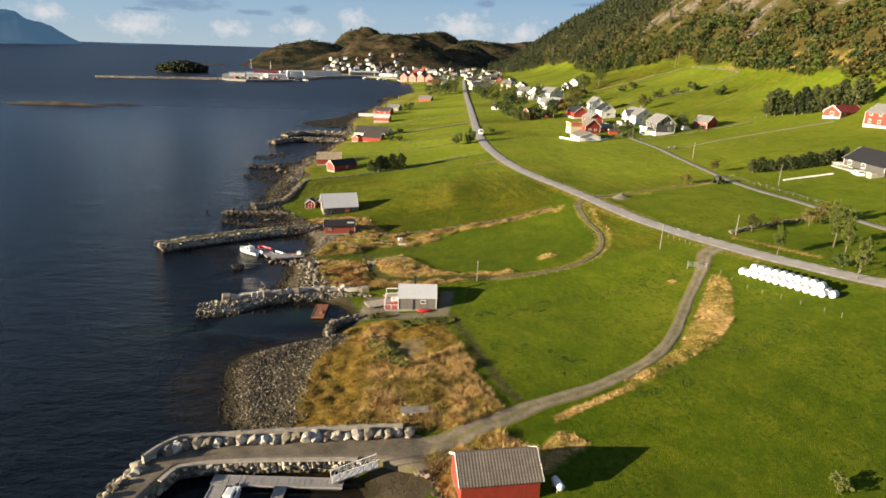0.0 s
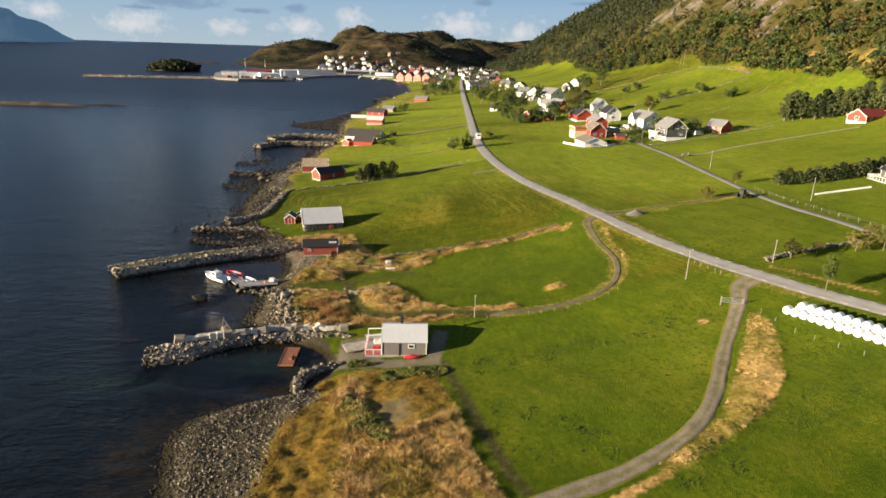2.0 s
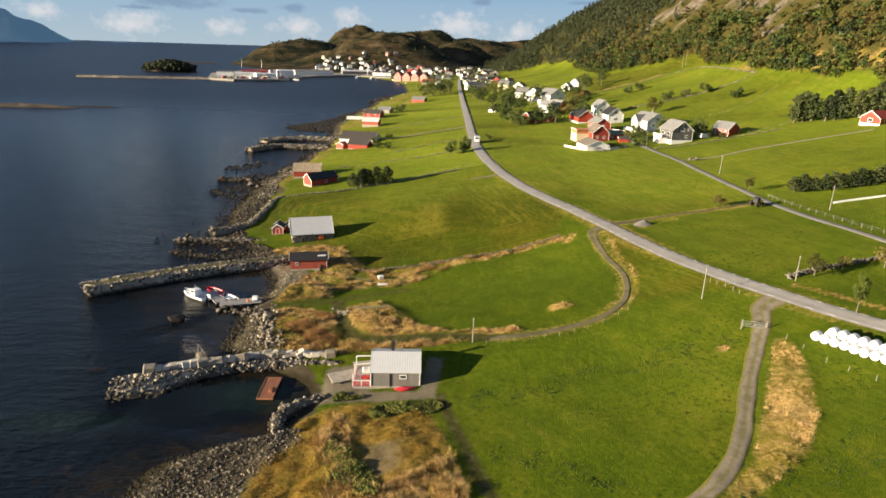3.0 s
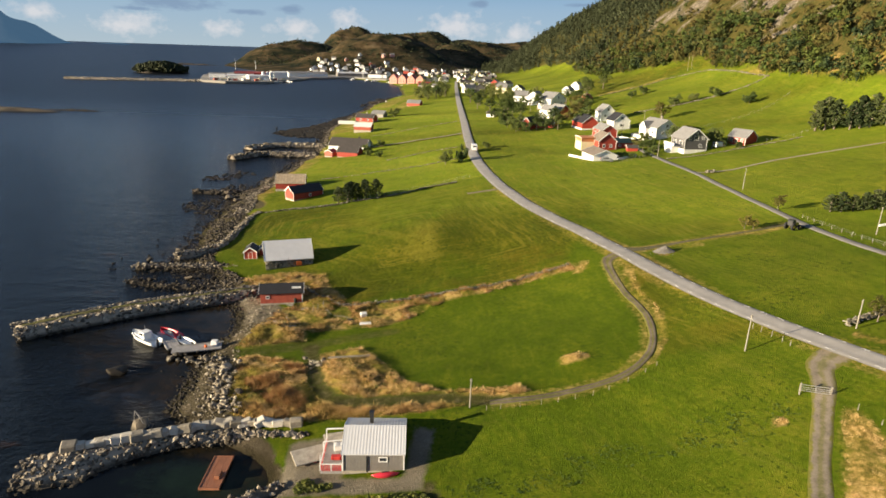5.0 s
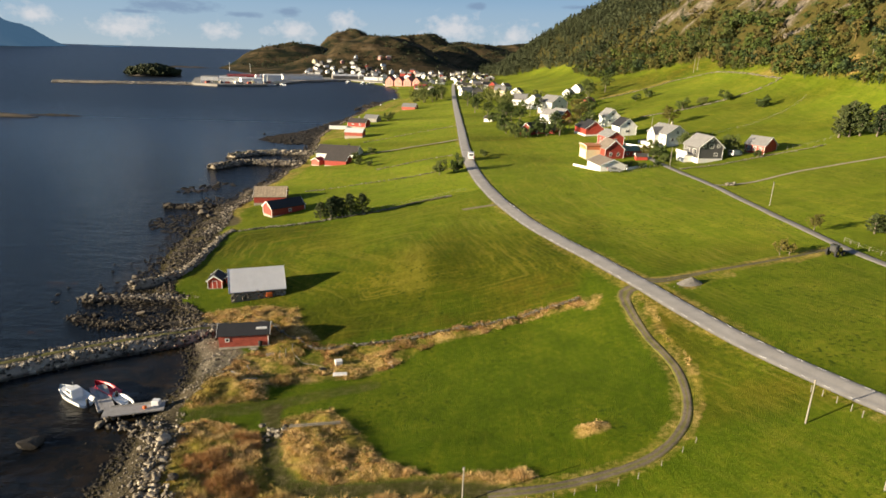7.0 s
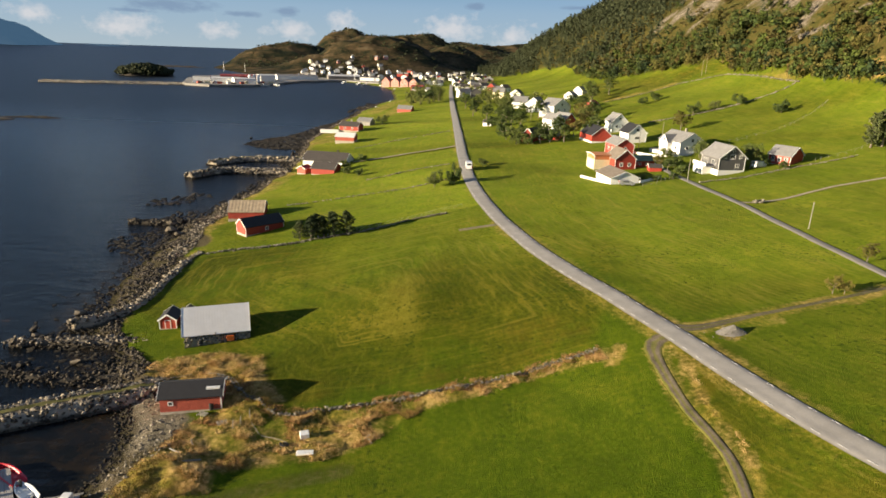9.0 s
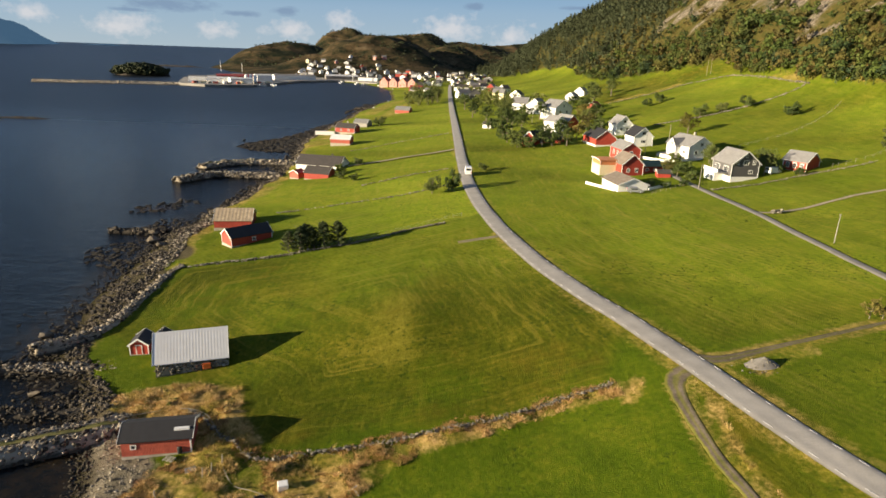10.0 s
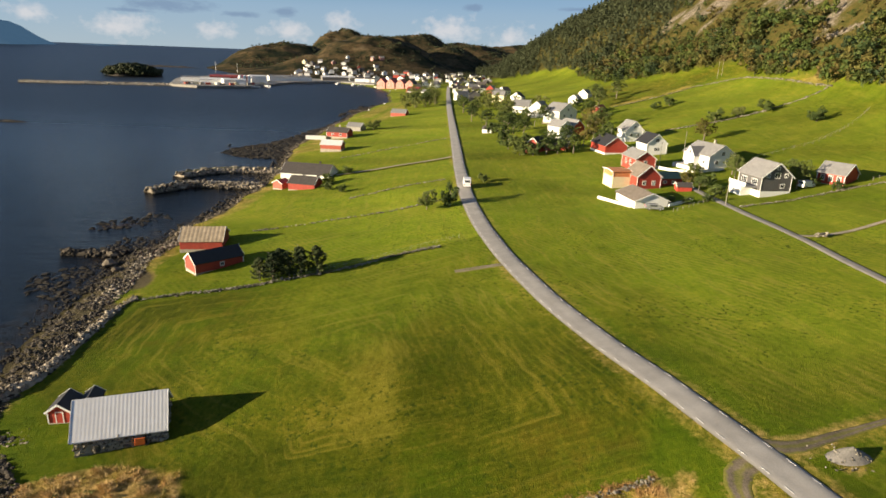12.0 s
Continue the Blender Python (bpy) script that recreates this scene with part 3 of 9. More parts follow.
SHORE_X = [0, -2, -5, -6, -20, -27, -31, -27, -17, -13, -15, -33, -31, -32, -31, -32, -35, -40.5, -44, -39, -50, -54, -54.5, -55.8, -57.8, -58, -59.5, -61, -58, -55, -54, -53, -54, -57, -61, -61, -58, -52, -35, -50, -78, -120, -260, -480, -600, -600]
ROAD_Y = [-80, 60, 80, 95, 105, 120, 134, 148, 160, 173, 187, 203, 228, 260, 305, 410, 560, 650, 800, 1000]
ROAD_X = [190, 114, 92, 78, 69, 58, 50, 44.5, 41, 36.5, 31, 26.5, 21.3, 18, 17, 18.5, 20, 21, 24, 30]
ROAD_Z = [12, 12, 12, 12, 11.8, 11.3, 11, 10.9, 10.8, 10.7, 10.7, 10.7, 10.7, 10.6, 10.6, 10.1, 9.2, 8.5, 7, 6]


def curve(v, xs, ys):
    """Smoothed broken line."""
    v = np.asarray(v, float)
    w = 2.0 + 0.006 * np.abs(v)
    return sum(k * np.interp(v + o * w, xs, ys) for o, k in ((-1.5, .15), (-.7, .22), (0, .26), (.7, .22), (1.5, .15)))


def wob(x, y, s, seed=0.0):
    """Cheap smooth waves, about -1..1."""
    a = np.sin(x / s + 1.3 * np.sin(y / s * 0.7 + seed) + seed) + np.sin(y / s * 1.1 + 1.7 * np.sin(x / s * 0.6 + 2 * seed) + 0.7)
    b = np.sin(x / s * 2.3 + y / s * 1.7 + seed * 3) * 0.5
    return (a + b) / 2.5


def bump(x, y, cx, cy, rx, ry, h, turn=0.0, p=2):
    c, s = math.cos(turn), math.sin(turn)
    u, v = (x - cx) * c + (y - cy) * s, -(x - cx) * s + (y - cy) * c
    return h * np.exp(-np.abs(u / rx) ** p - (v / ry) ** 2)


def step(a, b, v):
    t = np.clip((v - a) / (b - a), 0, 1)
    return t * t * (3 - 2 * t)


HILLS = [(-350, 1690, 125, 150, 54, 2.5), (-500, 1700, 120, 110, 12, 2), (-118, 1500, 135, 150, 68, 3), (-235, 1420, 70, 90, 30, 2), (-268, 2080, 95, 170, 94, 3.5), (-60, 2100, 140, 170, 88, 3), (110, 2100, 150, 170, 66, 3), (290, 2450, 260, 200, 74, 2), (40, 1640, 90, 120, 54, 2)]


def line_gap(x, y, pts):
    """Distance to a broken line."""
    best = np.full(np.shape(x), 1e9)
    for (ax, ay), (bx, by) in zip(pts, pts[1:]):
        dx, dy = bx - ax, by - ay
        t = np.clip(((x - ax) * dx + (y - ay) * dy) / (dx * dx + dy * dy + 1e-9), 0, 1)
        best = np.minimum(best, np.hypot(x - ax - t * dx, y - ay - t * dy))
    return best


def inside(x, y, pts, soft=1.0):
    """1 inside a closed outline, 0 outside, soft over the edge."""
    odd = np.zeros(np.shape(x), bool)
    for (ax, ay), (bx, by) in zip(pts, pts[1:] + pts[:1]):
        if ay != by:
            odd ^= ((ay > y) != (by > y)) & (x < (bx - ax) * (y - ay) / (by - ay) + ax)
    gap = line_gap(x, y, pts + pts[:1])
    return np.clip(0.5 + np.where(odd, gap, -gap) / (2 * soft), 0, 1)


DRY_OUTLINES = [
    [(-19, 67.5), (-17.6, 72), (-17.4, 77), (-17.2, 84), (-16.6, 92), (-14.5, 98), (-8, 101), (1.8, 100.6), (4.8, 90), (7.2, 79), (10.8, 69.8), (6, 67.2), (-3, 66.6), (-12, 66)],
    [(-24.5, 115.4), (-12, 115.0), (-3, 115.2), (8, 116.2), (17, 118.4), (16, 120.0), (5.5, 119.9), (-7.3, 117.2), (-10.6, 120.2), (-13.2, 123), (-14.8, 128.4), (-18.9, 131.7), (-24.2, 133.5), (-28, 131.2), (-26.5, 125), (-23, 119)],
    [(-14.2, 132.0), (-13, 133.8), (-7.4, 134.4), (-3.5, 129), (0.4, 122.9), (5.5, 120.1), (-1.7, 119.2), (-7.6, 119.4), (-10.9, 121.8), (-12.7, 125.2)],
    [(-29.5, 139.8), (-25, 143), (-20.6, 145.8), (-18, 141.5), (-16.7, 138), (-21.3, 136.9), (-27, 135.6)],
    [(-28, 140), (-21, 139.5), (-14, 142.5), (-6, 143.2), (0, 147), (6, 152.5), (14, 155), (24, 158.3), (31, 158.5), (31, 161.3), (22, 160.6), (12, 157.4), (3, 155.4), (-8, 154.3), (-12.5, 153), (-19, 159.5), (-22, 153), (-28, 149)],
    [(-41, 160.5), (-37, 166.5), (-28, 170), (-19, 168.5), (-17.5, 163), (-13, 156.5), (-18, 152.5), (-21, 156), (-24, 158.5), (-32, 158.5)],
    [(52.2, 109.4), (53.6, 108.6), (53.4, 103.5), (48.8, 91.5), (43.8, 85.0), (35.0, 78.2), (29.0, 75.0), (26.5, 76.0), (32.4, 79.8), (37.4, 84.0), (44.1, 95.1), (48.8, 103.6)],
    [(0, 60), (2, 64.5), (9, 66), (14, 63), (17, 66), (20, 63.5), (14, 59), (4, 54)],
]


STRAW_OUTLINE = [(-9, 67), (-8.3, 76), (-8.8, 84), (-11.5, 92), (-10, 98), (-7.5, 96), (-6.8, 90), (-5.6, 84.4), (-2.8, 82), (1, 84.6), (4.5, 88), (8, 79), (10.8, 69.8), (6, 67.2)]
BARE_OUTLINE = [(-6.0, 91), (-0.2, 91.6), (0.5, 86), (-2.8, 82.9), (-5.0, 85.4)]
SHORE_PATH = [(12, 116.9), (6, 118.2), (1.2, 118.4), (-5.1, 118.2), (-9.6, 119.4), (-12.2, 123), (-13.8, 128.5), (-15.4, 135.5)]
JETTY_PATH = [(-3, 141.6), (-9, 139.6), (-15.6, 137), (-24, 135), (-30.5, 134)]
CABIN_PATH = [(12.8, 72.2), (11.2, 75), (8.2, 84.4), (6.4, 91.5), (4.8, 98.2), (3.8, 102.5)]

CRAGS = [(207, 648, 15, 30), (221, 600, 13, 22), (206, 430, 13, 18), (215, 470, 11, 14), (220, 510, 12, 20), (199, 582, 7, 9), (216, 352, 9, 14), (224, 378, 8, 10)]


def shore_gap(x, y):
    """Metres inland of the waterline, and the waterline's x."""
    xs = curve(y, SHORE_Y, SHORE_X) + 0.9 * wob(x, y, 4.0, 1.0) + 1.7 * wob(x, y, 5.5, 3.0) * 0.6 * step(150, 166, y) * (1 - step(300, 360, y)) + 0.004 * np.clip(y - 200, 0, 800) * wob(x, y, 14.0, 2.0)
    return x - xs, xs


def land(x, y):
    """Height of the ground, sea floor included."""
    x, y = np.asarray(x, float), np.asarray(y, float)
    d, xs = shore_gap(x, y)
    xr, zr = curve(y, ROAD_Y, ROAD_X), np.interp(y, ROAD_Y, ROAD_Z)
    t = d / np.maximum(xr - xs, 5)
    power = np.interp(y, [60, 100, 125, 145, 160, 190, 240], [1.35, 1.4, 1.7, 2.3, 1.9, 1.3, 1.15])
    tc = np.clip(t, 0, 1)
    slope = zr * tc ** power
    z = slope + 0.75 * step(0, 4, d) * (1 - tc)
    # above the road
    u = np.clip(x - xr, 0, None)
    up = np.interp(y, [60, 120, 170, 260, 400], [0.10, 0.11, 0.09, 0.075, 0.11])
    far = step(1050, 1500, y)
    hb = np.interp(y, [0, 470, 620, 760, 1000, 1400, 2000], [171, 171, 165, 150, 125, 130, 200])
    hill = 0.9 * np.logaddexp(0, (x - hb) / 9.0) * 9.0
    top = np.interp(y, [0, 700, 900, 1070, 1470, 1777, 2300], [175, 105, 84, 84, 95, 60, 25]) + 6 * wob(x, y, 60, 4.0)
    hill = top * (1 - np.exp(-hill / top * 1.15))
    hill = hill + 0.05 * hill * wob(x, y, 25.0, 3.0) + 0.03 * hill * wob(x, y, 9.0, 5.0)
    z = z + up * u * (1 - far) + np.interp(y, [100, 250, 350, 500], [0.07, 0.09, 0.12, 0.12]) * np.clip(x - 92, 0, 200) * (1 - far) + hill * (1 - step(1500, 2300, y))
    # mounds and dips of the meadows
    z = z + np.where(x < 4.5, bump(x, y, 4.5, 181, 12, 13, 1.1), bump(x, y, 4.5, 181, 7.5, 13, 1.1)) + bump(x, y, -8, 182, 14, 18, 0.4) + bump(x, y, 13, 177, 9, 16, -0.35) + bump(x, y, 0, 164, 12, 5, -0.5) + bump(x, y, -2, 205, 18, 14, 0.3) + bump(x, y, 22, 160, 10, 10, -1.2)
    z = z + bump(x, y, -3, 86, 9, 10, 0.5) + bump(x, y, -7.8, 127, 5, 7, 0.9) + bump(x, y, -20, 123.5, 6.5, 6, 1.1) + bump(x, y, -23, 140.5, 5, 3.5, 1.0) + bump(x, y, 24.3, 126, 1.9, 1.0, 0.7)
    z = z + (0.25 * wob(x, y, 11.0, 0.3) + 0.06 * wob(x, y, 3.1, 0.9)) * step(3, 12, d) * (1 - step(150, 170, x))
    # tussocky ground
    if np.min(y) < 175 and np.size(x) > 1:
        rough = sum(inside(x, y, o, 1.5) for o in DRY_OUTLINES)
        for pts, w in ((SHORE_PATH, 1.2), (JETTY_PATH, 1.3), (CABIN_PATH, 0.8)):
            rough = rough * step(w * 0.6, w * 1.7, line_gap(x, y, pts))
        z = z + rough * (0.26 * wob(x, y, 1.3, 2.0) + 0.16 * wob(x, y, 0.47, 5.0) + 0.14 * wob(0.8 * x + 0.6 * y, 0.8 * y - 0.6 * x, 0.62, 1.0) + 0.2)
    # far headland
    if np.max(y) > 1000:
        z = z + step(0, 60, d) * far * 4
        rise = np.zeros_like(z)
        for cx, cy, rx, ry, h, p in HILLS:
            rise = np.maximum(rise, bump(x, y, cx, cy, rx, ry, h, 0.0, p))
        z = z + rise * (1.06 + 0.08 * wob(x, y, 45.0, 6.0) + 0.05 * wob(x, y, 17.0, 2.0) - 0.13 * np.abs(wob(x, y, 26.0, 9.0))) * step(-5, 50, d)
    # sea floor
    return np.where(d > 0, z, np.maximum(d * 0.16, -6.0))



# ---------------------------------------------------------------- mesh helpers
def mesh_from(name, verts, faces, material=None, smooth=False):
    """faces: an (n, 3) or (n, 4) array, or a list of tuples."""
    me = bpy.data.meshes.new(name)
    verts = np.asarray(verts, np.float32)
    if isinstance(faces, np.ndarray):
        k = faces.shape[1]
        me.vertices.add(len(verts))
        me.vertices.foreach_set("co", verts.ravel())
        me.loops.add(faces.size)
        me.loops.foreach_set("vertex_index", faces.astype(np.int32).ravel())
        me.polygons.add(len(faces))
        me.polygons.foreach_set("loop_start", np.arange(0, faces.size, k, dtype=np.int32))
        me.polygons.foreach_set("use_smooth", np.full(len(faces), smooth))
        me.update(calc_edges=True)
    else:
        me.from_pydata([tuple(map(float, v)) for v in verts], [], faces)
        me.update()
    if material:
        me.materials.append(material)
    return me


def channel(me, name, values):
    me.attributes.new(name, "FLOAT", "POINT").data.foreach_set("value", np.asarray(values, np.float32).ravel())


def sheet(name, X, Y, Z, material, channels=()):
    """A grid of quads from 2D arrays."""
    r, c = X.shape
    i = np.arange(r * c).reshape(r, c)
    q = np.stack([i[:-1, :-1], i[:-1, 1:], i[1:, 1:], i[1:, :-1]], -1).reshape(-1, 4)
    me = mesh_from(name, np.stack([X, Y, Z], -1).reshape(-1, 3), q, material, True)
    for n, v in channels:
        channel(me, n, v)
    return new(name, me)


def spline(pts, step=1.0):
    """Points at even steps along a smooth line through pts."""
    p = np.array([pts[0], *pts, pts[-1]], float)
    out = []
    for a, b, c, d in zip(p, p[1:], p[2:], p[3:]):
        n = max(2, int(np.linalg.norm(c - b) / step) + 1)
        t = np.linspace(0, 1, n, endpoint=False)[:, None]
        out.append(0.5 * (2 * b + (c - a) * t + (2 * a - 5 * b + 4 * c - d) * t**2 + (3 * b - a - 3 * c + d) * t**3))
    return np.vstack([*out, p[-1:]])


def sides(path):
    """Unit vectors to the left of a path."""
    d = np.gradient(path[:, :2], axis=0)
    d /= np.linalg.norm(d, axis=1)[:, None] + 1e-9
    return np.stack([-d[:, 1], d[:, 0]], 1)


# ---------------------------------------------------------------- lines of the plan
MAIN_ROAD = [(110, 62), (92, 80), (78, 95), (69, 104.7), (58, 120), (50, 134), (44.5, 148), (41, 160), (36.5, 173), (31, 187), (26.3, 203), (21.3, 228), (18.2, 258), (17.2, 304), (18.2, 410), (19.7, 560), (22, 700), (24, 800), (28, 950)]
WHARF_TRACK = [(58, 119.5), (54, 117.2), (51.8, 112.5), (44.4, 99.9), (38, 88), (32.3, 81), (23.7, 75.2), (15.5, 71.7), (7.2, 67.2), (0.9, 64), (-6, 63)]
BAY_TRACK = [(40, 161), (37, 158.5), (36.8, 147), (37.8, 136), (35.4, 126.5), (30.5, 120.8), (24, 118.2), (16.9, 116.8), (11.5, 116.5)]
HILL_ROAD = [(76, 285), (77.8, 256), (79, 230), (79.5, 207), (81, 180), (83, 160), (87, 142), (92, 122), (99, 100), (106, 80)]
FARM_LANE = [(41.5, 163), (44.5, 162.6), (50, 164.2), (60, 167.0), (70, 170), (80.5, 173)]
HOUSE_LANE = [(79.6, 226), (84, 225.5), (101, 231.5), (110, 234), (128, 235), (146, 235)]
BOAT_LANE = [(16.5, 342), (5, 339), (-5, 336), (-15, 333), (-26, 331)]
WALL_NEAR = [(-24, 163), (-21, 160.5), (-17, 156.5), (-12.4, 153), (-7, 154), (2.7, 155.2), (13.4, 157.3), (24, 160.3), (30, 161)]
WALL_FAR = [(-46.3, 216.4), (-42, 217.5), (-35, 218.4), (-27, 219.6), (-20, 221), (-9.5, 224), (1, 229), (10, 231.5)]

DRY_LINES = [
    ([(28, 74.6), (22, 71.4), (17, 68.5)], 0.6),
    ([(39.6, 155), (39.0, 146), (39.9, 137), (38.0, 128.5), (34, 122.4)], 0.55),
    ([(23, 125.7), (25.5, 126.3)], 1.0), ([(44, 108.3), (45, 108.3)], 0.5), ([(31.5, 157.6), (33, 160.5)], 1.1),
    ([(48, 159.5), (52, 162), (56, 163.5)], 1.4), ([(62, 123.0), (66, 118.5), (72, 110)], 0.6), ([(70, 168), (80, 173)], 1.0),
    ([(114, 475), (135, 480), (153, 481)], 5.0), ([(178, 345), (183, 310), (186, 280)], 5.0), ([(172, 372), (171.5, 400)], 3.0),
    ([(-58, 262), (-50, 290), (-49, 330)], 4.0), ([(-62, 222), (-52, 232), (-52, 245)], 3.0), ([(-60, 395), (-48, 405), (-46, 440)], 8.0), ([(-42, 560), (-34, 640), (-26, 700)], 7.0), ([(-30, 520), (-22, 600), (-10, 700)], 5.0), 
]
OLIVE_OUTLINES = [
    ([(-46, 186), (-22, 166), (-12, 155), (14, 159), (30, 163), (34, 172), (18, 226), (0, 227), (-22, 219), (-44, 216)], 0.82),
    ([(46, 167), (76, 176), (75, 246), (50, 246), (24, 246), (24, 226), (36, 186)], 0.9),
    ([(39, 158), (38, 146), (39, 134), (36, 124), (46, 125), (53, 125), (46, 144), (42, 157)], 0.95),
    ([(42, 158), (47, 146), (60, 126), (70, 132), (82, 150), (78, 168)], 0.25),
    ([(84, 180), (118, 190), (140, 232), (100, 250), (82, 228)], 0.5),
    ([(-40, 222), (0, 233), (16, 240), (16, 262), (-30, 262)], 0.35),
    ([(20, 262), (48, 258), (52, 300), (40, 335), (20, 340)], 0.75),
    ([(90, 262), (170, 262), (172, 366), (168, 440), (120, 460), (95, 360)], 0.5),
]


def beach_width(y):
    return np.interp(y, [60, 66, 70, 80, 86, 92, 96, 108, 114, 130, 136, 142, 150, 157, 163, 168, 173, 178, 186, 200, 212, 220, 240, 250, 262, 270, 330, 350, 440, 470, 700], [1, 3, 10.5, 13, 14, 11, 3, 2, 8, 7, 4, 4.5, 6.5, 9, 6, 5, 2, 4.0, 6.5, 7.5, 9.5, 10, 8, 8, 8, 4, 3, 3, 4, 3, 3])


def cover(x, y, z):
    """How far each kind of ground covers a place; the brightest green also carries painted light."""
    gap, _ = shore_gap(x, y)
    dry = np.zeros_like(x)
    for i, o in enumerate(DRY_OUTLINES):
        dry = np.maximum(dry, inside(x, y, o, 0.8) * ((0.72 if i == 6 else 0.58) + 0.25 * wob(x, y, 2.5, 3.0) if i in (4, 6) else 1.0))
    for pts, r in DRY_LINES:
        dry = np.maximum(dry, (1 - step(r * 0.6, r * 1.5, line_gap(x, y, pts))) * (1.0 if pts[0][1] < 130 else 0.52 + 0.3 * wob(x, y, 2.5, 4.0)))
    fringe = gap - beach_width(y)
    dry = np.maximum(dry, (0.5 + 0.3 * wob(x, y, 3.0, 7.0)) * step(-2, 0, fringe) * (1 - step(0.5, 3.5, fringe)) * step(176, 186, y) * (1 - step(560, 640, y)))
    verge = line_gap(x, y, MAIN_ROAD)
    dry = np.maximum(dry, 0.62 * (1 - step(2.2, 4.6, verge)) * (0.6 + 0.5 * wob(x, y, 7.0, 8.0)))
    dry = np.maximum(dry, 0.42 * (1 - step(1.0, 2.2, line_gap(x, y, BAY_TRACK))))
    dry = np.maximum(dry, 0.55 * (1 - step(1.0, 2.4, line_gap(x, y, FARM_LANE))))
    olive = 0.12 + 0.1 * wob(x, y, 30.0, 9.0) + 0.35 * step(240, 320, y)
    for o, v in OLIVE_OUTLINES:
        olive = np.maximum(olive, v * inside(x, y, o, 1.5))
    olive = olive - 0.15 * np.clip(bump(x, y, 11, 174, 7, 14, 1.0) + bump(x, y, 0, 165, 14, 5, 1.0), 0, 1)
    wide = beach_width(y)
    wide = wide * (1 + 0.32 * wob(x, y, 3.0, 4.0) * step(150, 165, y))
    beach = 1 - step(wide * 0.75, wide * 1.2, gap)
    beach *= 1 - step(1050, 1120, y)
    hb = np.interp(y, [0, 250, 340, 470, 520, 620, 800, 1000, 1100], [200, 182, 174, 180, 172, 154, 152, 122, 95])
    heath = np.maximum(step(-6, 8, x - hb), step(1080, 1180, y))
    crag = step(0.35, 0.8, wob(x, y, 16.0, 11.0) + 0.7 * wob(x, y, 5.0, 12.0)) * step(58, 82, z) * step(185, 215, x + 0.05 * (y - 400))
    crag = np.maximum(crag, sum(np.exp(-((x - cx) / rx) ** 2 - ((y - cy) / ry) ** 2) for cx, cy, rx, ry in CRAGS) * (0.72 + 0.5 * wob(x, y, 5.0, 2.0) + 0.3 * wob(x, y, 2.2, 6.0)))
    crag = np.maximum(crag, 1.0 * (1 - step(0.8, 3, line_gap(x, y, [(189, 424), (191.5, 417.5), (200, 395), (209, 382.7), (222, 372)]))))
    crag *= 1 - step(700, 780, y)
    # far grass brighter for returned light; dark bands paint shade of rolling ground
    spring_lit = np.clip(np.maximum(0.15 * inside(x, y, [(-46, 190), (-20, 170), (-4, 178), (0, 195), (20, 210), (10, 226), (-40, 214)], 5.0) + 0.85 * np.where(x < curve(y, ROAD_Y, ROAD_X), step(-1, 3, y - np.interp(x, [-48, -20, 10, 20], [215, 221, 231, 236])), 0.55 * step(172, 205, y)), np.interp(y, [60, 80, 100, 125, 165, 185], [0.06, 0.10, 0.2, 0.0, 0.2, 0.75]) * np.where(y < 125, step(16, 48, x), step(30, 50, x))) + 0.3 * wob(x, y, 22.0, 6.0) * step(170, 220, y) - 0.28 * step(0.2, 0.9, np.sin(y / 9.0 + 0.05 * x + 1.2 * wob(x, y, 30.0, 2.0))) * step(240, 262, y), 0, 1) * (1 - 0.35 * step(84, 110, x)) * (1 - step(1000, 1100, y))
    # sunlit top of the barn meadow, put into the grass colour
    spring_lit = np.maximum(spring_lit, 0.42 * step(180, 208, y) * (y < 240) * step(-30, -8, x))
    spring_lit = spring_lit * (1 - 0.6 * (1 - step(-34, -22, x)) * step(216, 222, y) * (1 - step(240, 256, y)))
    spring_lit = np.maximum(spring_lit, 0.25 * step(2, 7, x - curve(y, ROAD_Y, ROAD_X)) * step(112, 128, y) * (1 - step(190, 205, y)))
    spring_lit = spring_lit + 0.17 * inside(x, y, [(4, 100), (9, 78), (22, 76), (36, 88), (52, 114), (62, 112), (44, 146), (40, 134), (30, 119), (8, 115)], 3.0)
    spring_lit = np.maximum(spring_lit, 0.1 * inside(x, y, [(-24, 128), (0, 128), (20, 130), (34, 128), (36, 150), (26, 158), (-2, 146)], 6.0) * (0.4 + 0.6 * step(-0.6, 0.6, wob(x, y, 13.0, 3.0))))
    fell = inside(x, y, [(108, 471), (133, 475), (156, 477), (170, 450), (172, 420), (180, 440), (182, 480), (165, 540), (140, 600), (112, 600)], 6.0)
    spring_lit, olive = spring_lit * (1 - 0.75 * fell), np.maximum(olive, fell)
    yard = inside(x, y, [(-34, 146.5), (-28, 145.5), (-24.5, 148.5), (-24, 152.3), (-28.5, 158), (-34, 158)], 1.2)
    yard = np.maximum(yard, inside(x, y, [(-13, 101.5), (3, 101.8), (4.4, 112), (2, 113), (1, 104), (-6, 104.5), (-6.2, 112.5), (-13, 111)], 0.8))
    yard = np.maximum(yard, 0.52 * inside(x, y, BARE_OUTLINE, 1.4))
    beach = np.maximum(beach, 0.8 * (1 - step(0.6, 1.6, np.hypot((x - 1.5) / 2.6, (y - 63.5) / 2.4))))
    beach = np.maximum(beach, inside(x, y, [(-7, 48), (0.5, 48), (0.8, 56), (4, 62), (-6, 61.5)], 0.8))
    worn = sum((v * (1 - step(w * 0.45, w * 1.25, line_gap(x, y, p)))) for p, w, v in ((SHORE_PATH, 1.5, 0.8), (JETTY_PATH, 1.9, 0.5), (CABIN_PATH, 1.0, 0.8)))
    dry = dry * (1 - 0.9 * np.clip(worn, 0, 1))
    moor = step(1060, 1180, y)
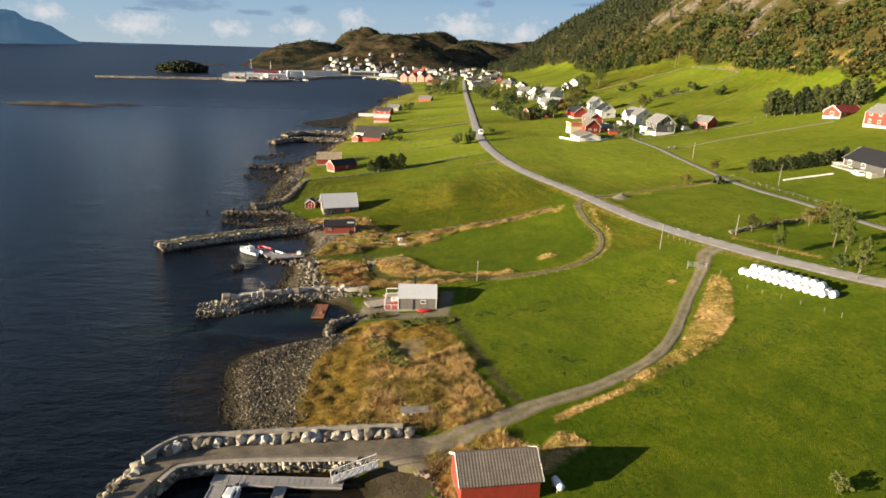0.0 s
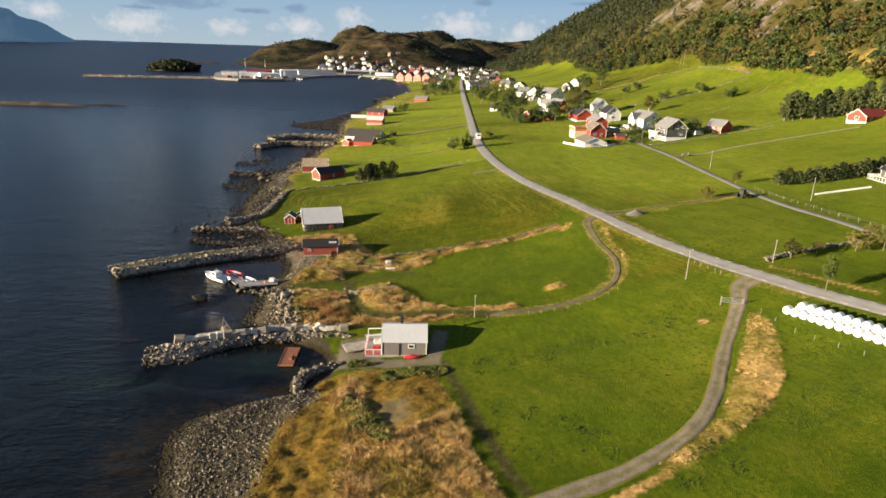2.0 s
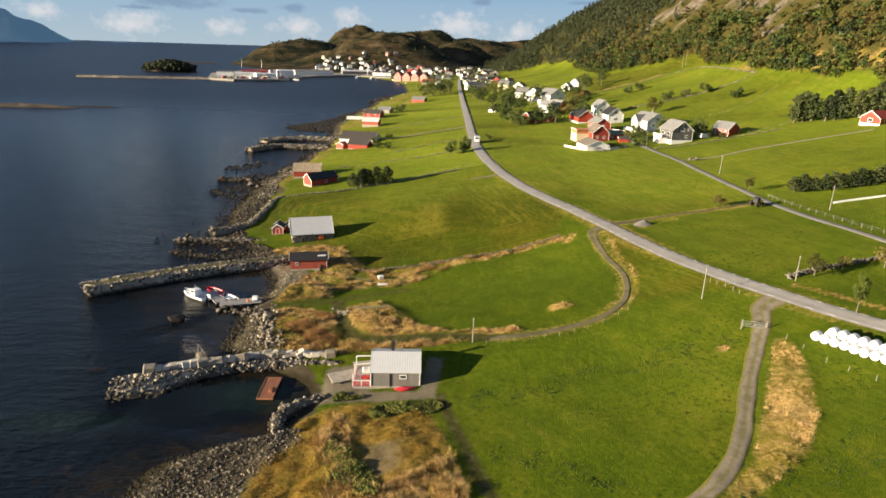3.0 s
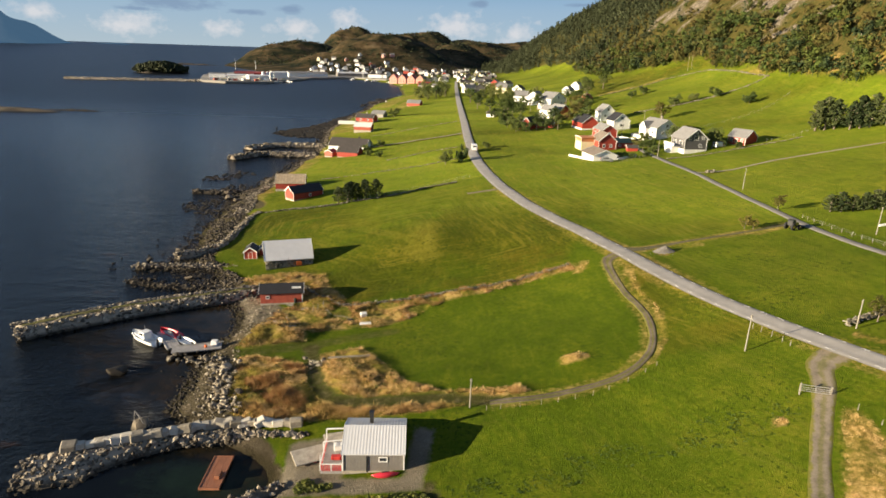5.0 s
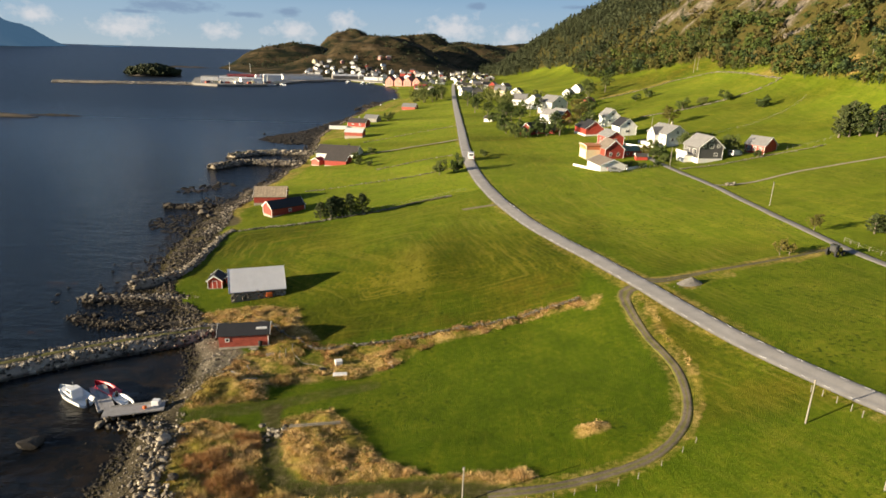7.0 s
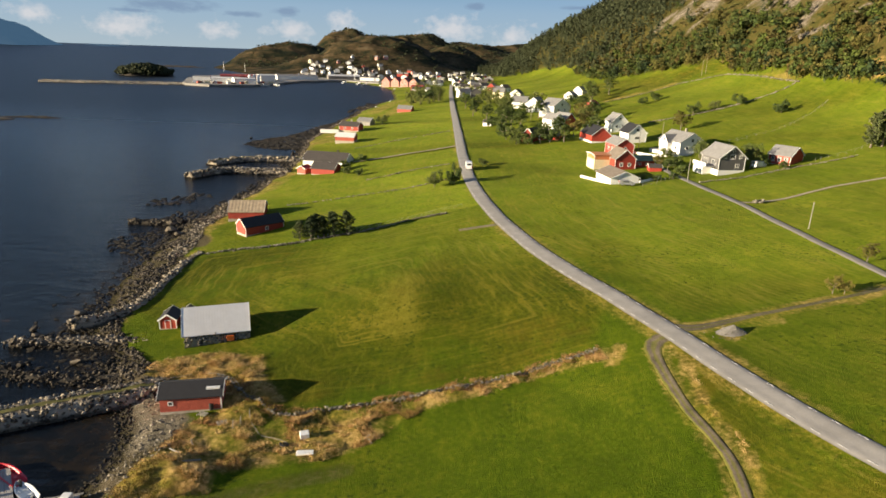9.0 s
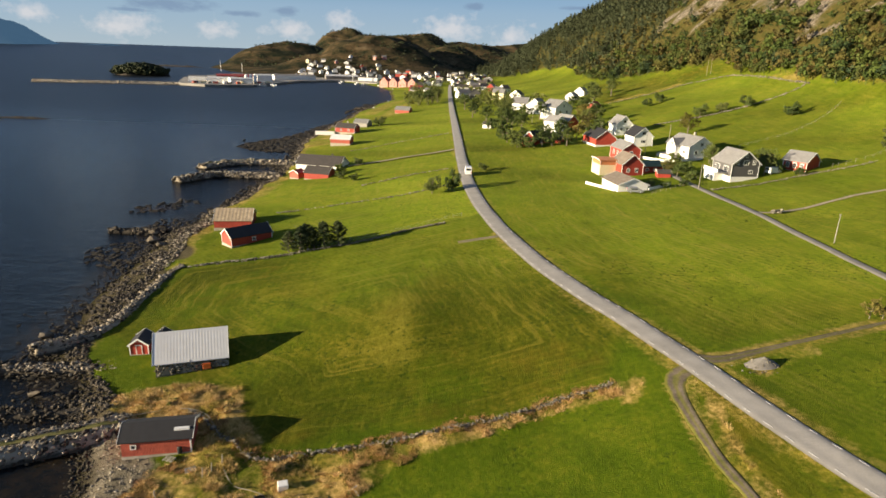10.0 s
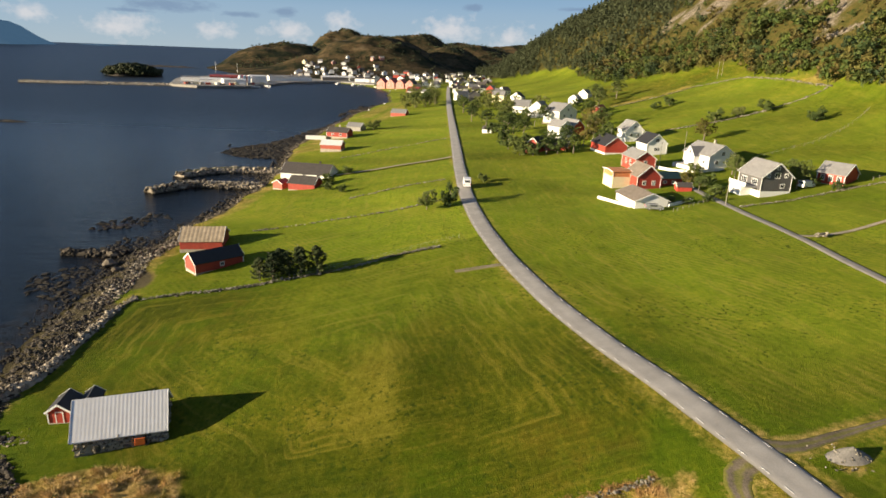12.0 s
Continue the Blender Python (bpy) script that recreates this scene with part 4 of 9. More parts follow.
    swath = np.minimum.reduce([line_gap(x, y, MAIN_ROAD), line_gap(x, y, WALL_NEAR), line_gap(x, y, WALL_FAR), line_gap(x, y, [(-47, 216), (-46, 186), (-36, 176), (-22, 164)])]) if np.min(y) < 0 else verge
    straw = inside(x, y, [(2.4, 191.5), (4.7, 182.3), (5.2, 175.6), (4.5, 171), (1.5, 168.8), (-3, 171), (-6, 177), (-6, 188), (-3, 196)], 1.6) * step(-9, 3, x)
    return [("swath", swath), ("straw", straw), ("mown", step(-4, 8, x) * (1 - step(205, 222, y + 0.4 * x))), ("moss", inside(x, y, DRY_OUTLINES[0], 1.0) * (1 - inside(x, y, STRAW_OUTLINE, 1.5))), ("dry", dry), ("olive", olive), ("spring_lit", spring_lit), ("moor", moor), ("beach", beach), ("yard", yard), ("worn", worn), ("heath", heath), ("crag", crag)]


def build_ground():
    ys, y = [], -60.0
    while y < 3400:
        ys.append(y)
        y += 2.5 if y < 40 else 0.85 if y < 190 else 0.85 + (y - 190) * 0.007
    v = np.array(ys)
    u = np.linspace(0, 1, 400)
    left, right = -(72 + 0.34 * np.clip(v, 0, 1e9)), 82 + 0.66 * np.clip(v, 0, 1e9)
    X = left[:, None] + (right - left)[:, None] * u[None]
    Y = np.repeat(v[:, None], len(u), 1)
    Z = land(X, Y)
    return sheet("ground", X, Y, Z, GROUND, cover(X, Y, Z))


ground = tagged(build_ground(), "green meadows sloping from a stony shore to a wooded hill", "ground", kind="structure")


def build_sea():
    r = np.concatenate([np.arange(0, 160, 2.0), 160 * 1.045 ** np.arange(0, 79)])
    r = r[r < 4900]
    r = np.append(r, 4930)
    a = np.linspace(-math.pi, math.pi, 241)
    R, A = np.meshgrid(r, a, indexing="ij")
    X, Y = R * np.sin(A) - 30, R * np.cos(A) + 110
    Z = 30.0 * np.clip((R - 2400) / 2500, 0, 1) ** 1.3  # carries the level up to the true horizon
    gap, _ = shore_gap(X, Y)
    shoal = step(-16, -2, gap) * (1 - step(500, 700, Y)) * 0.7 + 0.15 * step(-40, -10, gap) * (1 - step(300, 500, Y))
    lee = np.maximum(inside(X, Y, [(-36, 139), (-60, 141), (-30, 160), (-28, 118), (-44, 122)], 3.0), inside(X, Y, [(-40, 96), (-38, 112), (-10, 114), (-12, 92)], 2.0))
    lee = np.maximum(lee, inside(X, Y, [(-30, 40), (-28, 61), (-3, 62), (0, 40)], 1.0))
    spots = lambda pts: sum(w * np.exp(-((X - x) / a) ** 2 - ((Y - y) / b) ** 2) for x, y, a, b, w in pts)
    shoal = np.maximum(shoal, 0.75 * inside(X, Y, [(-62, 141), (-36, 158), (-26, 150), (-26, 114), (-44, 116), (-52, 128)], 5.0))
    kelp = spots([(-48, 110.4, 4, 3, 0.45), (-39.8, 86.7, 5, 5, 0.40), (-35.5, 75, 4, 6, 0.36), (-62, 160, 6, 3, 0.5), (-70, 182, 7, 4, 0.5), (-75, 273, 9, 6, 0.7)])
    sand = spots([(-22, 104.5, 9, 5, 0.85), (-44, 97, 11, 3.5, 0.9), (-52, 88, 4, 3, 0.5), (-48, 80, 4, 3, 0.45)])
    ob = sheet("water", X, Y, Z, SEA, [("shoal", shoal), ("lee", lee), ("kelp", kelp), ("sand", sand), ("open", step(220, 650, Y))])
    return tagged(ob, "dark blue fjord water with light ripples", "water", kind="structure")


build_sea()


def strip(name, pts, width, material, lift=0.10, gap=1.0, crown=0.0):
    """A road laid over the ground; it carries 'across', 0 in the middle and 1 at the edges."""
    p = spline(pts, gap)
    s = sides(p)
    u = np.array([-1, -0.8, -0.4, 0, 0.4, 0.8, 1])
    w = np.asarray(width if np.ndim(width) else [width] * 2, float)
    half = np.interp(np.linspace(0, 1, len(p)), np.linspace(0, 1, len(w)), w) / 2
    half = half * (1 + 0.05 * np.sin(np.arange(len(p)) * 0.7) * (lift < 0.1))
    X = p[:, :1] + s[:, :1] * u[None] * half[:, None]
    Y = p[:, 1:2] + s[:, 1:2] * u[None] * half[:, None]
    near = np.clip((Y - 190) * 0.0012, 0, 0.9)
    Z = np.maximum(land(X, Y), land(p[:, 0], p[:, 1])[:, None] - 0.1) + lift + near + crown * (1 - u[None] ** 2)
    Z[:, [0, -1]] -= 0.12
    return sheet(name, X, Y, Z, material, [("across", np.repeat(np.abs(u)[None], len(p), 0))])


road = tagged(strip("road", MAIN_ROAD, 4.0, ASPHALT, 0.14, 1.0, 0.05), "narrow pale grey asphalt road through meadows", "road", kind="structure")
tagged(strip("hill_road", HILL_ROAD, 1.8, OLD_ASPHALT, 0.13, 1.0, 0.03), "narrow asphalt lane up to the houses", "road", kind="structure")
tagged(strip("wharf_track", WHARF_TRACK, [4.6, 2.7, 2.2, 2.2, 2.2, 2.3, 2.7, 3.2, 3.8, 5.2], LANE, 0.09), "gravel track with worn wheel ruts to the wharf", "track", kind="structure")
tagged(strip("bay_track", BAY_TRACK, [3.0, 1.6, 1.3, 1.3, 1.3, 1.4, 1.4, 1.4], TRACK, 0.08), "grassy gravel track curving to the bay", "track", kind="structure")
tagged(strip("farm_lane", FARM_LANE, [2.6, 1.3, 0.9, 0.9, 1.0], TRACK, 0.08), "stony farm lane between two meadows", "track", kind="structure")
tagged(strip("house_lane", HOUSE_LANE, 1.3, PALE_LANE, 0.10), "pale gravel lane across a meadow", "track", kind="structure")
tagged(strip("boat_lane", BOAT_LANE, 2.6, PALE_LANE, 0.22), "pale gravel lane down to the boathouses", "track", kind="structure")
tagged(strip("field_entry", [(21, 218), (17, 217.6), (12.5, 217)], 1.6, LANE, 0.10), "short gravel field entry off the road", "track", kind="structure")


# ---------------------------------------------------------------- rocks
def rock_shape(seed, level=1, flat=0.75, rough=0.28):
    """Points and triangles of one stone about 1 m across."""
    bm = bmesh.new()
    bmesh.ops.create_icosphere(bm, subdivisions=level, radius=0.5)
    off = Vector((seed * 3.7, seed * 1.3, seed * 7.1))
    for v in bm.verts:
        v.co *= 1 + rough * 1.6 * noise.noise(v.co * 2.1 + off)
    chips = random.Random(seed)
    for _ in range(9):  # broken faces
        n = Vector((chips.gauss(0, 1), chips.gauss(0, 1), chips.gauss(0, 0.8))).normalized()
        c = chips.uniform(0.27, 0.40)
        for v in bm.verts:
            over = v.co.dot(n) - c
            if over > 0:
                v.co -= n * over
    for v in bm.verts:
        v.co *= 1.28
        v.co.z *= flat
    bm.verts.ensure_lookup_table()
    out = np.array([v.co[:] for v in bm.verts]), np.array([[v.index for v in f.verts] for f in bm.faces])
    bm.free()
    return out


def block_shape(seed):
    """A roughly squared block about 1 m long."""
    r = random.Random(seed)
    bm = bmesh.new()
    bmesh.ops.create_cube(bm, size=1.0)
    for v in bm.verts:
        v.co = Vector((v.co.x * r.uniform(0.95, 1.2), v.co.y * r.uniform(0.62, 0.85), v.co.z * r.uniform(0.55, 0.75)))
    bmesh.ops.bevel(bm, geom=bm.edges[:], offset=0.09, segments=1, affect="EDGES")
    bmesh.ops.triangulate(bm, faces=bm.faces[:])
    bm.verts.ensure_lookup_table()
    out = np.array([v.co[:] for v in bm.verts]), np.array([[v.index for v in f.verts] for f in bm.faces])
    bm.free()
    return out


BLOCKS = [block_shape(i) for i in range(6)]
ROCKS = [rock_shape(i, 1) for i in range(6)]
BIG_ROCKS = [rock_shape(i + 10, 2, 0.7, 0.34) for i in range(7)]


def turn_z(a):
    c, s, o, i = np.cos(a), np.sin(a), np.zeros_like(a), np.ones_like(a)
    return np.stack([np.stack([c, -s, o], -1), np.stack([s, c, o], -1), np.stack([o, o, i], -1)], -2)


def heap(name, shapes, at, size, material, rng, tilt=0.0, smooth=False):
    """Many copies of a few shapes joined into one mesh. size: (n,) or (n, 3)."""
    at = np.asarray(at, float)
    size = np.asarray(size, float)
    size = np.repeat(size[:, None], 3, 1) if size.ndim == 1 else size
    pick = rng.integers(0, len(shapes), len(at))
    verts, faces, tones, base = [], [], [], 0
    for k, (sv, sf) in enumerate(shapes):
        m = pick == k
        n = int(m.sum())
        if not n:
            continue
        p = sv[None] * size[m][:, None]
        p = np.einsum("nij,nvj->nvi", turn_z(rng.uniform(0, 6.283, n)), p)
        if tilt:
            lean = rng.normal(0, tilt, (n, 2))
            p[:, :, 0] += p[:, :, 2] * lean[:, :1]
            p[:, :, 1] += p[:, :, 2] * lean[:, 1:]
        p = p + at[m][:, None]
        verts.append(p.reshape(-1, 3))
        faces.append((sf[None] + (np.arange(n) * len(sv))[:, None, None]).reshape(-1, 3) + base)
        tones.append(np.repeat(rng.uniform(0, 1, n), len(sv)))
        base += n * len(sv)
    me = mesh_from(name, np.vstack(verts), np.vstack(faces), material, smooth)
    channel(me, "tone", np.concatenate(tones))
    return new(name, me)


def rock_meshes(name, shapes, material):
    return [mesh_from(name, v, f, material, False) for v, f in shapes]


def stones_on(parent, name, at, size, meshes, rng, limit=300):
    """Stones as parts of their own; returns how many were laid."""
    for i, (p, s) in enumerate(zip(at[:limit], size[:limit])):
        o = new(name, meshes[int(rng.integers(len(meshes)))])
        o.matrix_basis = Matrix.LocRotScale(Vector(p), Euler((rng.normal(0, 0.25), rng.normal(0, 0.25), rng.uniform(0, 6.28))), Vector((s * rng.uniform(0.85, 1.25), s * rng.uniform(0.75, 1.1), s * rng.uniform(0.75, 1.05))))
        o.parent = parent
    return min(limit, len(at))


def part(name, bm, material, parent, label="", smooth=False):
    """Links a bmesh as one mesh object under a thing or part."""
    me = bpy.data.meshes.new(name)
    bmesh.ops.recalc_face_normals(bm, faces=bm.faces[:])
    bm.to_mesh(me)
    bm.free()
    me.materials.append(material)
    if smooth:
        me.polygons.foreach_set("use_smooth", np.full(len(me.polygons), True))
    o = new(name, me)
    if parent:
        o.parent = parent
    return tagged(o, label)


def thing(name, m, label, category, group="", kind=""):
    o = new(name)
    o.empty_display_size = 0.2
    o.matrix_basis = m
    return tagged(o, label, category, group, kind)


def box(bm, x0, y0, z0, x1, y1, z1, bevel=0.0):
    vs = [bm.verts.new(p) for p in ((x0, y0, z0), (x1, y0, z0), (x1, y1, z0), (x0, y1, z0), (x0, y0, z1), (x1, y0, z1), (x1, y1, z1), (x0, y1, z1))]
    fs = [bm.faces.new([vs[i] for i in q]) for q in ((0, 3, 2, 1), (4, 5, 6, 7), (0, 1, 5, 4), (1, 2, 6, 5), (2, 3, 7, 6), (3, 0, 4, 7))]
    if bevel:
        es = list({e for f in fs for e in f.edges})
        bmesh.ops.bevel(bm, geom=es, offset=bevel, segments=1, affect="EDGES")
    return bm


def boxed(*a, bevel=0.0):
    return box(bmesh.new(), *a, bevel=bevel)


def beam(bm, a, b, w, h=None):
    """A square bar from a to b."""
    a, b = Vector(a), Vector(b)
    h = h or w
    d = (b - a).normalized()
    up = Vector((0, 0, 1)) if abs(d.z) < 0.95 else Vector((0, 1, 0))
    s = d.cross(up).normalized() * w / 2
    t = s.cross(d).normalized() * h / 2
    vs = [bm.verts.new(p + q) for p in (a, b) for q in (s + t, -s + t, -s - t, s - t)]
    for q in ((0, 1, 2, 3), (7, 6, 5, 4), (0, 4, 5, 1), (1, 5, 6, 2), (2, 6, 7, 3), (3, 7, 4, 0)):
        bm.faces.new([vs[i] for i in q])
    return bm


def tube(bm, pts, radii, n=8, cap=True):
    """A round bar through pts, radius by point."""
    rings = []
    pts = [Vector(p) for p in pts]
    for i, p in enumerate(pts):
        d = (pts[min(i + 1, len(pts) - 1)] - pts[max(i - 1, 0)]).normalized()
        u = d.orthogonal().normalized() if abs(d.z) < 0.9 else Vector((1, 0, 0))
        u = (u - d * u.dot(d)).normalized()
        w = d.cross(u)
        rings.append([bm.verts.new(p + (u * math.cos(k * 6.2832 / n) + w * math.sin(k * 6.2832 / n)) * radii[i]) for k in range(n)])
    for a, b in zip(rings, rings[1:]):
        for k in range(n):
            bm.faces.new((a[k], a[(k + 1) % n], b[(k + 1) % n], b[k]))
    if cap:
        bm.faces.new(rings[0][::-1])
        bm.faces.new(rings[-1])
    return bm


def height(x, y):
    return float(land(x, y))

# ---------------------------------------------------------------- buildings
def gable_roof(L, W, eave, ridge, over=0.25, thick=0.10, z0=0.0, ribs=0.0):
    """Two slopes over a house lying along x, as one mesh with thickness; ribs: spacing of raised ridges of sheeting."""
    bm = bmesh.new()
    run = W / 2
    slope = (ridge - eave) / run
    for s in (-1, 1):
        y1, z1 = s * (run + over), eave - slope * over
        a, b = -L / 2 - over, L / 2 + over
        if ribs:  # folded sheeting
            n = int((b - a) / ribs)
            last = None
            for i in range(4 * n + 1):
                x, lift = a + (b - a) * i / (4 * n), thick + (0.006 if i % 4 in (1, 2) else 0.0)
                now = [bm.verts.new(p) for p in ((x, 0, ridge + lift), (x, y1, z1 + lift), (x, y1, z1), (x, 0, ridge))]
                if last:
                    for k in range(4):
                        bm.faces.new((last[k], last[(k + 1) % 4], now[(k + 1) % 4], now[k]))
                else:
                    bm.faces.new(now)
                last = now
            bm.faces.new(last[::-1])
            continue
        top = [(a, 0, ridge + thick), (b, 0, ridge + thick), (b, y1, z1 + thick), (a, y1, z1 + thick)]
        low = [(x, y, z - thick) for x, y, z in top]
        vs = [bm.verts.new(p) for p in top + low]
        for q in ((0, 1, 2, 3), (7, 6, 5, 4), (3, 2, 6, 7), (1, 0, 4, 5), (0, 3, 7, 4), (2, 1, 5, 6)):
            bm.faces.new([vs[i] for i in q])
    return bm


def house_body(L, W, eave, ridge, low=-0.6):
    """Four walls and two gables."""
    bm = bmesh.new()
    prof = [(-W / 2, low), (W / 2, low), (W / 2, eave), (0, ridge), (-W / 2, eave)]
    a = [bm.verts.new((-L / 2, y, z)) for y, z in prof]
    b = [bm.verts.new((L / 2, y, z)) for y, z in prof]
    bm.faces.new(a[::-1])
    bm.faces.new(b)
    for i in range(5):
        j = (i + 1) % 5
        bm.faces.new((a[i], a[j], b[j], b[i]))
    return bm


def face_frame(face, L, W):
    """Origin, right and outward direction of a wall: f, b along the ridge; l, r the gables."""
    return {"f": (Vector((-L / 2, -W / 2, 0)), Vector((1, 0, 0)), Vector((0, -1, 0)), L),
            "b": (Vector((L / 2, W / 2, 0)), Vector((-1, 0, 0)), Vector((0, 1, 0)), L),
            "l": (Vector((-L / 2, W / 2, 0)), Vector((0, -1, 0)), Vector((-1, 0, 0)), W),
            "r": (Vector((L / 2, -W / 2, 0)), Vector((0, 1, 0)), Vector((1, 0, 0)), W)}[face]


def slab(bm, o, r, n, u0, u1, z0, z1, d0, d1):
    """A flat box on a wall between u0..u1 along it, z0..z1 up, d0..d1 out of it."""
    up = Vector((0, 0, 1))
    vs = [bm.verts.new(o + r * u + up * z + n * d) for d in (d0, d1) for u, z in ((u0, z0), (u1, z0), (u1, z1), (u0, z1))]
    for q in ((0, 3, 2, 1), (4, 5, 6, 7), (0, 1, 5, 4), (1, 2, 6, 5), (2, 3, 7, 6), (3, 0, 4, 7)):
        bm.faces.new([vs[i] for i in q])
    return bm


def add_window(parent, L, W, face, u, z, w, h, trim, bars=1):
    o, r, n, length = face_frame(face, L, W)
    c = u * length
    t = 0.11
    bm = bmesh.new()
    slab(bm, o, r, n, c - w / 2 - t, c + w / 2 + t, z + h / 2, z + h / 2 + t, 0.0, 0.06)
    slab(bm, o, r, n, c - w / 2 - t, c + w / 2 + t, z - h / 2 - t, z - h / 2, 0.0, 0.06)
    slab(bm, o, r, n, c - w / 2 - t, c - w / 2, z - h / 2, z + h / 2, 0.0, 0.06)
    slab(bm, o, r, n, c + w / 2, c + w / 2 + t, z - h / 2, z + h / 2, 0.0, 0.06)
    for i in range(bars):
        x = c - w / 2 + w * (i + 1) / (bars + 1)
        slab(bm, o, r, n, x - 0.03, x + 0.03, z - h / 2, z + h / 2, 0.0, 0.05)
    win = part("window", bm, trim, parent)
    part("pane", slab(bmesh.new(), o, r, n, c - w / 2, c + w / 2, z - h / 2, z + h / 2, -0.02, 0.02), GLASS, win)


def add_door(parent, L, W, face, u, w, h, trim, leaf):
    o, r, n, length = face_frame(face, L, W)
    c = u * length
    d = part("door", slab(bmesh.new(), o, r, n, c - w / 2, c + w / 2, 0.02, h, 0.0, 0.04), leaf, parent)
    bm = bmesh.new()
    slab(bm, o, r, n, c - w / 2 - 0.1, c - w / 2, 0.02, h + 0.1, 0.0, 0.06)
    slab(bm, o, r, n, c + w / 2, c + w / 2 + 0.1, 0.02, h + 0.1, 0.0, 0.06)
    slab(bm, o, r, n, c - w / 2, c + w / 2, h, h + 0.1, 0.0, 0.06)
    part("door_frame", bm, trim, d)


def building(name, label, p0, p1, depth, eave, ridge, wall, roof, trim=TRIM, along=True, windows=(), doors=(), chimney=None, over=0.25, base=None,
             foundation=0.25, corners=True, ribs=0.0, category="house", group="", simple=False, foot=CONCRETE):
    """A gabled house whose seen edge runs from p0 to p1 and which reaches depth metres behind it; along: the ridge follows that edge."""
    p0, p1 = np.array(p0, float), np.array(p1, float)
    e = p1 - p0
    length = float(np.linalg.norm(e))
    d = e / length
    c = (p0 + p1) / 2 + np.array([-d[1], d[0]]) * depth / 2
    yaw = math.atan2(d[1], d[0])
    L, W = (length, depth) if along else (depth, length)
    if not along:
        yaw += math.pi / 2
    if base is None:
        base = min(height(c[0] + sx * e[0] / 2 + sy * -d[1] * depth / 2, c[1] + sx * e[1] / 2 + sy * d[0] * depth / 2) for sx in (-1, 1) for sy in (-1, 1)) * 0.5 + height(*c) * 0.5
    h = thing(name, Matrix.Translation((c[0], c[1], base)) @ Matrix.Rotation(yaw, 4, "Z"), label, category, group)
    part("wall", house_body(L, W, eave, ridge, foundation), wall, h)
    part("roof", gable_roof(L, W, eave, ridge, over, 0.12, 0, ribs), roof, h)
    if foundation > -0.5:
        part("foundation", boxed(-L / 2 - 0.06, -W / 2 - 0.06, -1.6, L / 2 + 0.06, W / 2 + 0.06, foundation), foot, h)
    if not simple:
        slope = (ridge - eave) / (W / 2)
        for sx in (-1, 1):
            for sy in (-1, 1):
                x = sx * (L / 2 + over + 0.02)
                part("bargeboard", beam(bmesh.new(), (x, 0, ridge + 0.02), (x, sy * (W / 2 + over), eave - slope * over + 0.02), 0.05, 0.24), trim, h)
                if corners:
                    part("corner_board", boxed(sx * L / 2 - 0.09 * (sx < 0) - 0.03 * (sx > 0), sy * W / 2 - 0.09 * (sy < 0) - 0.03 * (sy > 0), foundation, sx * L / 2 + 0.09 * (sx > 0) + 0.03 * (sx < 0), sy * W / 2 + 0.09 * (sy > 0) + 0.03 * (sy < 0), eave - 0.05), trim, h)
    for f, u, z, w, hh, *bars in windows:
        add_window(h, L, W, f, u, z, w, hh, trim, *(bars or (1,)))
    for f, u, w, hh, *leaf in doors:
        add_door(h, L, W, f, u, w, hh, trim, *(leaf or (wall,)))
    if chimney:
        x, y, w, top, cm = chimney
        ch = part("chimney", boxed(x - w / 2, y - w / 2, eave, x + w / 2, y + w / 2, top, bevel=0.02), cm, h)
        part("chimney_cap", boxed(x - w / 2 - 0.06, y - w / 2 - 0.06, top, x + w / 2 + 0.06, y + w / 2 + 0.06, top + 0.1), cm, ch)
    return h, L, W, base


# the grey cabin by the water, with its railed porch
cabin, CL, CW, cz = building("cabin", "grey board cabin with pale sheet roof and red porch", (-5.9, 105.3), (0.95, 105.5), 7.0, 2.45, 3.8, GREY, CABIN_TIN, ribs=0.35,
                             windows=[("f", 0.66, 1.75, 0.8, 0.45, 0), ("b", 0.4, 1.5, 1.4, 1.0)], doors=[("l", 0.5, 0.9, 2.0, TRIM)], base=1.25, over=0.15, category="cabin",
                             chimney=(-0.5, 1.2, 0.45, 4.9, BLACK_STEEL))
part("drainpipe", tube(bmesh.new(), [(-0.75, -CW / 2 - 0.06, 0.1), (-0.75, -CW / 2 - 0.06, 2.2)], [0.05, 0.05], 6), BLACK_STEEL, cabin)
part("porch_floor", boxed(-CL / 2 - 2.6, -CW / 2, -0.2, -CL / 2 - 0.06, -CW / 2 + 5.4, 0.15), DECK, cabin)
for x0, y0, x1, y1 in ((-2.6, 0.05, -0.1, 0.05), (-2.55, 0.1, -2.55, 5.3)):
    rail = part("railing", beam(bmesh.new(), (-CL / 2 + x0, -CW / 2 + y0, 1.05), (-CL / 2 + x1, -CW / 2 + y1, 1.05), 0.12, 0.07), TRIM, cabin)
    n = 12 if x0 != x1 else 20
    for i in range(n + 1):
        x, y = -CL / 2 + x0 + (x1 - x0) * i / n, -CW / 2 + y0 + (y1 - y0) * i / n
        part("baluster", boxed(x - 0.05, y - 0.02, 0.15, x + 0.05, y + 0.02, 1.0), RED_TRIM if i % 6 else TRIM, rail)
part("porch_beam", beam(bmesh.new(), (-CL / 2 - 2.5, -CW / 2 + 2.6, 2.2), (-CL / 2 - 0.1, -CW / 2 + 2.9, 2.3), 0.12), TRIM, cabin)
part("porch_beam", beam(bmesh.new(), (-CL / 2 - 2.5, -CW / 2 + 5.2, 2.2), (-CL / 2 - 0.1, -CW / 2 + 5.2, 2.3), 0.12), TRIM, cabin)
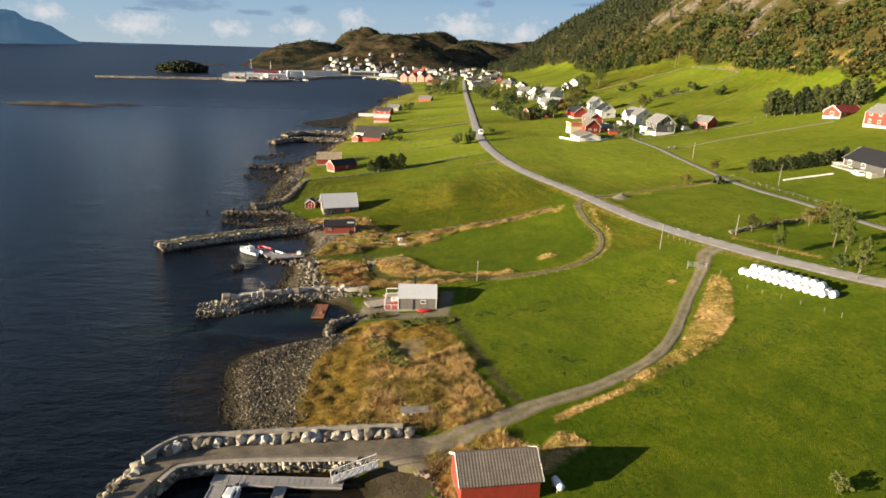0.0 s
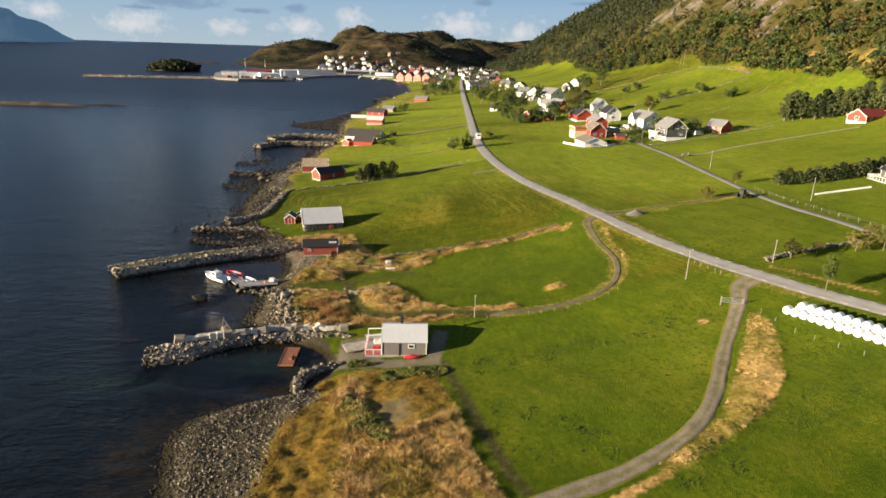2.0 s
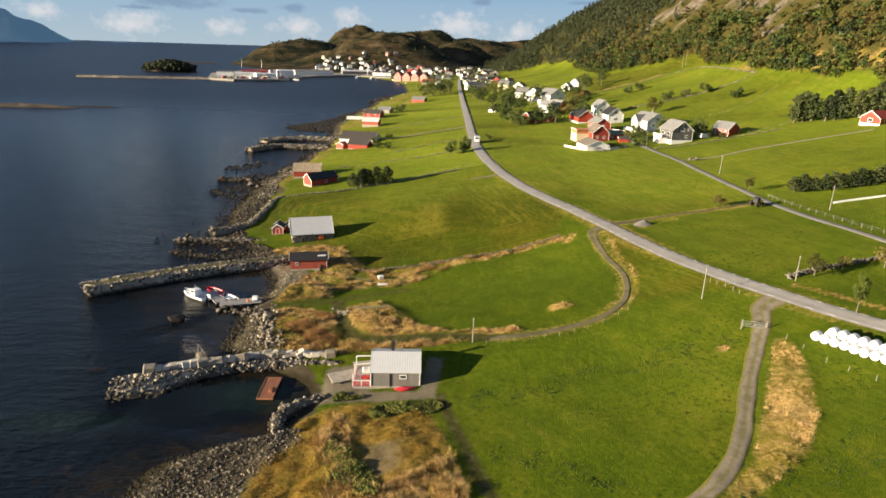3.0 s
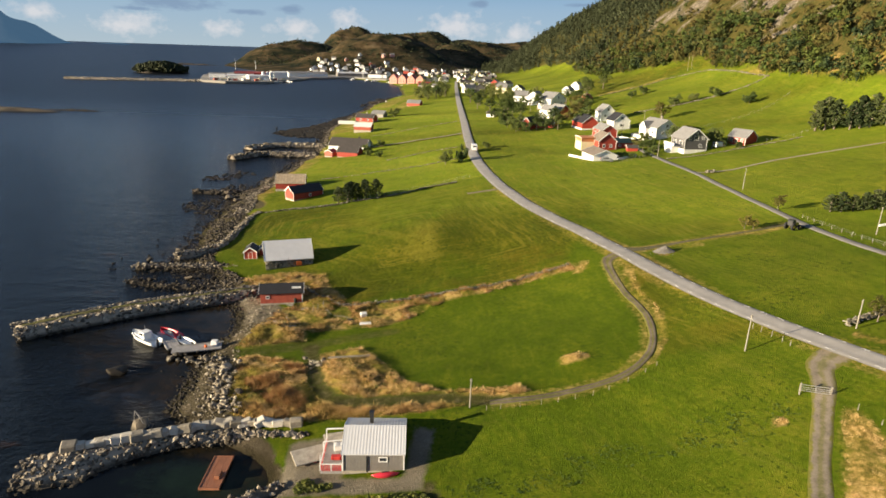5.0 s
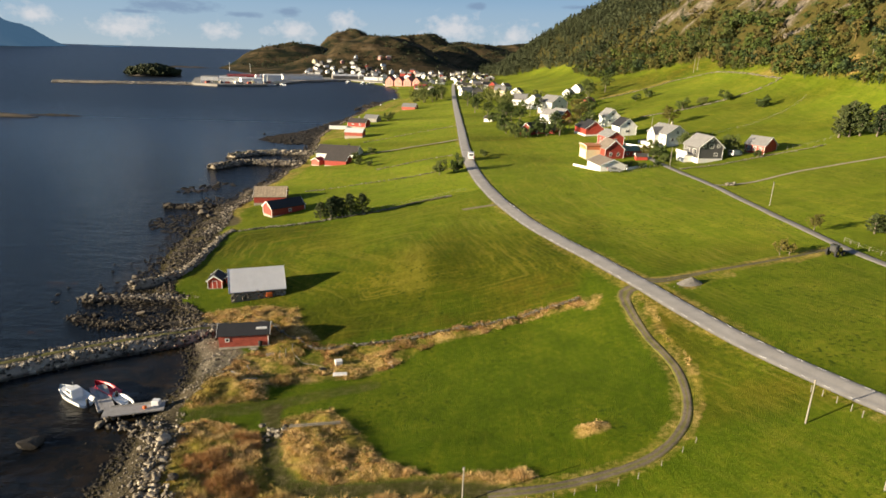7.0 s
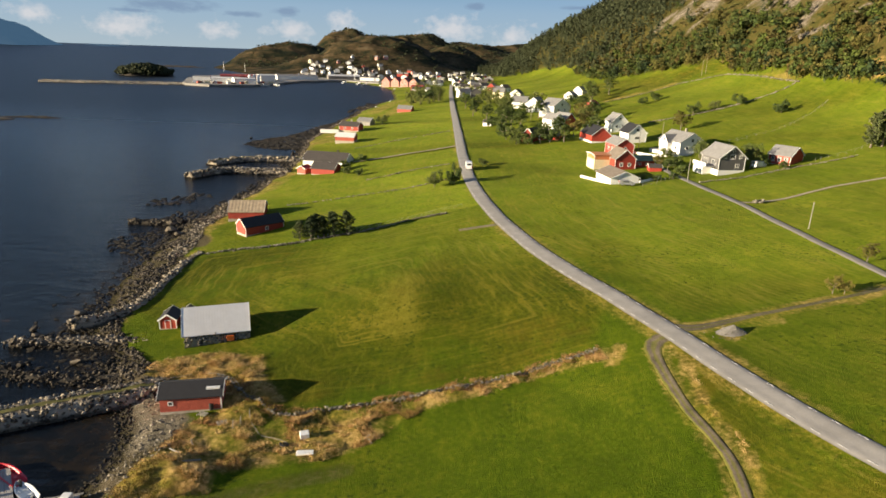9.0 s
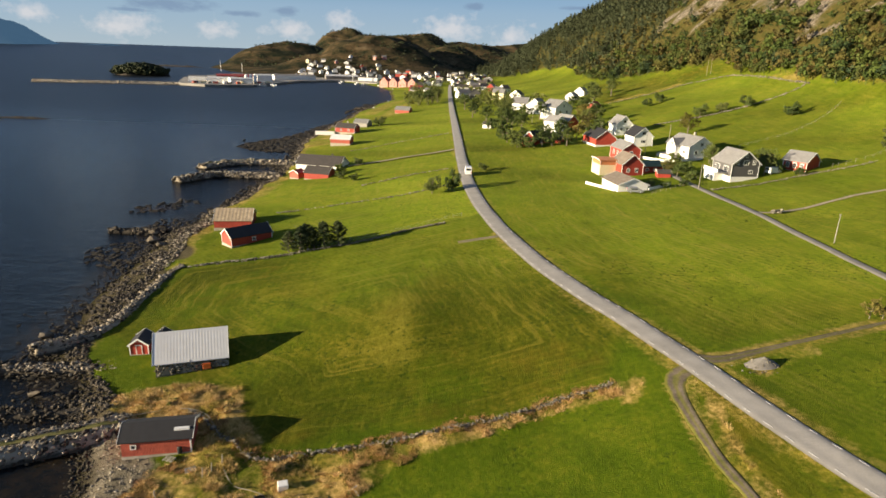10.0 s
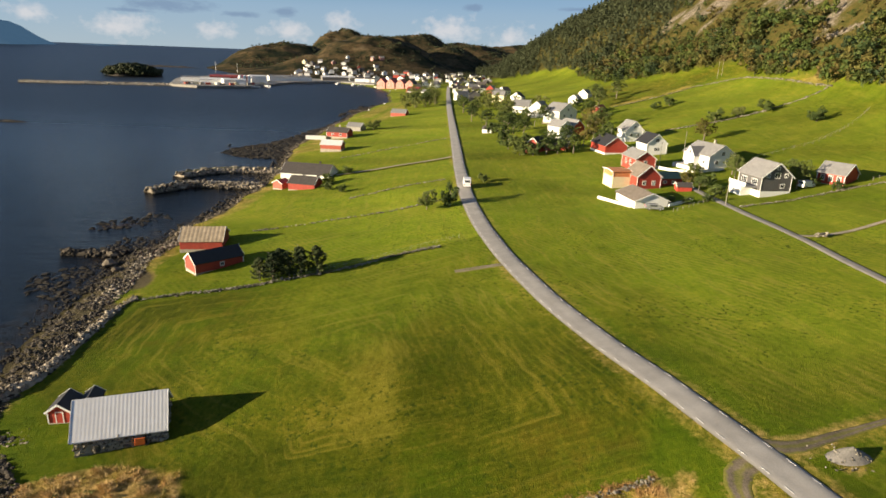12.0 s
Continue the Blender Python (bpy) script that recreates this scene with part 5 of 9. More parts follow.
for y in (0.1, 2.6, 5.2):
    part("porch_post", boxed(-CL / 2 - 2.6, -CW / 2 + y - 0.05, 0.1, -CL / 2 - 2.5, -CW / 2 + y + 0.05, 2.2), TRIM, cabin)
part("bench", boxed(-CL / 2 - 1.6, -CW / 2 + 2.0, 0.15, -CL / 2 - 0.3, -CW / 2 + 2.5, 0.6, bevel=0.03), RED_TRIM, cabin, "red porch bench")

# stone-footed barn with a pale sheet roof
barn, BL, BW, bz = building("barn", "old barn with dry-stone walls and pale corrugated roof", (-32.2, 171.7), (-23.0, 174.6), 7.0, 1.6, 4.65, FIELD_STONE, TIN, corners=False, base=1.85, over=0.35, ribs=0.42,
                            foundation=-0.4, category="barn", foot=FIELD_STONE)
part("wheel_hatch", boxed(BL / 2 - 3.3, -BW / 2 - 0.5, 0.0, BL / 2 - 2.2, -BW / 2 - 0.32, 0.9, bevel=0.03), ORANGE_PAINT, barn, "orange hatch leaning on the stones")
building("red_hut", "small red hut with white trim and black roof", (-38.7, 177.9), (-36.1, 178.2), 3.4, 1.7, 2.65, RED, TAR, along=False, doors=[("l", 0.5, 0.75, 1.5)], base=1.4, foundation=0.05, category="hut")
building("lean_to", "small white-trimmed lean-to between hut and barn", (-35.9, 180.2), (-34.0, 180.6), 2.6, 1.6, 2.3, RED, TAR, along=False, base=1.4, foundation=0.05, corners=False, category="shed")

# red boathouse at the head of the harbour
boat1, SL, SW, sz = building("boathouse", "red boathouse with black felt roof beside the harbour", (-28.4, 153.4), (-20.9, 154.8), 4.5, 2.15, 3.15, RED_PALE, TAR, base=1.0, over=0.3, corners=False,
                             windows=[("f", 0.17, 1.3, 0.45, 0.4, 0)], foundation=0.1, category="boathouse")
part("roof_ladder", boxed(SL / 2 - 1.9, -1.5, 2.60, SL / 2 - 0.2, -1.1, 2.86), TRIM, boat1)
part("corner_board", boxed(SL / 2 - 0.12, -SW / 2 - 0.05, 0.1, SL / 2 + 0.05, -SW / 2 + 0.1, 2.2), TRIM, boat1)

# further boathouses along the shore
building("boathouse", "red boathouse with rust-streaked pale sheet roof", (-48.6, 245.2), (-39.4, 246.4), 8.5, 2.0, 4.2, RED, RUSTY_TIN, base=2.4, corners=False, foundation=0.1, category="boathouse")
building("boathouse", "red boathouse with black roof and white bargeboards", (-38.9, 228.4), (-31.4, 235.2), 5.0, 2.3, 4.0, RED, TAR, base=2.7, foundation=0.3, windows=[("f", 0.55, 1.3, 0.7, 0.7)], category="boathouse")
building("long_house", "low pale house with dark tiled roof by the pier", (-46.0, 331), (-28.6, 327.4), 10.0, 2.3, 5.3, WHITE, BROWN_TILE, base=2.2, windows=[("f", 0.5, 1.7, 1.2, 1.0), ("f", 0.8, 1.7, 1.2, 1.0)], chimney=(4, 0.6, 0.6, 6.0, DARK_TIMBER), category="house")
building("boathouse", "red shed with dark weathered roof", (-39.2, 312.5), (-30.3, 310.6), 7.0, 2.2, 4.2, RED, BROWN_TILE, base=2.4, corners=False, foundation=0.1, category="boathouse")
building("red_shed", "small red shed beside the pier", (-45.2, 316.4), (-41.8, 314.8), 4.0, 2.0, 3.0, RED_PALE, RED_TILE, along=False, base=1.8, corners=False, foundation=0.1, category="shed")
building("cottage", "red cottage with white trim near the sea", (-47.8, 441.5), (-36.8, 438.5), 8.0, 2.6, 4.8, RED, BROWN_TILE, base=3.2, windows=[("f", 0.3, 1.5, 1.0, 0.9), ("f", 0.7, 1.5, 1.0, 0.9)], chimney=(0, 0.5, 0.6, 5.8, CONCRETE))
part("terrace_wall", boxed(-2.0, -1.2, -1.0, 8.5, 0.0, 1.0), TRIM, thing("terrace", Matrix.Translation((-56.5, 441, 2.6)), "white-painted terrace wall beside a cottage", "terrace"))
building("boathouse", "small red boathouse with pale sheet roof", (-42.6, 392.8), (-33.2, 391.4), 6.5, 2.0, 3.8, RED_PALE, TIN, base=4.0, corners=False, foundation=0.1, category="boathouse")
building("boathouse", "grey boathouse with light roof", (-41.2, 471), (-33.0, 468), 7.0, 2.4, 4.4, SILVER_WOOD, TILE, base=3.2, corners=False, foundation=0.1, category="boathouse")
building("boathouse", "red boathouse with pale roof below the village", (-21.5, 552), (-11.2, 549), 7.5, 2.6, 5.0, RED_PALE, TILE, base=4.2, corners=False, foundation=0.1, category="boathouse")
building("red_barn", "red barn with mossy weathered tile roof above the wharf", (4.4, 54.0), (12.9, 55.4), 5.6, 2.7, 4.6, RED, OLD_TILE, base=1.3, over=0.25, foundation=0.2, corners=False, category="barn")

# the hamlet above the road
wins = [("f", 0.25, 1.7, 1.1, 1.1), ("f", 0.72, 1.7, 1.1, 1.1)]
ghouse, GL, GW, gz = building("house", "dark grey timber house with white trim and pale grey roof", (88.6, 259.2), (96.6, 260.4), 9.0, 5.0, 8.2, SLATE_GREY, TILE, along=False, base=16.2, over=0.5, foundation=1.3, foot=WHITE,
                              windows=[("l", 0.5, 5.2, 1.3, 1.2), ("l", 0.2, 5.2, 0.7, 0.9), ("l", 0.8, 5.2, 0.7, 0.9), ("l", 0.72, 2.6, 1.0, 0.9), ("l", 0.5, 7.0, 0.5, 0.6, 0), ("b", 0.25, 3.2, 2.0, 1.3, 2), ("b", 0.7, 3.2, 2.0, 1.3, 2)], category="house")
part("balcony", boxed(-GL / 2 + 1.2, GW / 2, 2.0, GL / 2 - 1.0, GW / 2 + 3.4, 2.25), DECK, ghouse)
part("balcony_rail", boxed(-GL / 2 + 1.2, GW / 2 + 3.3, 2.25, GL / 2 - 1.0, GW / 2 + 3.4, 3.15), TRIM, ghouse)
part("garage", boxed(-GL / 2 + 3.2, GW / 2 + 0.02, -0.8, GL / 2 - 1.0, GW / 2 + 3.0, 2.0), WHITE, ghouse)
building("house", "red gabled house with grey roof and white windows", (106.3, 266.0), (109.9, 260.6), 7.0, 3.0, 5.4, RED, TILE, base=18.9, over=0.35, windows=[("f", 0.2, 1.7, 0.8, 1.3), ("f", 0.5, 1.7, 0.8, 1.3), ("f", 0.8, 1.7, 0.8, 1.3)], category="house")
building("house", "white house with dormer and pale slate roof", (86.6, 303.5), (89.8, 292.4), 9.5, 4.6, 7.6, WHITE, TILE, base=16.4, over=0.4, foundation=0.8, foot=WHITE, windows=[("f", 0.2, 2.6, 1.0, 1.2), ("f", 0.8, 2.6, 1.0, 1.2), ("r", 0.3, 2.6, 1.0, 1.1), ("r", 0.7, 2.6, 1.0, 1.1), ("r", 0.5, 5.2, 1.0, 1.1)], chimney=(1, 0.5, 0.6, 8.6, CONCRETE), category="house")
building("dormer", "white dormer porch of the slate-roofed house", (85.5, 299.6), (86.7, 296.0), 5.0, 4.2, 6.6, WHITE, TILE, along=False, base=16.4, foundation=0.8, foot=WHITE, windows=[("l", 0.5, 5.0, 0.9, 1.0)], category="house")
building("garden_terrace", "white walled terrace before the slate-roofed house", (82.8, 302.0), (85.6, 292.6), 3.2, 1.4, 1.45, WHITE, DECK, base=16.0, over=0.0, corners=False, foundation=-0.4, category="terrace", simple=True)
building("house", "white house with black roof and gable window", (80.9, 321.4), (88.0, 322.4), 8.5, 4.2, 7.2, WHITE, TAR, along=False, base=16.3, over=0.4, windows=[("l", 0.5, 5.2, 1.2, 1.1), ("l", 0.5, 2.2, 1.8, 1.0, 2)], category="house")
building("house", "old white house with steep roof", (82.9, 352.2), (89.6, 353.1), 8.0, 5.0, 8.2, WHITE, TILE, along=False, base=16.6, over=0.4, windows=[("l", 0.3, 3.0, 0.9, 1.1), ("l", 0.7, 3.0, 0.9, 1.1), ("l", 0.5, 6.0, 0.9, 1.0)], category="house")
building("barn", "red barn with black roof and white footing", (68.2, 327.0), (76.3, 328.1), 13.0, 3.4, 6.6, RED, TAR, along=False, base=15.0, corners=False, foundation=1.0, foot=TRIM, category="barn")
building("carport", "white flat-gabled garage with dark roof beside the lane", (56.2, 253.4), (64.5, 254.6), 10.5, 2.2, 3.9, WHITE, OLD_TILE, along=False, base=13.2, over=0.4, windows=(), corners=False, category="garage")
building("house", "red gabled house with brown roof", (62.6, 272.6), (69.1, 273.5), 8.0, 3.6, 6.4, RED, OLD_TILE, along=False, base=14.2, over=0.35, windows=[("l", 0.3, 1.8, 0.8, 1.0), ("l", 0.7, 1.8, 0.8, 1.0)], category="house")
building("house", "tall orange and cream house end with flat deck roof", (57.0, 276.2), (61.9, 276.8), 6.5, 4.6, 4.9, ORANGE, ORANGE, base=13.6, over=0.35, foundation=3.2, foot=CREAM, category="house")
building("house", "red house with pale grey roof behind the garage", (69.6, 297.0), (75.9, 297.9), 9.5, 4.2, 6.4, RED_LAP, TILE, along=False, base=14.6, over=0.35, windows=[("b", 0.3, 2.6, 0.9, 1.3), ("b", 0.62, 2.6, 0.9, 1.3), ("l", 0.5, 3.0, 0.8, 1.0)], category="house")
building("annex", "low red annex with mossy green roof", (67.8, 275.2), (76.3, 276.8), 6.0, 2.5, 3.8, RED_LAP, GREEN_ROOF, base=14.4, windows=[("f", 0.4, 1.5, 0.9, 0.6), ("f", 0.7, 1.5, 0.9, 0.6)], category="house")
building("shed", "small red garden shed", (72.0, 268.6), (75.6, 268.2), 3.4, 2.0, 2.8, RED_LAP, BROWN_TILE, base=14.2, corners=False, category="shed")
building("barn", "red farm building with black roof among trees", (43.0, 343.7), (47.5, 340.8), 9.0, 3.4, 6.2, RED, TAR, along=False, base=12.4, corners=False, category="barn")
building("barn", "long red farm wing with black roof", (47.5, 346), (58, 341.5), 8.0, 2.8, 5.2, RED, TAR, base=12.8, corners=False, windows=wins, category="barn")
building("house", "white house end with red side", (61.4, 373.2), (67.0, 376.4), 8.0, 4.8, 7.4, WHITE, TILE, along=False, base=14.6, windows=[("l", 0.5, 5.0, 0.9, 1.0)], category="house")
building("house", "red gabled house beside a white one", (67.5, 376.6), (73.0, 379.6), 9.0, 4.4, 7.2, RED, TILE, along=False, base=15.0, category="house")
building("house", "tall white house with grey roof", (70.6, 424.0), (80.6, 430.6), 11.0, 6.2, 10.0, WHITE, TILE, along=False, base=15.6, windows=[("l", 0.3, 4, 1, 1.2), ("l", 0.7, 4, 1, 1.2), ("l", 0.5, 7, 1, 1.2)], category="house")
building("house", "white house with grey roof", (61.6, 466.0), (69.4, 462.0), 11.0, 5.4, 9.0, WHITE, TILE, along=False, base=14.6, windows=[("l", 0.3, 3, 1, 1.2), ("l", 0.7, 3, 1, 1.2)], category="house")
building("house", "white house with brown roof", (57.0, 500.0), (66.0, 497.0), 10.0, 4.4, 8.0, WHITE, TILE, base=13.8, category="house", windows=wins)
building("house", "white house with slate roof by the wood", (106.5, 545), (112.0, 541), 8.0, 4.0, 6.8, WHITE, TILE, along=False, base=20.8, category="house")
building("house", "white house below the wood", (96.0, 525), (101.5, 521), 7.5, 3.6, 6.2, WHITE, TILE, along=False, base=18.6, category="house")
building("red_shed", "small red shed below the wood", (95.8, 459.5), (99.8, 455.8), 6.0, 2.6, 4.6, RED, RED_TILE, along=False, base=18.8, corners=False, category="shed")
building("garden_house", "small white garden house with dark roof", (31.6, 410.5), (35.6, 408.8), 3.8, 2.1, 3.4, WHITE, BROWN_TILE, base=11.4, corners=False, category="shed")
building("house", "red house with red tiled roof and white footing", (150.0, 238.5), (161.5, 243.0), 7.0, 2.7, 5.0, RED_LAP, RED_TILE, base=26.6, foundation=0.9, foot=TRIM, windows=[("f", 0.2, 1.9, 0.9, 1.1), ("f", 0.5, 1.9, 0.9, 1.1), ("f", 0.8, 1.9, 0.9, 1.1), ("l", 0.5, 2.0, 1.4, 1.1)], category="house")
building("house", "two-storey red house with white windows", (146.8, 219.5), (149.0, 208.5), 9.0, 5.0, 7.8, RED_LAP, TILE, base=26.2, foundation=1.0, foot=TRIM, windows=[("f", 0.2, 2.2, 1.0, 1.1), ("f", 0.55, 2.2, 1.0, 1.1), ("f", 0.2, 4.5, 1.0, 1.0), ("f", 0.55, 4.5, 1.0, 1.0)], category="house")
ahouse, AL, AW, az = building("house", "large grey house with dark roof and pale terrace", (114.4, 175.0), (115.0, 159.0), 9.0, 3.4, 6.3, SLATE_GREY, TAR, base=18.4, foundation=1.0, foot=SLATE_GREY, over=0.5, windows=[("f", 0.15, 2.3, 1.4, 1.1, 2), ("f", 0.5, 2.3, 1.4, 1.1, 2), ("r", 0.35, 2.2, 1.2, 1.0), ("r", 0.7, 2.2, 1.2, 1.0)], chimney=(2, 0.4, 0.6, 7.1, DARK_TIMBER), category="house")
part("terrace", boxed(-AL / 2 - 0.4, -AW / 2 - 3.0, 0.6, AL / 2 - 8.0, -AW / 2, 0.9), DECK, ahouse)
for u0, v0, u1, v1 in ((-AL / 2 - 0.4, -AW / 2 - 3.0, AL / 2 - 8.0, -AW / 2 - 3.0), (-AL / 2 - 0.4, -AW / 2 - 3.0, -AL / 2 - 0.4, -AW / 2)):
    terrace_rail = part("railing", beam(bmesh.new(), (u0, v0, 1.85), (u1, v1, 1.85), 0.12, 0.1), TRIM, ahouse)
    for i in range(9):
        part("post", beam(bmesh.new(), (u0 + (u1 - u0) * i / 8, v0 + (v1 - v0) * i / 8, 0.0), (u0 + (u1 - u0) * i / 8, v0 + (v1 - v0) * i / 8, 1.82), 0.1), TRIM, terrace_rail)
part("garage", boxed(AL / 2 - 4.5, -AW / 2 - 3.5, -0.8, AL / 2 + 0.5, -AW / 2 - 0.02, 1.9, bevel=0.05), CONCRETE, ahouse, "flat-roofed concrete garage")

# ---------------------------------------------------------------- piers and shore
rng = np.random.default_rng(7)
PALE_MESHES = rock_meshes("boulder", BIG_ROCKS, PALE_STONE)
RIPRAP = stone("pale_shore_stone", (0.034, 0.027, 0.019), (0.43, 0.37, 0.28))
RUBBLE = stone("breakwater_rubble", (0.024, 0.019, 0.013), (0.36, 0.305, 0.23))
RIPRAP_MESHES = rock_meshes("boulder", BIG_ROCKS, RIPRAP)
BLOCK_STONE = stone("pale_block_stone", (0.17, 0.145, 0.105), (0.58, 0.53, 0.44))
BLOCK_MESHES = rock_meshes("block", BLOCKS, BLOCK_STONE)
ROUND_MESHES = rock_meshes("boulder", BIG_ROCKS[:4], BLOCK_STONE)
SHORE_MESHES = rock_meshes("boulder", BIG_ROCKS, SHORE_STONE)
FIELD_MESHES = rock_meshes("stone", ROCKS + BIG_ROCKS[:2], FIELD_STONE)
BEACH_STONE = stone("beach_stone", (0.012, 0.009, 0.006), (0.30, 0.25, 0.18))
LATE = []  # stones are laid at the end


def bank(name, label, pts, half, top, size, count, loose, meshes=SHORE_MESHES, material=SHORE_STONE, flat=0.45, path=None, scatter=0.2):
    """A stone bank along a line: a core with stones over it. half: half width, from end to end; count: stones that are parts; loose: the joined rest."""
    p = spline([(x, y) for x, y in pts], 0.8)
    s = sides(p)
    t = np.linspace(0, 1, len(p))
    hw = np.interp(t, np.linspace(0, 1, len(half)), half)
    u = np.linspace(-1.25, 1.25, 13)

    def at(i, v):
        x = p[i, 0] + s[i, 0] * hw[i] * v
        y = p[i, 1] + s[i, 1] * hw[i] * v
        z = top * np.clip((1.2 - np.abs(v)) / (1.2 - flat), -0.5, 1) - 0.15
        return x, y, z

    X, Y, Z = at(np.arange(len(p))[:, None], np.repeat(u[None], len(p), 0))
    Z = Z + 0.15 * wob(X, Y, 0.9, 2.0)
    Z[[0, -1]] = np.minimum(Z[[0, -1]], 0.1)
    th = thing(name, Matrix.Identity(4), label, "pier", kind="structure")
    core = sheet("core", X, Y, Z, material)
    core.parent = th
    if path:
        lane = sheet("footway", *[a[2:-2, 5:8] for a in (X, Y)], Z[2:-2, 5:8] + 0.12, path)
        lane.parent = th
    n = count + loose
    i = rng.integers(0, len(p), n)
    v = rng.uniform(-1.2, 1.2, n)
    if path:
        v = np.where(np.abs(v) < 0.28, np.sign(v) * rng.uniform(0.3, 1.1, n), v)
    x, y, z = at(i, v)
    x, y = x + rng.normal(0, scatter, n), y + rng.normal(0, scatter, n)
    sz = size * np.exp(rng.normal(0, 0.32, n))
    pos = np.stack([x, y, z + 0.02], 1)
    if loose:
        h = heap("rubble", ROCKS, pos[count:], np.stack([sz[count:] * rng.uniform(0.8, 1.2, loose), sz[count:], sz[count:] * 0.9], 1), material, rng)
        tagged(h, kind="stuff")
        h.parent = th
    LATE.append((th, "boulder", pos[:count], sz[:count] * 1.25, meshes))
    return th


bank("breakwater", "stone breakwater with rounded rubble head", [(-42.2, 105.6), (-38.8, 106.2), (-35, 108.5), (-31, 110.4), (-26.5, 112), (-20.5, 112.8), (-12, 112.5)], [2.6, 3.3, 1.9, 1.15, 1.1, 1.1, 1.0], 1.3, 0.40, 290, 1500, RIPRAP_MESHES, RUBBLE, flat=0.2)
row = spline([(-38.4, 108.2), (-36.2, 109.1), (-33.6, 110.0), (-30.5, 110.9), (-27.4, 112.0), (-24.4, 113.2), (-20.7, 114.0), (-16.7, 114.2), (-13.2, 114.3)], 1.2)
block_row = thing("stone_row", Matrix.Identity(4), "row of big pale blocks along the breakwater", "stone wall", kind="structure")


def lay_row(owner, path, z, size, meshes=BLOCK_MESHES):
    """Squared blocks or boulders end to end along a line."""
    side = sides(path)
    for i, (x, y) in enumerate(path):
        o = new("block", meshes[i % len(meshes)])
        k = size * rng.uniform(0.85, 1.15)
        o.matrix_basis = Matrix.LocRotScale(Vector((x, y, z + rng.uniform(-0.08, 0.08))), Euler((rng.normal(0, 0.14), rng.normal(0, 0.14), math.atan2(side[i][1], side[i][0]) - math.pi / 2 + rng.normal(0, 0.14))), Vector((k, k * rng.uniform(0.9, 1.25), k * rng.uniform(0.85, 1.2))))
        o.parent = owner


lay_row(block_row, row, 1.62, 1.4)
bank("long_breakwater", "long dry-stone breakwater with grassy footway", [(-65.2, 139.9), (-61, 143.3), (-53, 149), (-43.5, 154.4), (-36, 158), (-31, 160.5)], [2.6, 2.6, 2.5, 2.4, 2.4, 2.0], 1.6, 0.40, 295, 1700, RIPRAP_MESHES, RUBBLE, flat=0.7, path=TRACK)
bank("jetty_arm", "bent stone jetty arm in the sea", [(-84, 310.5), (-79, 318), (-74.5, 323.3), (-66, 323.8), (-50, 323.5)], [2.2, 2.4, 2.2, 2.2, 2.2], 1.9, 0.8, 120, 500, RIPRAP_MESHES, RUBBLE, path=CONCRETE)
bank("far_jetty_arm", "rough stone jetty arm with grassy top", [(-85, 337.5), (-80, 345), (-74, 350), (-64, 353), (-46, 353)], [2.4, 2.8, 2.8, 2.6, 3.0], 1.8, 0.8, 120, 500, RIPRAP_MESHES, RUBBLE, path=TRACK)
bank("sea_wall", "sloping dry-stone sea wall below the meadow", [(-46.6, 218.5), (-47.2, 213), (-47.3, 206.5), (-46.9, 196), (-47.0, 189.5), (-48.2, 185.4), (-51.5, 182.2), (-54.5, 179.5)], [1.1, 1.5, 1.6, 1.6, 1.6, 1.6, 1.4, 0.9], 1.9, 0.38, 290, 1400, RIPRAP_MESHES, RUBBLE, flat=0.3)
bank("rock_spit", "low stone landing pier below the barn", [(-61, 173.6), (-55, 174.4), (-49.5, 174.6), (-40.3, 175.4), (-35.6, 175.6)], [0.7, 1.1, 1.2, 1.2, 1.0], 0.95, 0.38, 160, 520, material=RUBBLE, scatter=0.55)
bank("rock_spit", "dark weedy rock spit at low water", [(-59, 166.0), (-53, 163.8), (-46, 163.0), (-38, 164.5)], [0.5, 0.9, 1.3, 1.6], 0.4, 0.34, 160, 320, material=SHORE_STONE, scatter=0.8)
bank("rock_spit", "dark weedy rock spit at low water", [(-76, 247.5), (-69, 247.6), (-62, 247.2)], [1.0, 1.8, 1.6], 0.9, 0.7, 60, 160, material=WEED_STONE)


rip = [(-14.8, 83), (-15.2, 89), (-16.4, 94.5), (-17.4, 98.5), (-15.5, 101.5), (-12.5, 103.5)]
bank("rip_rap", "grey and pale boulders edging the beach and inlet", rip, [0.35, 0.4, 0.5, 0.8, 1.0, 0.8], 1.1, 0.36, 110, 240, RIPRAP_MESHES, RUBBLE)

jp = spline([(-37.0, 133.4), (-33, 132.4), (-29.3, 130.9), (-27.2, 127), (-26.0, 122.7), (-24.6, 118.6), (-21, 117.6)], 0.12)
jk = rng.integers(0, len(jp), 270)
js = sides(jp)[jk] * (rng.normal(0, 0.85, 270) + 0.2)[:, None]
jx, jy = jp[jk, 0] + js[:, 0], jp[jk, 1] + js[:, 1]
LATE.append((thing("bay_rip_rap", Matrix.Identity(4), "jumble of pale boulders along the little bay", "boulders", kind="structure"), "boulder", np.column_stack([jx, jy, np.maximum(land(jx, jy), 0.1) + np.abs(rng.normal(0.1, 0.25, 270))]), 0.46 * np.exp(rng.normal(0, 0.4, 270)), RIPRAP_MESHES))

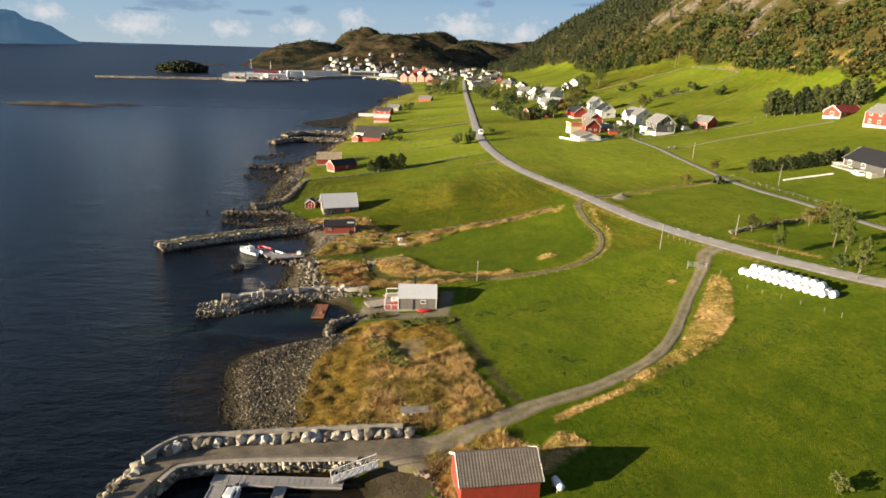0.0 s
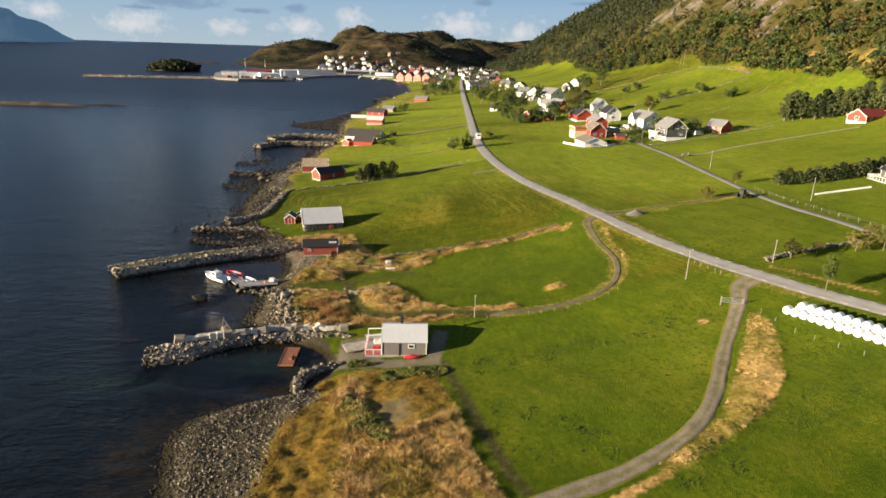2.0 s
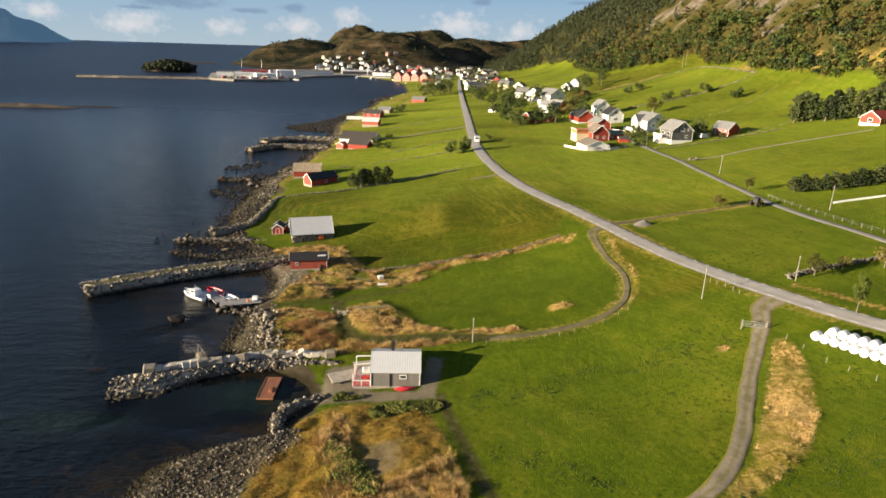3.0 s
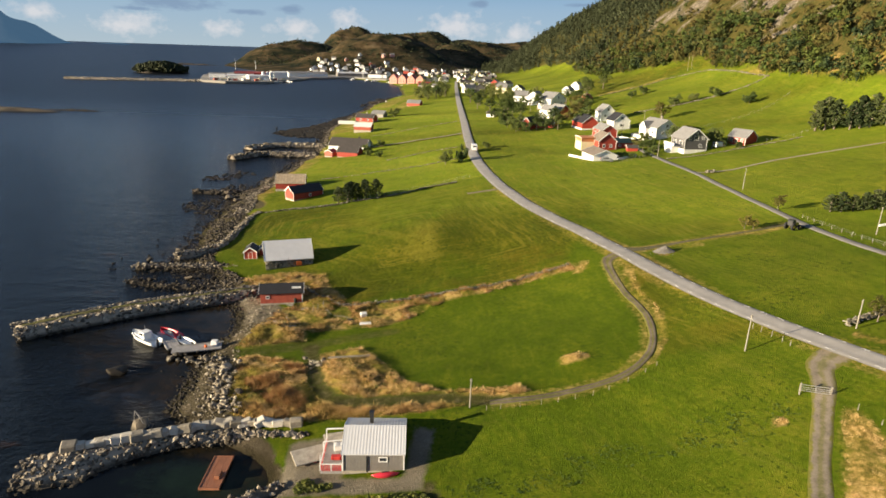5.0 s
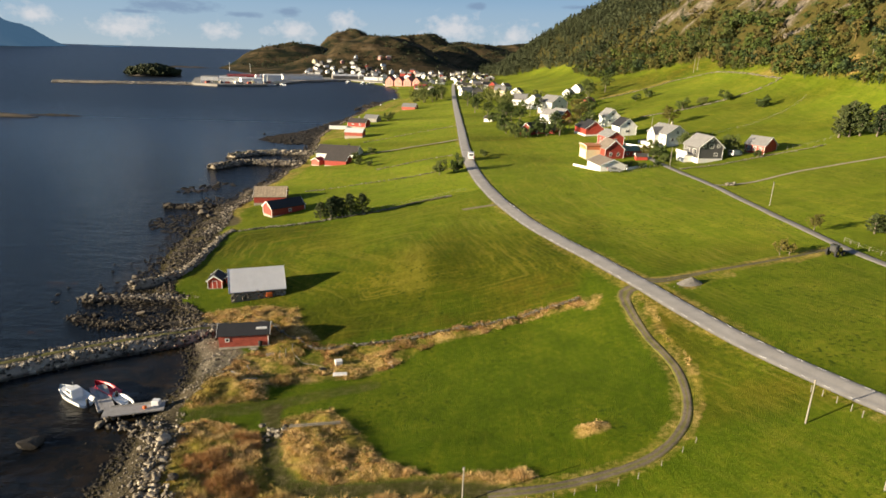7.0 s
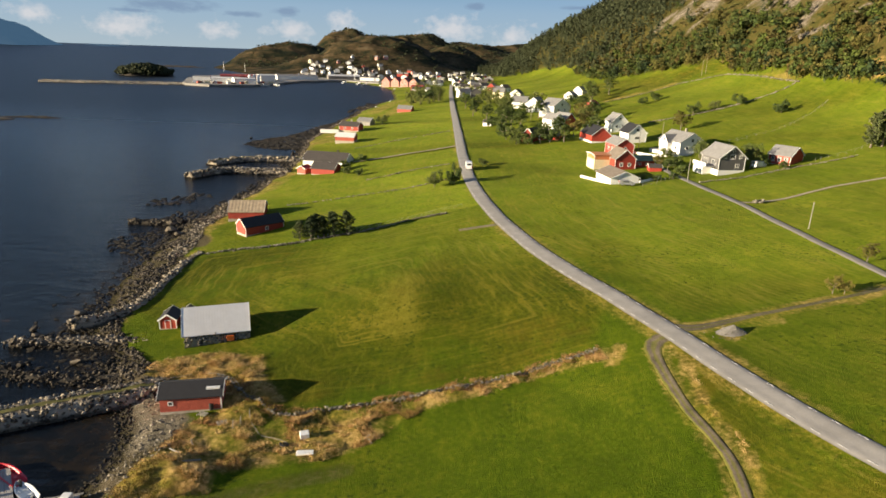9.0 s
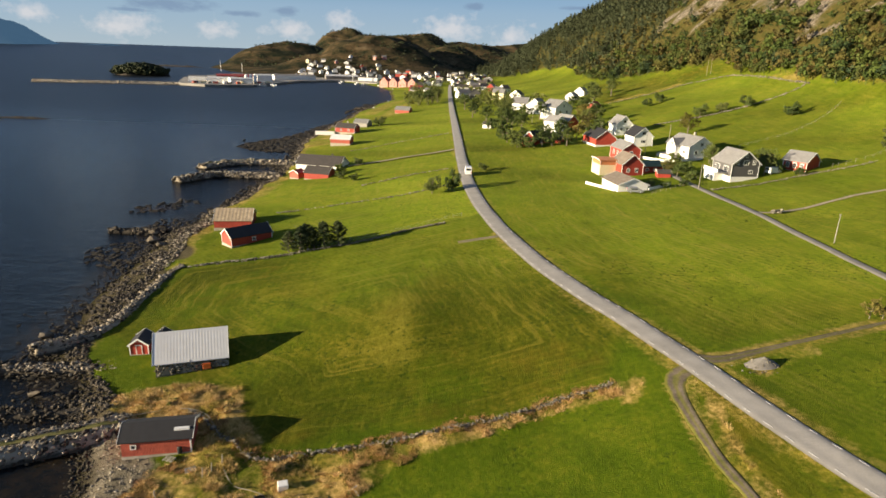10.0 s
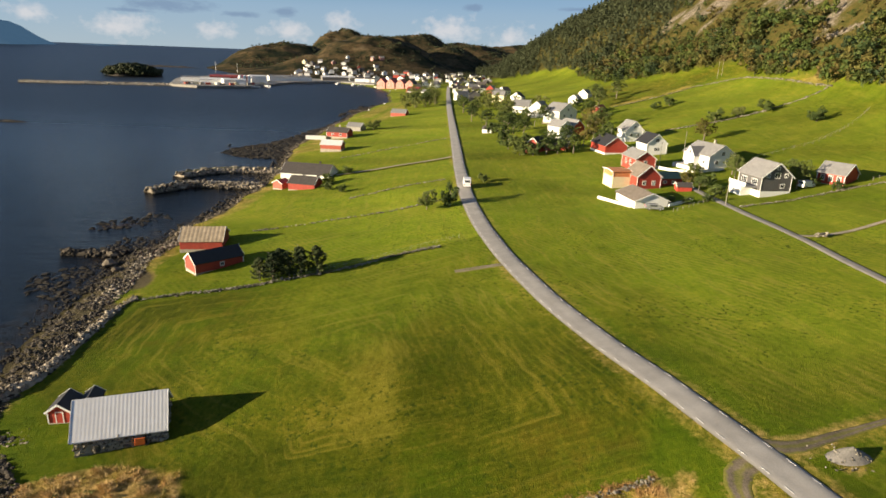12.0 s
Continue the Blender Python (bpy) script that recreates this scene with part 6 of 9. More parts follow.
# wharf: filled deck, concrete parapet, boulders and pontoon
def wharf():
    th = thing("wharf", Matrix.Identity(4), "old stone wharf with gravel deck and concrete parapet", "wharf", kind="structure")
    outer = spline([(5.5, 67.4), (1.5, 67.2), (-3.6, 66.6), (-10.3, 65.8), (-18.3, 64.7), (-27, 63.2), (-29.2, 62.2), (-31, 59), (-32.6, 52), (-35, 44)], 0.8)
    inner = spline([(3.5, 61.5), (0.5, 59.6), (-3, 60.2), (-5.6, 61.0), (-12.1, 60.7), (-22.2, 59.9), (-26.6, 58.9), (-27.6, 57.8), (-29.3, 52), (-31.5, 44)], 0.8)
    n = 90
    rs = lambda q: np.stack([np.interp(np.linspace(0, 1, n), np.linspace(0, 1, len(q)), q[:, k]) for k in (0, 1)], 1)
    a, b = rs(outer), rs(inner)
    u = np.array([-0.02, 0.0, 0.25, 0.5, 0.75, 1.0, 1.02])
    X = a[:, :1] * (1 - u) + b[:, :1] * u
    Y = a[:, 1:] * (1 - u) + b[:, 1:] * u
    Z = 1.62 + 0.07 * wob(X, Y, 1.5, 3.0)
    blend = step(0, 12, np.arange(n))[:, None]
    Z = Z * blend + (land(X, Y) + 0.05) * (1 - blend)
    Z[:, [0, -1]] = -2.5
    deck = sheet("deck", X, Y, Z, WHARF_DIRT, [("across", np.repeat(np.abs(u * 1.6 - 0.8)[None] * 0.9, n, 0))])
    deck.parent = th
    s = sides(a)
    bm = bmesh.new()
    keep = [i for i in range(n) if 13 < i < 66]
    rings = []
    for i in keep:
        o, q = Vector((*a[i], 0)), Vector((*s[i], 0))
        rings.append([bm.verts.new(o + q * d + Vector((0, 0, z))) for d, z in ((-0.02, 1.2), (-0.02, 2.75), (-0.32, 2.75), (-0.36, 0.2))])
    for r0, r1 in zip(rings, rings[1:]):
        for k in range(4):
            bm.faces.new((r0[k], r0[(k + 1) % 4], r1[(k + 1) % 4], r1[k]))
    bm.faces.new(rings[0])
    bm.faces.new(rings[-1][::-1])
    wall = part("parapet", bm, CONCRETE, th)
    for i in keep[3::4]:
        o, q = Vector((*a[i], 0)), Vector((*s[i], 0))
        part("post", beam(bmesh.new(), o + q * -0.1 + Vector((0, 0, 2.7)), o + q * -0.1 + Vector((0, 0, 3.15)), 0.12), DARK_TIMBER, wall)
    t = sides(b)
    bm = bmesh.new()
    for i in range(24, 66):
        beam(bm, (*(b[i] - t[i] * 0.05), 1.66), (*(b[i + 1] - t[i + 1] * 0.05), 1.66), 0.5, 0.22)
    part("kerb", bm, CONCRETE, th)
    k = np.arange(13, 62, 2)
    blocks = np.column_stack([a[k] + sides(a)[k] * 0.75, np.full(len(k), 1.75)])
    face = []
    for z in (1.25, 0.75, 0.2):
        for i in range(22, 80):
            face.append((*(b[i] - t[i] * (0.0 + 0.1 * (1.3 - z)) + rng.normal(0, 0.05, 2)), z))
    out = []
    for i in range(52, 88):
        for d, z in ((0.3, 1.6), (0.9, 1.1), (1.6, 0.6), (2.2, 0.1)):
            out.append((*(a[i] + s[i] * -d + rng.normal(0, 0.2, 2)), z))
    lay_row(th, blocks[:, :2], 1.95, 1.55, ROUND_MESHES)
    LATE.append((th, "facing_stone", np.array(face), np.full(len(face), 0.72) * np.exp(rng.normal(0, 0.2, len(face))), PALE_MESHES))
    LATE.append((th, "boulder", np.array(out), np.full(len(out), 0.95) * np.exp(rng.normal(0, 0.25, len(out))), PALE_MESHES))


wharf()
ex = spline([(-0.6, 59.4), (1.2, 58.4), (2.0, 56), (1.6, 53), (1.2, 49)], 0.5)
ex = ex + rng.normal(0, 0.35, ex.shape)
LATE.append((thing("edge_stones", Matrix.Identity(4), "broken stones along the end of the wharf", "stones", kind="structure"), "stone", np.column_stack([ex, land(ex[:, 0], ex[:, 1]) + 0.15]), np.abs(rng.normal(0.6, 0.18, len(ex))), SHORE_MESHES))


def float_deck(name, label, x0, y0, x1, y1, z=0.55, mat=DECK, turn=0.0, at=(0, 0)):
    """A floating deck with planks, rim and floats."""
    th = thing(name, Matrix.Translation((*at, 0)) @ Matrix.Rotation(turn, 4, "Z"), label, "pontoon")
    n = max(3, int(abs(x1 - x0) / 0.6))
    for i in range(n):
        a, b = x0 + (x1 - x0) * i / n, x0 + (x1 - x0) * (i + 1) / n
        part("plank", boxed(a + 0.015, y0 + 0.12, z - 0.06, b - 0.015, y1 - 0.12, z + 0.01 * (i % 3)), mat, th)
    for y in (y0, y1 - 0.12):
        part("rim", boxed(x0, y, z - 0.22, x1, y + 0.12, z + 0.05), mat, th)
    for x in (x0, x1 - 0.12):
        part("end_rim", boxed(x, y0 + 0.12, z - 0.22, x + 0.12, y1 - 0.12, z + 0.05), mat, th)
    part("float", boxed(x0 + 0.2, y0 + 0.2, -0.3, x1 - 0.2, y1 - 0.2, z - 0.23), RUBBER, th)
    return th


float_deck("pontoon", "grey floating pontoon inside the wharf", -23.2, 57.4, -8.6, 59.0)
float_deck("pontoon", "grey pontoon finger at the wharf", -23.0, 49.5, -21.3, 57.3)
float_deck("pontoon", "darker pontoon finger at the wharf", -16.0, 49.5, -14.7, 57.3, 0.5, SILVER_WOOD)
float_deck("bathing_raft", "reddish-brown wooden raft moored in the inlet", -1.15, -2.9, 1.15, 2.9, 0.4, RUST_DECK, 0.03, (-20.5, 106.0))
part("bench", boxed(-0.25, -0.6, 0.0, 0.25, 0.6, 0.45, bevel=0.03), RUST_DECK, thing("raft_bench", Matrix.Translation((-20.0, 105.2, 0.41)), "small wooden bench on the raft", "bench"))

gang = thing("gangway", Matrix.Identity(4), "pale metal gangway with truss rails down to the pontoon", "gangway")
ga, gb = Vector((-9.9, 58.3, 0.75)), Vector((-4.9, 60.0, 1.85))
gd = (gb - ga).normalized()
gn = Vector((-gd.y, gd.x, 0)).normalized()
part("walkway", beam(bmesh.new(), ga, gb, 1.1, 0.1), STEEL, gang)
for sgn in (-1, 1):
    o = gn * 0.55 * sgn
    rail = part("handrail", beam(bmesh.new(), ga + o + Vector((0, 0, 0.95)), gb + o + Vector((0, 0, 0.95)), 0.09), TRIM, gang)
    for i in range(7):
        a, b = ga.lerp(gb, i / 6) + o, ga.lerp(gb, min(1, (i + 1) / 6)) + o
        part("post", beam(bmesh.new(), a, a + Vector((0, 0, 0.95)), 0.07), TRIM, rail)
        if i < 6:
            part("brace", beam(bmesh.new(), a, b + Vector((0, 0, 0.95)), 0.06), TRIM, rail)

# harbour jetty: stone root with planking and a float
root = thing("jetty", Matrix.Identity(4), "pale plank jetty on a stone root", "jetty")
part("deck", beam(bmesh.new(), (-30.2, 136.9, 0.72), (-37.4, 134.9, 0.66), 2.3, 0.16), DECK, root)
part("edge_beam", beam(bmesh.new(), (-30.2, 138.05, 0.84), (-37.0, 136.2, 0.78), 0.18, 0.14), SILVER_WOOD, root)
float_deck("pontoon", "grey pontoon with boats moored alongside", -1.05, -3.6, 1.05, 3.6, 0.55, DECK, 0.62, (-39.6, 138.9))
part("crate", boxed(-0.5, -0.45, 0, 0.5, 0.45, 0.75, bevel=0.05), TRIM, thing("fish_crate", Matrix.Translation((-31.3, 136.9, 0.8)), "white plastic crate on the jetty", "crate"))
part("buoy", tube(bmesh.new(), [(0, 0, 0), (0, 0, 0.1), (0, 0, 0.3), (0, 0, 0.45)], [0.12, 0.26, 0.26, 0.1], 10), ORANGE_PAINT, thing("mooring_buoy", Matrix.Translation((-32.4, 135.9, 0.8)), "orange mooring buoy lying on the jetty", "buoy"))


# ---------------------------------------------------------------- boats
def hull(L, B, H, n=9):
    """An open hull pointing along +x, hollow, with a gunwale."""
    bm = bmesh.new()
    rings = []
    for i in range(n):
        t = i / (n - 1)
        w = B / 2 * (1 - max(0, (t - 0.45) / 0.55) ** 2.2) * (0.86 + 0.14 * min(1, t * 3))
        sheer = H * (1 + 0.25 * t * t)
        keel = -0.22 * H * (1 - 0.6 * t ** 3) if t < 0.98 else 0.35 * H
        x = -L / 2 + L * t
        prof = [(-w, sheer), (-w * 0.92, H * 0.45), (-w * 0.62, 0.08 * H), (0, keel), (w * 0.62, 0.08 * H), (w * 0.92, H * 0.45), (w, sheer), (w * 0.84, sheer - 0.02), (w * 0.6, H * 0.38), (0, H * 0.3), (-w * 0.6, H * 0.38), (-w * 0.84, sheer - 0.02)]
        rings.append([bm.verts.new((x, y, z)) for y, z in prof])
    for a, b in zip(rings, rings[1:]):
        for k in range(12):
            bm.faces.new((a[k], a[(k + 1) % 12], b[(k + 1) % 12], b[k]))
    bm.faces.new(rings[0])
    bmesh.ops.remove_doubles(bm, verts=bm.verts[:], dist=0.004)
    return bm


def boat(label, x, y, yaw, L, B, H, mat, cabin_at=None, motor=True, stripe=None):
    th = thing("motor_boat", Matrix.Translation((x, y, 0.02)) @ Matrix.Rotation(yaw, 4, "Z"), label, "boat")
    part("hull", hull(L, B, H), mat, th, smooth=False)
    if cabin_at is not None:
        c = part("wheelhouse", boxed(cabin_at - 0.8, -B * 0.3, H * 0.5, cabin_at + 0.7, B * 0.3, H + 0.95, bevel=0.12), GELCOAT, th)
        part("windscreen", boxed(cabin_at + 0.66, -B * 0.25, H + 0.35, cabin_at + 0.73, B * 0.25, H + 0.82), GLASS, c)
        for s in (-1, 1):
            part("side_window", boxed(cabin_at - 0.5, s * B * 0.3 - 0.02, H + 0.4, cabin_at + 0.4, s * B * 0.3 + 0.02, H + 0.8), GLASS, c)
        part("foredeck", boxed(cabin_at + 0.7, -B * 0.28, H * 0.7, L * 0.38, B * 0.28, H + 0.12, bevel=0.1), GELCOAT, th)
        part("mast", tube(bmesh.new(), [(cabin_at, 0, H + 0.9), (cabin_at, 0, H + 2.0)], [0.03, 0.02], 6), STEEL, th)
    for t in (-0.2, 0.1):
        part("thwart", boxed(L * t - 0.12, -B * 0.4, H * 0.62, L * t + 0.12, B * 0.4, H * 0.7), mat if cabin_at is None else GELCOAT, th)
    if motor:
        part("outboard", boxed(-L / 2 - 0.35, -0.16, -0.1, -L / 2 + 0.02, 0.16, H + 0.35, bevel=0.06), BLACK_STEEL, th)
    if stripe:
        part("rubbing_strake", beam(bmesh.new(), (-L / 2, -B * 0.44, H * 0.8), (L * 0.1, -B * 0.5, H * 0.86), 0.05, 0.1), stripe, th)
    return th


boat("white cabin motor boat moored at the pontoon", -43.6, 139.2, 2.55, 6.8, 2.6, 0.9, GELCOAT, -0.3)
boat("red open boat moored at the pontoon", -40.4, 141.4, 2.55, 5.4, 1.9, 0.65, RED_PLASTIC)
boat("small white open boat at the pontoon", -36.9, 138.7, 2.5, 4.2, 1.7, 0.55, GELCOAT)
boat("small boat with dark canopy at the wharf", -20.2, 55.4, 1.5, 4.4, 1.7, 0.6, CAR_GREY, -0.2)
kayak = thing("kayak", Matrix.Translation((-1.0, 104.4, 1.42)) @ Matrix.Rotation(0.18, 4, "Z") @ Matrix.Rotation(-0.5, 4, "X"), "red kayak lying on gravel beside the cabin wall", "kayak")
kb = bmesh.new()
tube(kb, [(-1.6 + 3.2 * i / 10, 0, 0.25 + 0.10 * (abs(i - 5) / 5) ** 2) for i in range(11)], [0.03, 0.17, 0.26, 0.32, 0.36, 0.37, 0.36, 0.32, 0.26, 0.17, 0.03], 10)
part("hull", kb, RED_PLASTIC, kayak, smooth=True)
part("cockpit", boxed(-0.45, -0.22, 0.5, 0.4, 0.22, 0.64, bevel=0.08), BLACK_STEEL, kayak)

# lone boulders in the water
for x, y, s, lab in ((-42.8, 128.6, 2.7, "lone weathered boulder in the shallow bay"), (-33.3, 114.9, 2.6, "boulder with an old iron frame on it"), (-58.5, 176.5, 1.8, "dark boulder off the rocks"), (-56.5, 186, 2.2, "rounded boulder off the rocks"), (-60.5, 179, 1.5, "dark boulder awash offshore"),
                     (-55, 166.8, 1.3, "pale boulder on the spit"), (-47.5, 168.0, 1.5, "pale boulder on the spit"), (-62, 240, 3.2, "large pale boulder on the shore"), (-58.5, 236, 3.0, "large pale boulder on the shore"), (-72, 283, 1.6, "dark rock awash offshore"), (-92, 420, 2.0, "lone dark rock in the sea")):
    o = new("boulder", SHORE_MESHES[int(rng.integers(7))])
    o.matrix_basis = Matrix.LocRotScale(Vector((x, y, max(0.1, height(x, y)) + s * 0.1)), Euler((0.1, 0.15, rng.uniform(0, 6))), Vector((s, s * 0.8, s * 0.55)))
    tagged(o, lab, "boulder")
frame_th = thing("iron_frame", Matrix.Translation((-33.4, 114.8, 1.0)), "rusty iron tripod on a boulder", "iron frame")
for dx, dy in ((-0.6, 0), (0.7, -0.2), (0.2, 0.6)):
    part("leg", beam(bmesh.new(), (dx, dy, -0.2), (-0.3, 0, 1.5), 0.06), SILVER_WOOD, frame_th)


# pebbles and rocks strewn along the shore
def strew(name, label, n, y0, y1, lo, hi, smin, smax, material, shapes, seed, sink=0.1, power=2.0, clump=-9.0):
    r = np.random.default_rng(seed)
    y = r.uniform(y0, y1, n)
    xs = curve(y, SHORE_Y, SHORE_X)
    x = xs + r.uniform(lo, hi, n)
    gap, xs = shore_gap(x, y)
    x = x + np.where((gap < lo) | (gap > hi), r.uniform(lo, hi, n) - gap, 0)
    s = smin + (smax - smin) * r.uniform(0, 1, n) ** power
    k = (wob(x, y, 1.7, seed) + 0.5 * wob(x, y, 0.8, 2.0) > clump) & (shore_gap(x, y)[0] < beach_width(y) + 0.6)
    x, y, s, n = x[k], y[k], s[k], int(k.sum())
    z = np.maximum(land(x, y), -0.25) + s * sink
    return tagged(heap(name, shapes, np.stack([x, y, z], 1), np.stack([s, s * r.uniform(0.7, 1.1, n), s * r.uniform(0.5, 0.9, n)], 1), material, r), label, "stones", kind="stuff")


strew("beach_pebbles", "grey pebbles of a stony beach", 10500, 67, 95, 0.5, 13.5, 0.07, 0.44, BEACH_STONE, ROCKS, 1, power=7.0)
strew("wet_pebbles", "dark wet pebbles at the waterline", 4200, 67, 96, -3.5, 7.5, 0.08, 0.42, WEED_STONE, ROCKS, 2, power=4)
strew("bay_stones", "stones round the little bay", 3000, 112, 158, -0.5, 7.5, 0.08, 0.42, RIPRAP, ROCKS, 3, power=4)
strew("bay_weed_stones", "dark weedy stones in the shallows", 2200, 112, 158, -5.0, 1.5, 0.2, 0.7, WEED_STONE, ROCKS, 4, power=3)
strew("shore_rocks", "grey rocks and boulders of the open shore", 4200, 157, 262, 1.0, 8.6, 0.14, 0.7, SHORE_STONE, ROCKS, 5, power=4, clump=-0.5)
strew("storm_stones", "pale storm-thrown stones above the tide", 1000, 216, 262, 4.0, 8.5, 0.15, 0.9, RIPRAP, ROCKS, 55, power=4)
strew("tide_rocks", "dark weedy rocks between the tides", 9000, 157, 265, -5.0, 7.5, 0.14, 1.0, WEED_STONE, ROCKS, 6, power=4.5, clump=-0.35)
strew("far_rocks", "grey rocks along the farther shore", 2600, 262, 620, -1.0, 3.5, 0.3, 1.4, SHORE_STONE, ROCKS, 8, power=2.5)
strew("far_tide_rocks", "dark tidal rocks along the farther shore", 3000, 262, 640, -3.5, 2.0, 0.35, 1.6, WEED_STONE, ROCKS, 9, power=2.5)


def flat_of_rocks(name, label, outline, n, smin, smax, seed):
    r = np.random.default_rng(seed)
    o = np.array(outline)
    p = r.uniform(o.min(0), o.max(0), (n * 3, 2))
    p = p[inside(p[:, 0], p[:, 1], outline, 0.5) > 0.5][:n]
    s = smin + (smax - smin) * r.uniform(0, 1, len(p)) ** 2
    return tagged(heap(name, ROCKS, np.column_stack([p, np.full(len(p), -0.02)]), np.stack([s * 1.4, s, s * 0.42], 1), WEED_STONE, r), label, "rocks", kind="stuff")


flat_of_rocks("rock_flat", "dark reef of broken rock beside the boathouses", [(-90, 398), (-72, 384), (-60, 386), (-55, 440), (-58, 500), (-64, 500), (-72, 445), (-88, 408)], 1500, 0.8, 3.0, 21)
flat_of_rocks("rock_flat", "low rocks awash off the shore", [(-80, 266), (-70, 270), (-64, 282), (-70, 286), (-82, 274)], 90, 0.5, 1.8, 22)
flat_of_rocks("rock_flat", "dark tidal rocks below the boathouses", [(-70, 222), (-57, 218), (-56, 240), (-58, 262), (-68, 262), (-70, 252), (-64, 244), (-74, 232)], 620, 0.25, 1.5, 23)
flat_of_rocks("rock_flat", "scattered rocks off the barn shore", [(-68, 172), (-58, 170), (-50, 184), (-58, 200), (-66, 196)], 55, 0.2, 1.0, 24)
flat_of_rocks("rock_flat", "weedy foreshore of broken rock below the barn", [(-54, 160), (-44, 164), (-45, 176), (-48, 188), (-53, 204), (-59, 204), (-57, 186), (-58, 170)], 420, 0.15, 1.1, 26)
flat_of_rocks("rock_flat", "rocky point before the village", [(-64, 582), (-48, 576), (-38, 600), (-38, 676), (-56, 672), (-60, 630)], 260, 1.2, 4.2, 27)
bank("village_jetty", "low stone jetty before the village", [(-58, 618), (-46, 620), (-34, 622)], [1.6, 1.6, 1.8], 1.4, 1.0, 30, 120, path=CONCRETE)
flat_of_rocks("rock_flat", "rocks off the village shore", [(-56, 600), (-40, 596), (-24, 720), (-30, 760), (-50, 680)], 260, 1.2, 4.0, 25)


# ---------------------------------------------------------------- fields and roadside
def on(x, y, up=0.0, yaw=0.0):
    return Matrix.Translation((x, y, height(x, y) + up)) @ Matrix.Rotation(yaw, 4, "Z")


# wrapped silage bales, two rows with a third on top
bm = bmesh.new()
tube(bm, [(0, -0.62, 0.62), (0, -0.56, 0.62), (0, 0, 0.62), (0, 0.56, 0.62), (0, 0.62, 0.62)], [0.42, 0.62, 0.66, 0.62, 0.42], 14)
bale_mesh = part("silage_bale", bm, WRAP, None, smooth=False)
first = tagged(bale_mesh, "round hay bale wrapped in white plastic", "bale", group="stack of wrapped bales")
bd = np.array([8.0, -11.4]) / np.hypot(8.0, 11.4)
bn = np.array([-bd[1], bd[0]])
yaw = math.atan2(bd[1], bd[0])
r = random.Random(5)
spots = [(k * 1.27, j * 1.24, 0) for k in range(11) for j in range(2)] + [(0.64 + k * 1.27, 0.62, 1) for k in range(10)] + [(-1.2, 0.1, 0), (14.0, 0.9, 0)]
for i, (u, v, lvl) in enumerate(spots):
    x, y = np.array([57.6, 106.4]) + bd * u + bn * (v + r.uniform(-0.08, 0.08))
    m = Matrix.Translation((x, y, height(x, y) - 0.05 + lvl * 1.02)) @ Matrix.Rotation(yaw + r.uniform(-0.08, 0.08), 4, "Z")
    if i:
        copy_thing(first, m)
    else:
        first.matrix_basis = m


def pole(x, y, h, label="grey wooden power pole in the meadow", lamp=False):
    p = thing("utility_pole", on(x, y, -0.2), label, "pole", group="power poles")
    part("shaft", tube(bmesh.new(), [(0, 0, 0), (0, 0, h * 0.5), (0.02, 0, h + 0.2)], [0.10, 0.085, 0.065], 8), TIMBER, p)
    for s in (-0.08, 0.08):
        part("insulator", tube(bmesh.new(), [(s, 0, h - 0.15), (s, 0, h + 0.1)], [0.05, 0.04], 6), CONCRETE, p)
    return p


for x, y, h in ((46.8, 122.6, 5.4), (8.9, 115.9, 4.2), (62.9, 124.7, 4.4), (90.3, 162.3, 5.6), (82.8, 202.7, 5.6), (77.4, 252.6, 6.5), (94.6, 323.5, 7.0), (80.2, 306.0, 6.8), (74.0, 342.0, 7.0), (58.0, 420.0, 7.5)):
    pole(x, y, h)
for x, y in ((175.5, 690), (180.8, 608), (189.5, 530), (150.5, 650), (183.3, 327), (168, 470)):
    for dx in (-1.1, 1.1):
        pole(x + dx, y, 9.0, "weathered power pole on the wooded slope")


def fence(label, pts, gap, h=1.05, wire=True, thick=0.065):
    """Posts at even steps with two wires."""
    f = thing("fence", Matrix.Identity(4), label, "fence", group="field fences")
    p = spline(pts, gap)
    tops = []
    for i, (x, y) in enumerate(p):
        z = height(x, y)
        lean = 0.05 * math.sin(i * 2.3)
        part("post", beam(bmesh.new(), (x, y, z - 0.3), (x + lean, y, z + h), thick), TIMBER, f)
        tops.append((x, y, z))
    if wire:
        for k in (0.5, 0.92):
            part("wire", tube(bmesh.new(), [(x, y, z + h * k) for x, y, z in tops], [0.010] * len(tops), 4), STEEL, f)
    return f


fence("thin wire fence along the track", [(53.4, 108.5), (55.4, 102), (58.7, 97), (64, 89)], 3.6, 0.8, False, 0.06)
fence("low post fence beside the curved track", [(34.5, 121.5), (27, 117.2), (18, 115.4), (11, 115.0)], 3.0, 0.75, False, 0.05)
fence("pale wooden fence along the hill lane", [(83.5, 176), (86, 160), (89, 146), (93, 132)], 2.6, 0.9)
fence("wire fence across the upper meadow", [(118, 262), (135, 268), (150, 282)], 3.5, 1.1)
fence("wire fence on the hillside meadow", [(108, 300), (128, 306), (146, 318), (160, 330)], 3.5, 1.1)
fence("white garden fence beside the garage", [(64, 249.5), (69, 253), (75, 257.5)], 2.2, 0.9)
fence("fence posts along the field wall", [(-18, 222.5), (-6, 227), (6, 232), (14, 236)], 3.0, 1.0)
fence("wooden fence posts beside the road", [(50, 127.5), (51.5, 125), (52.6, 122.2)], 2.2, 0.9, False)

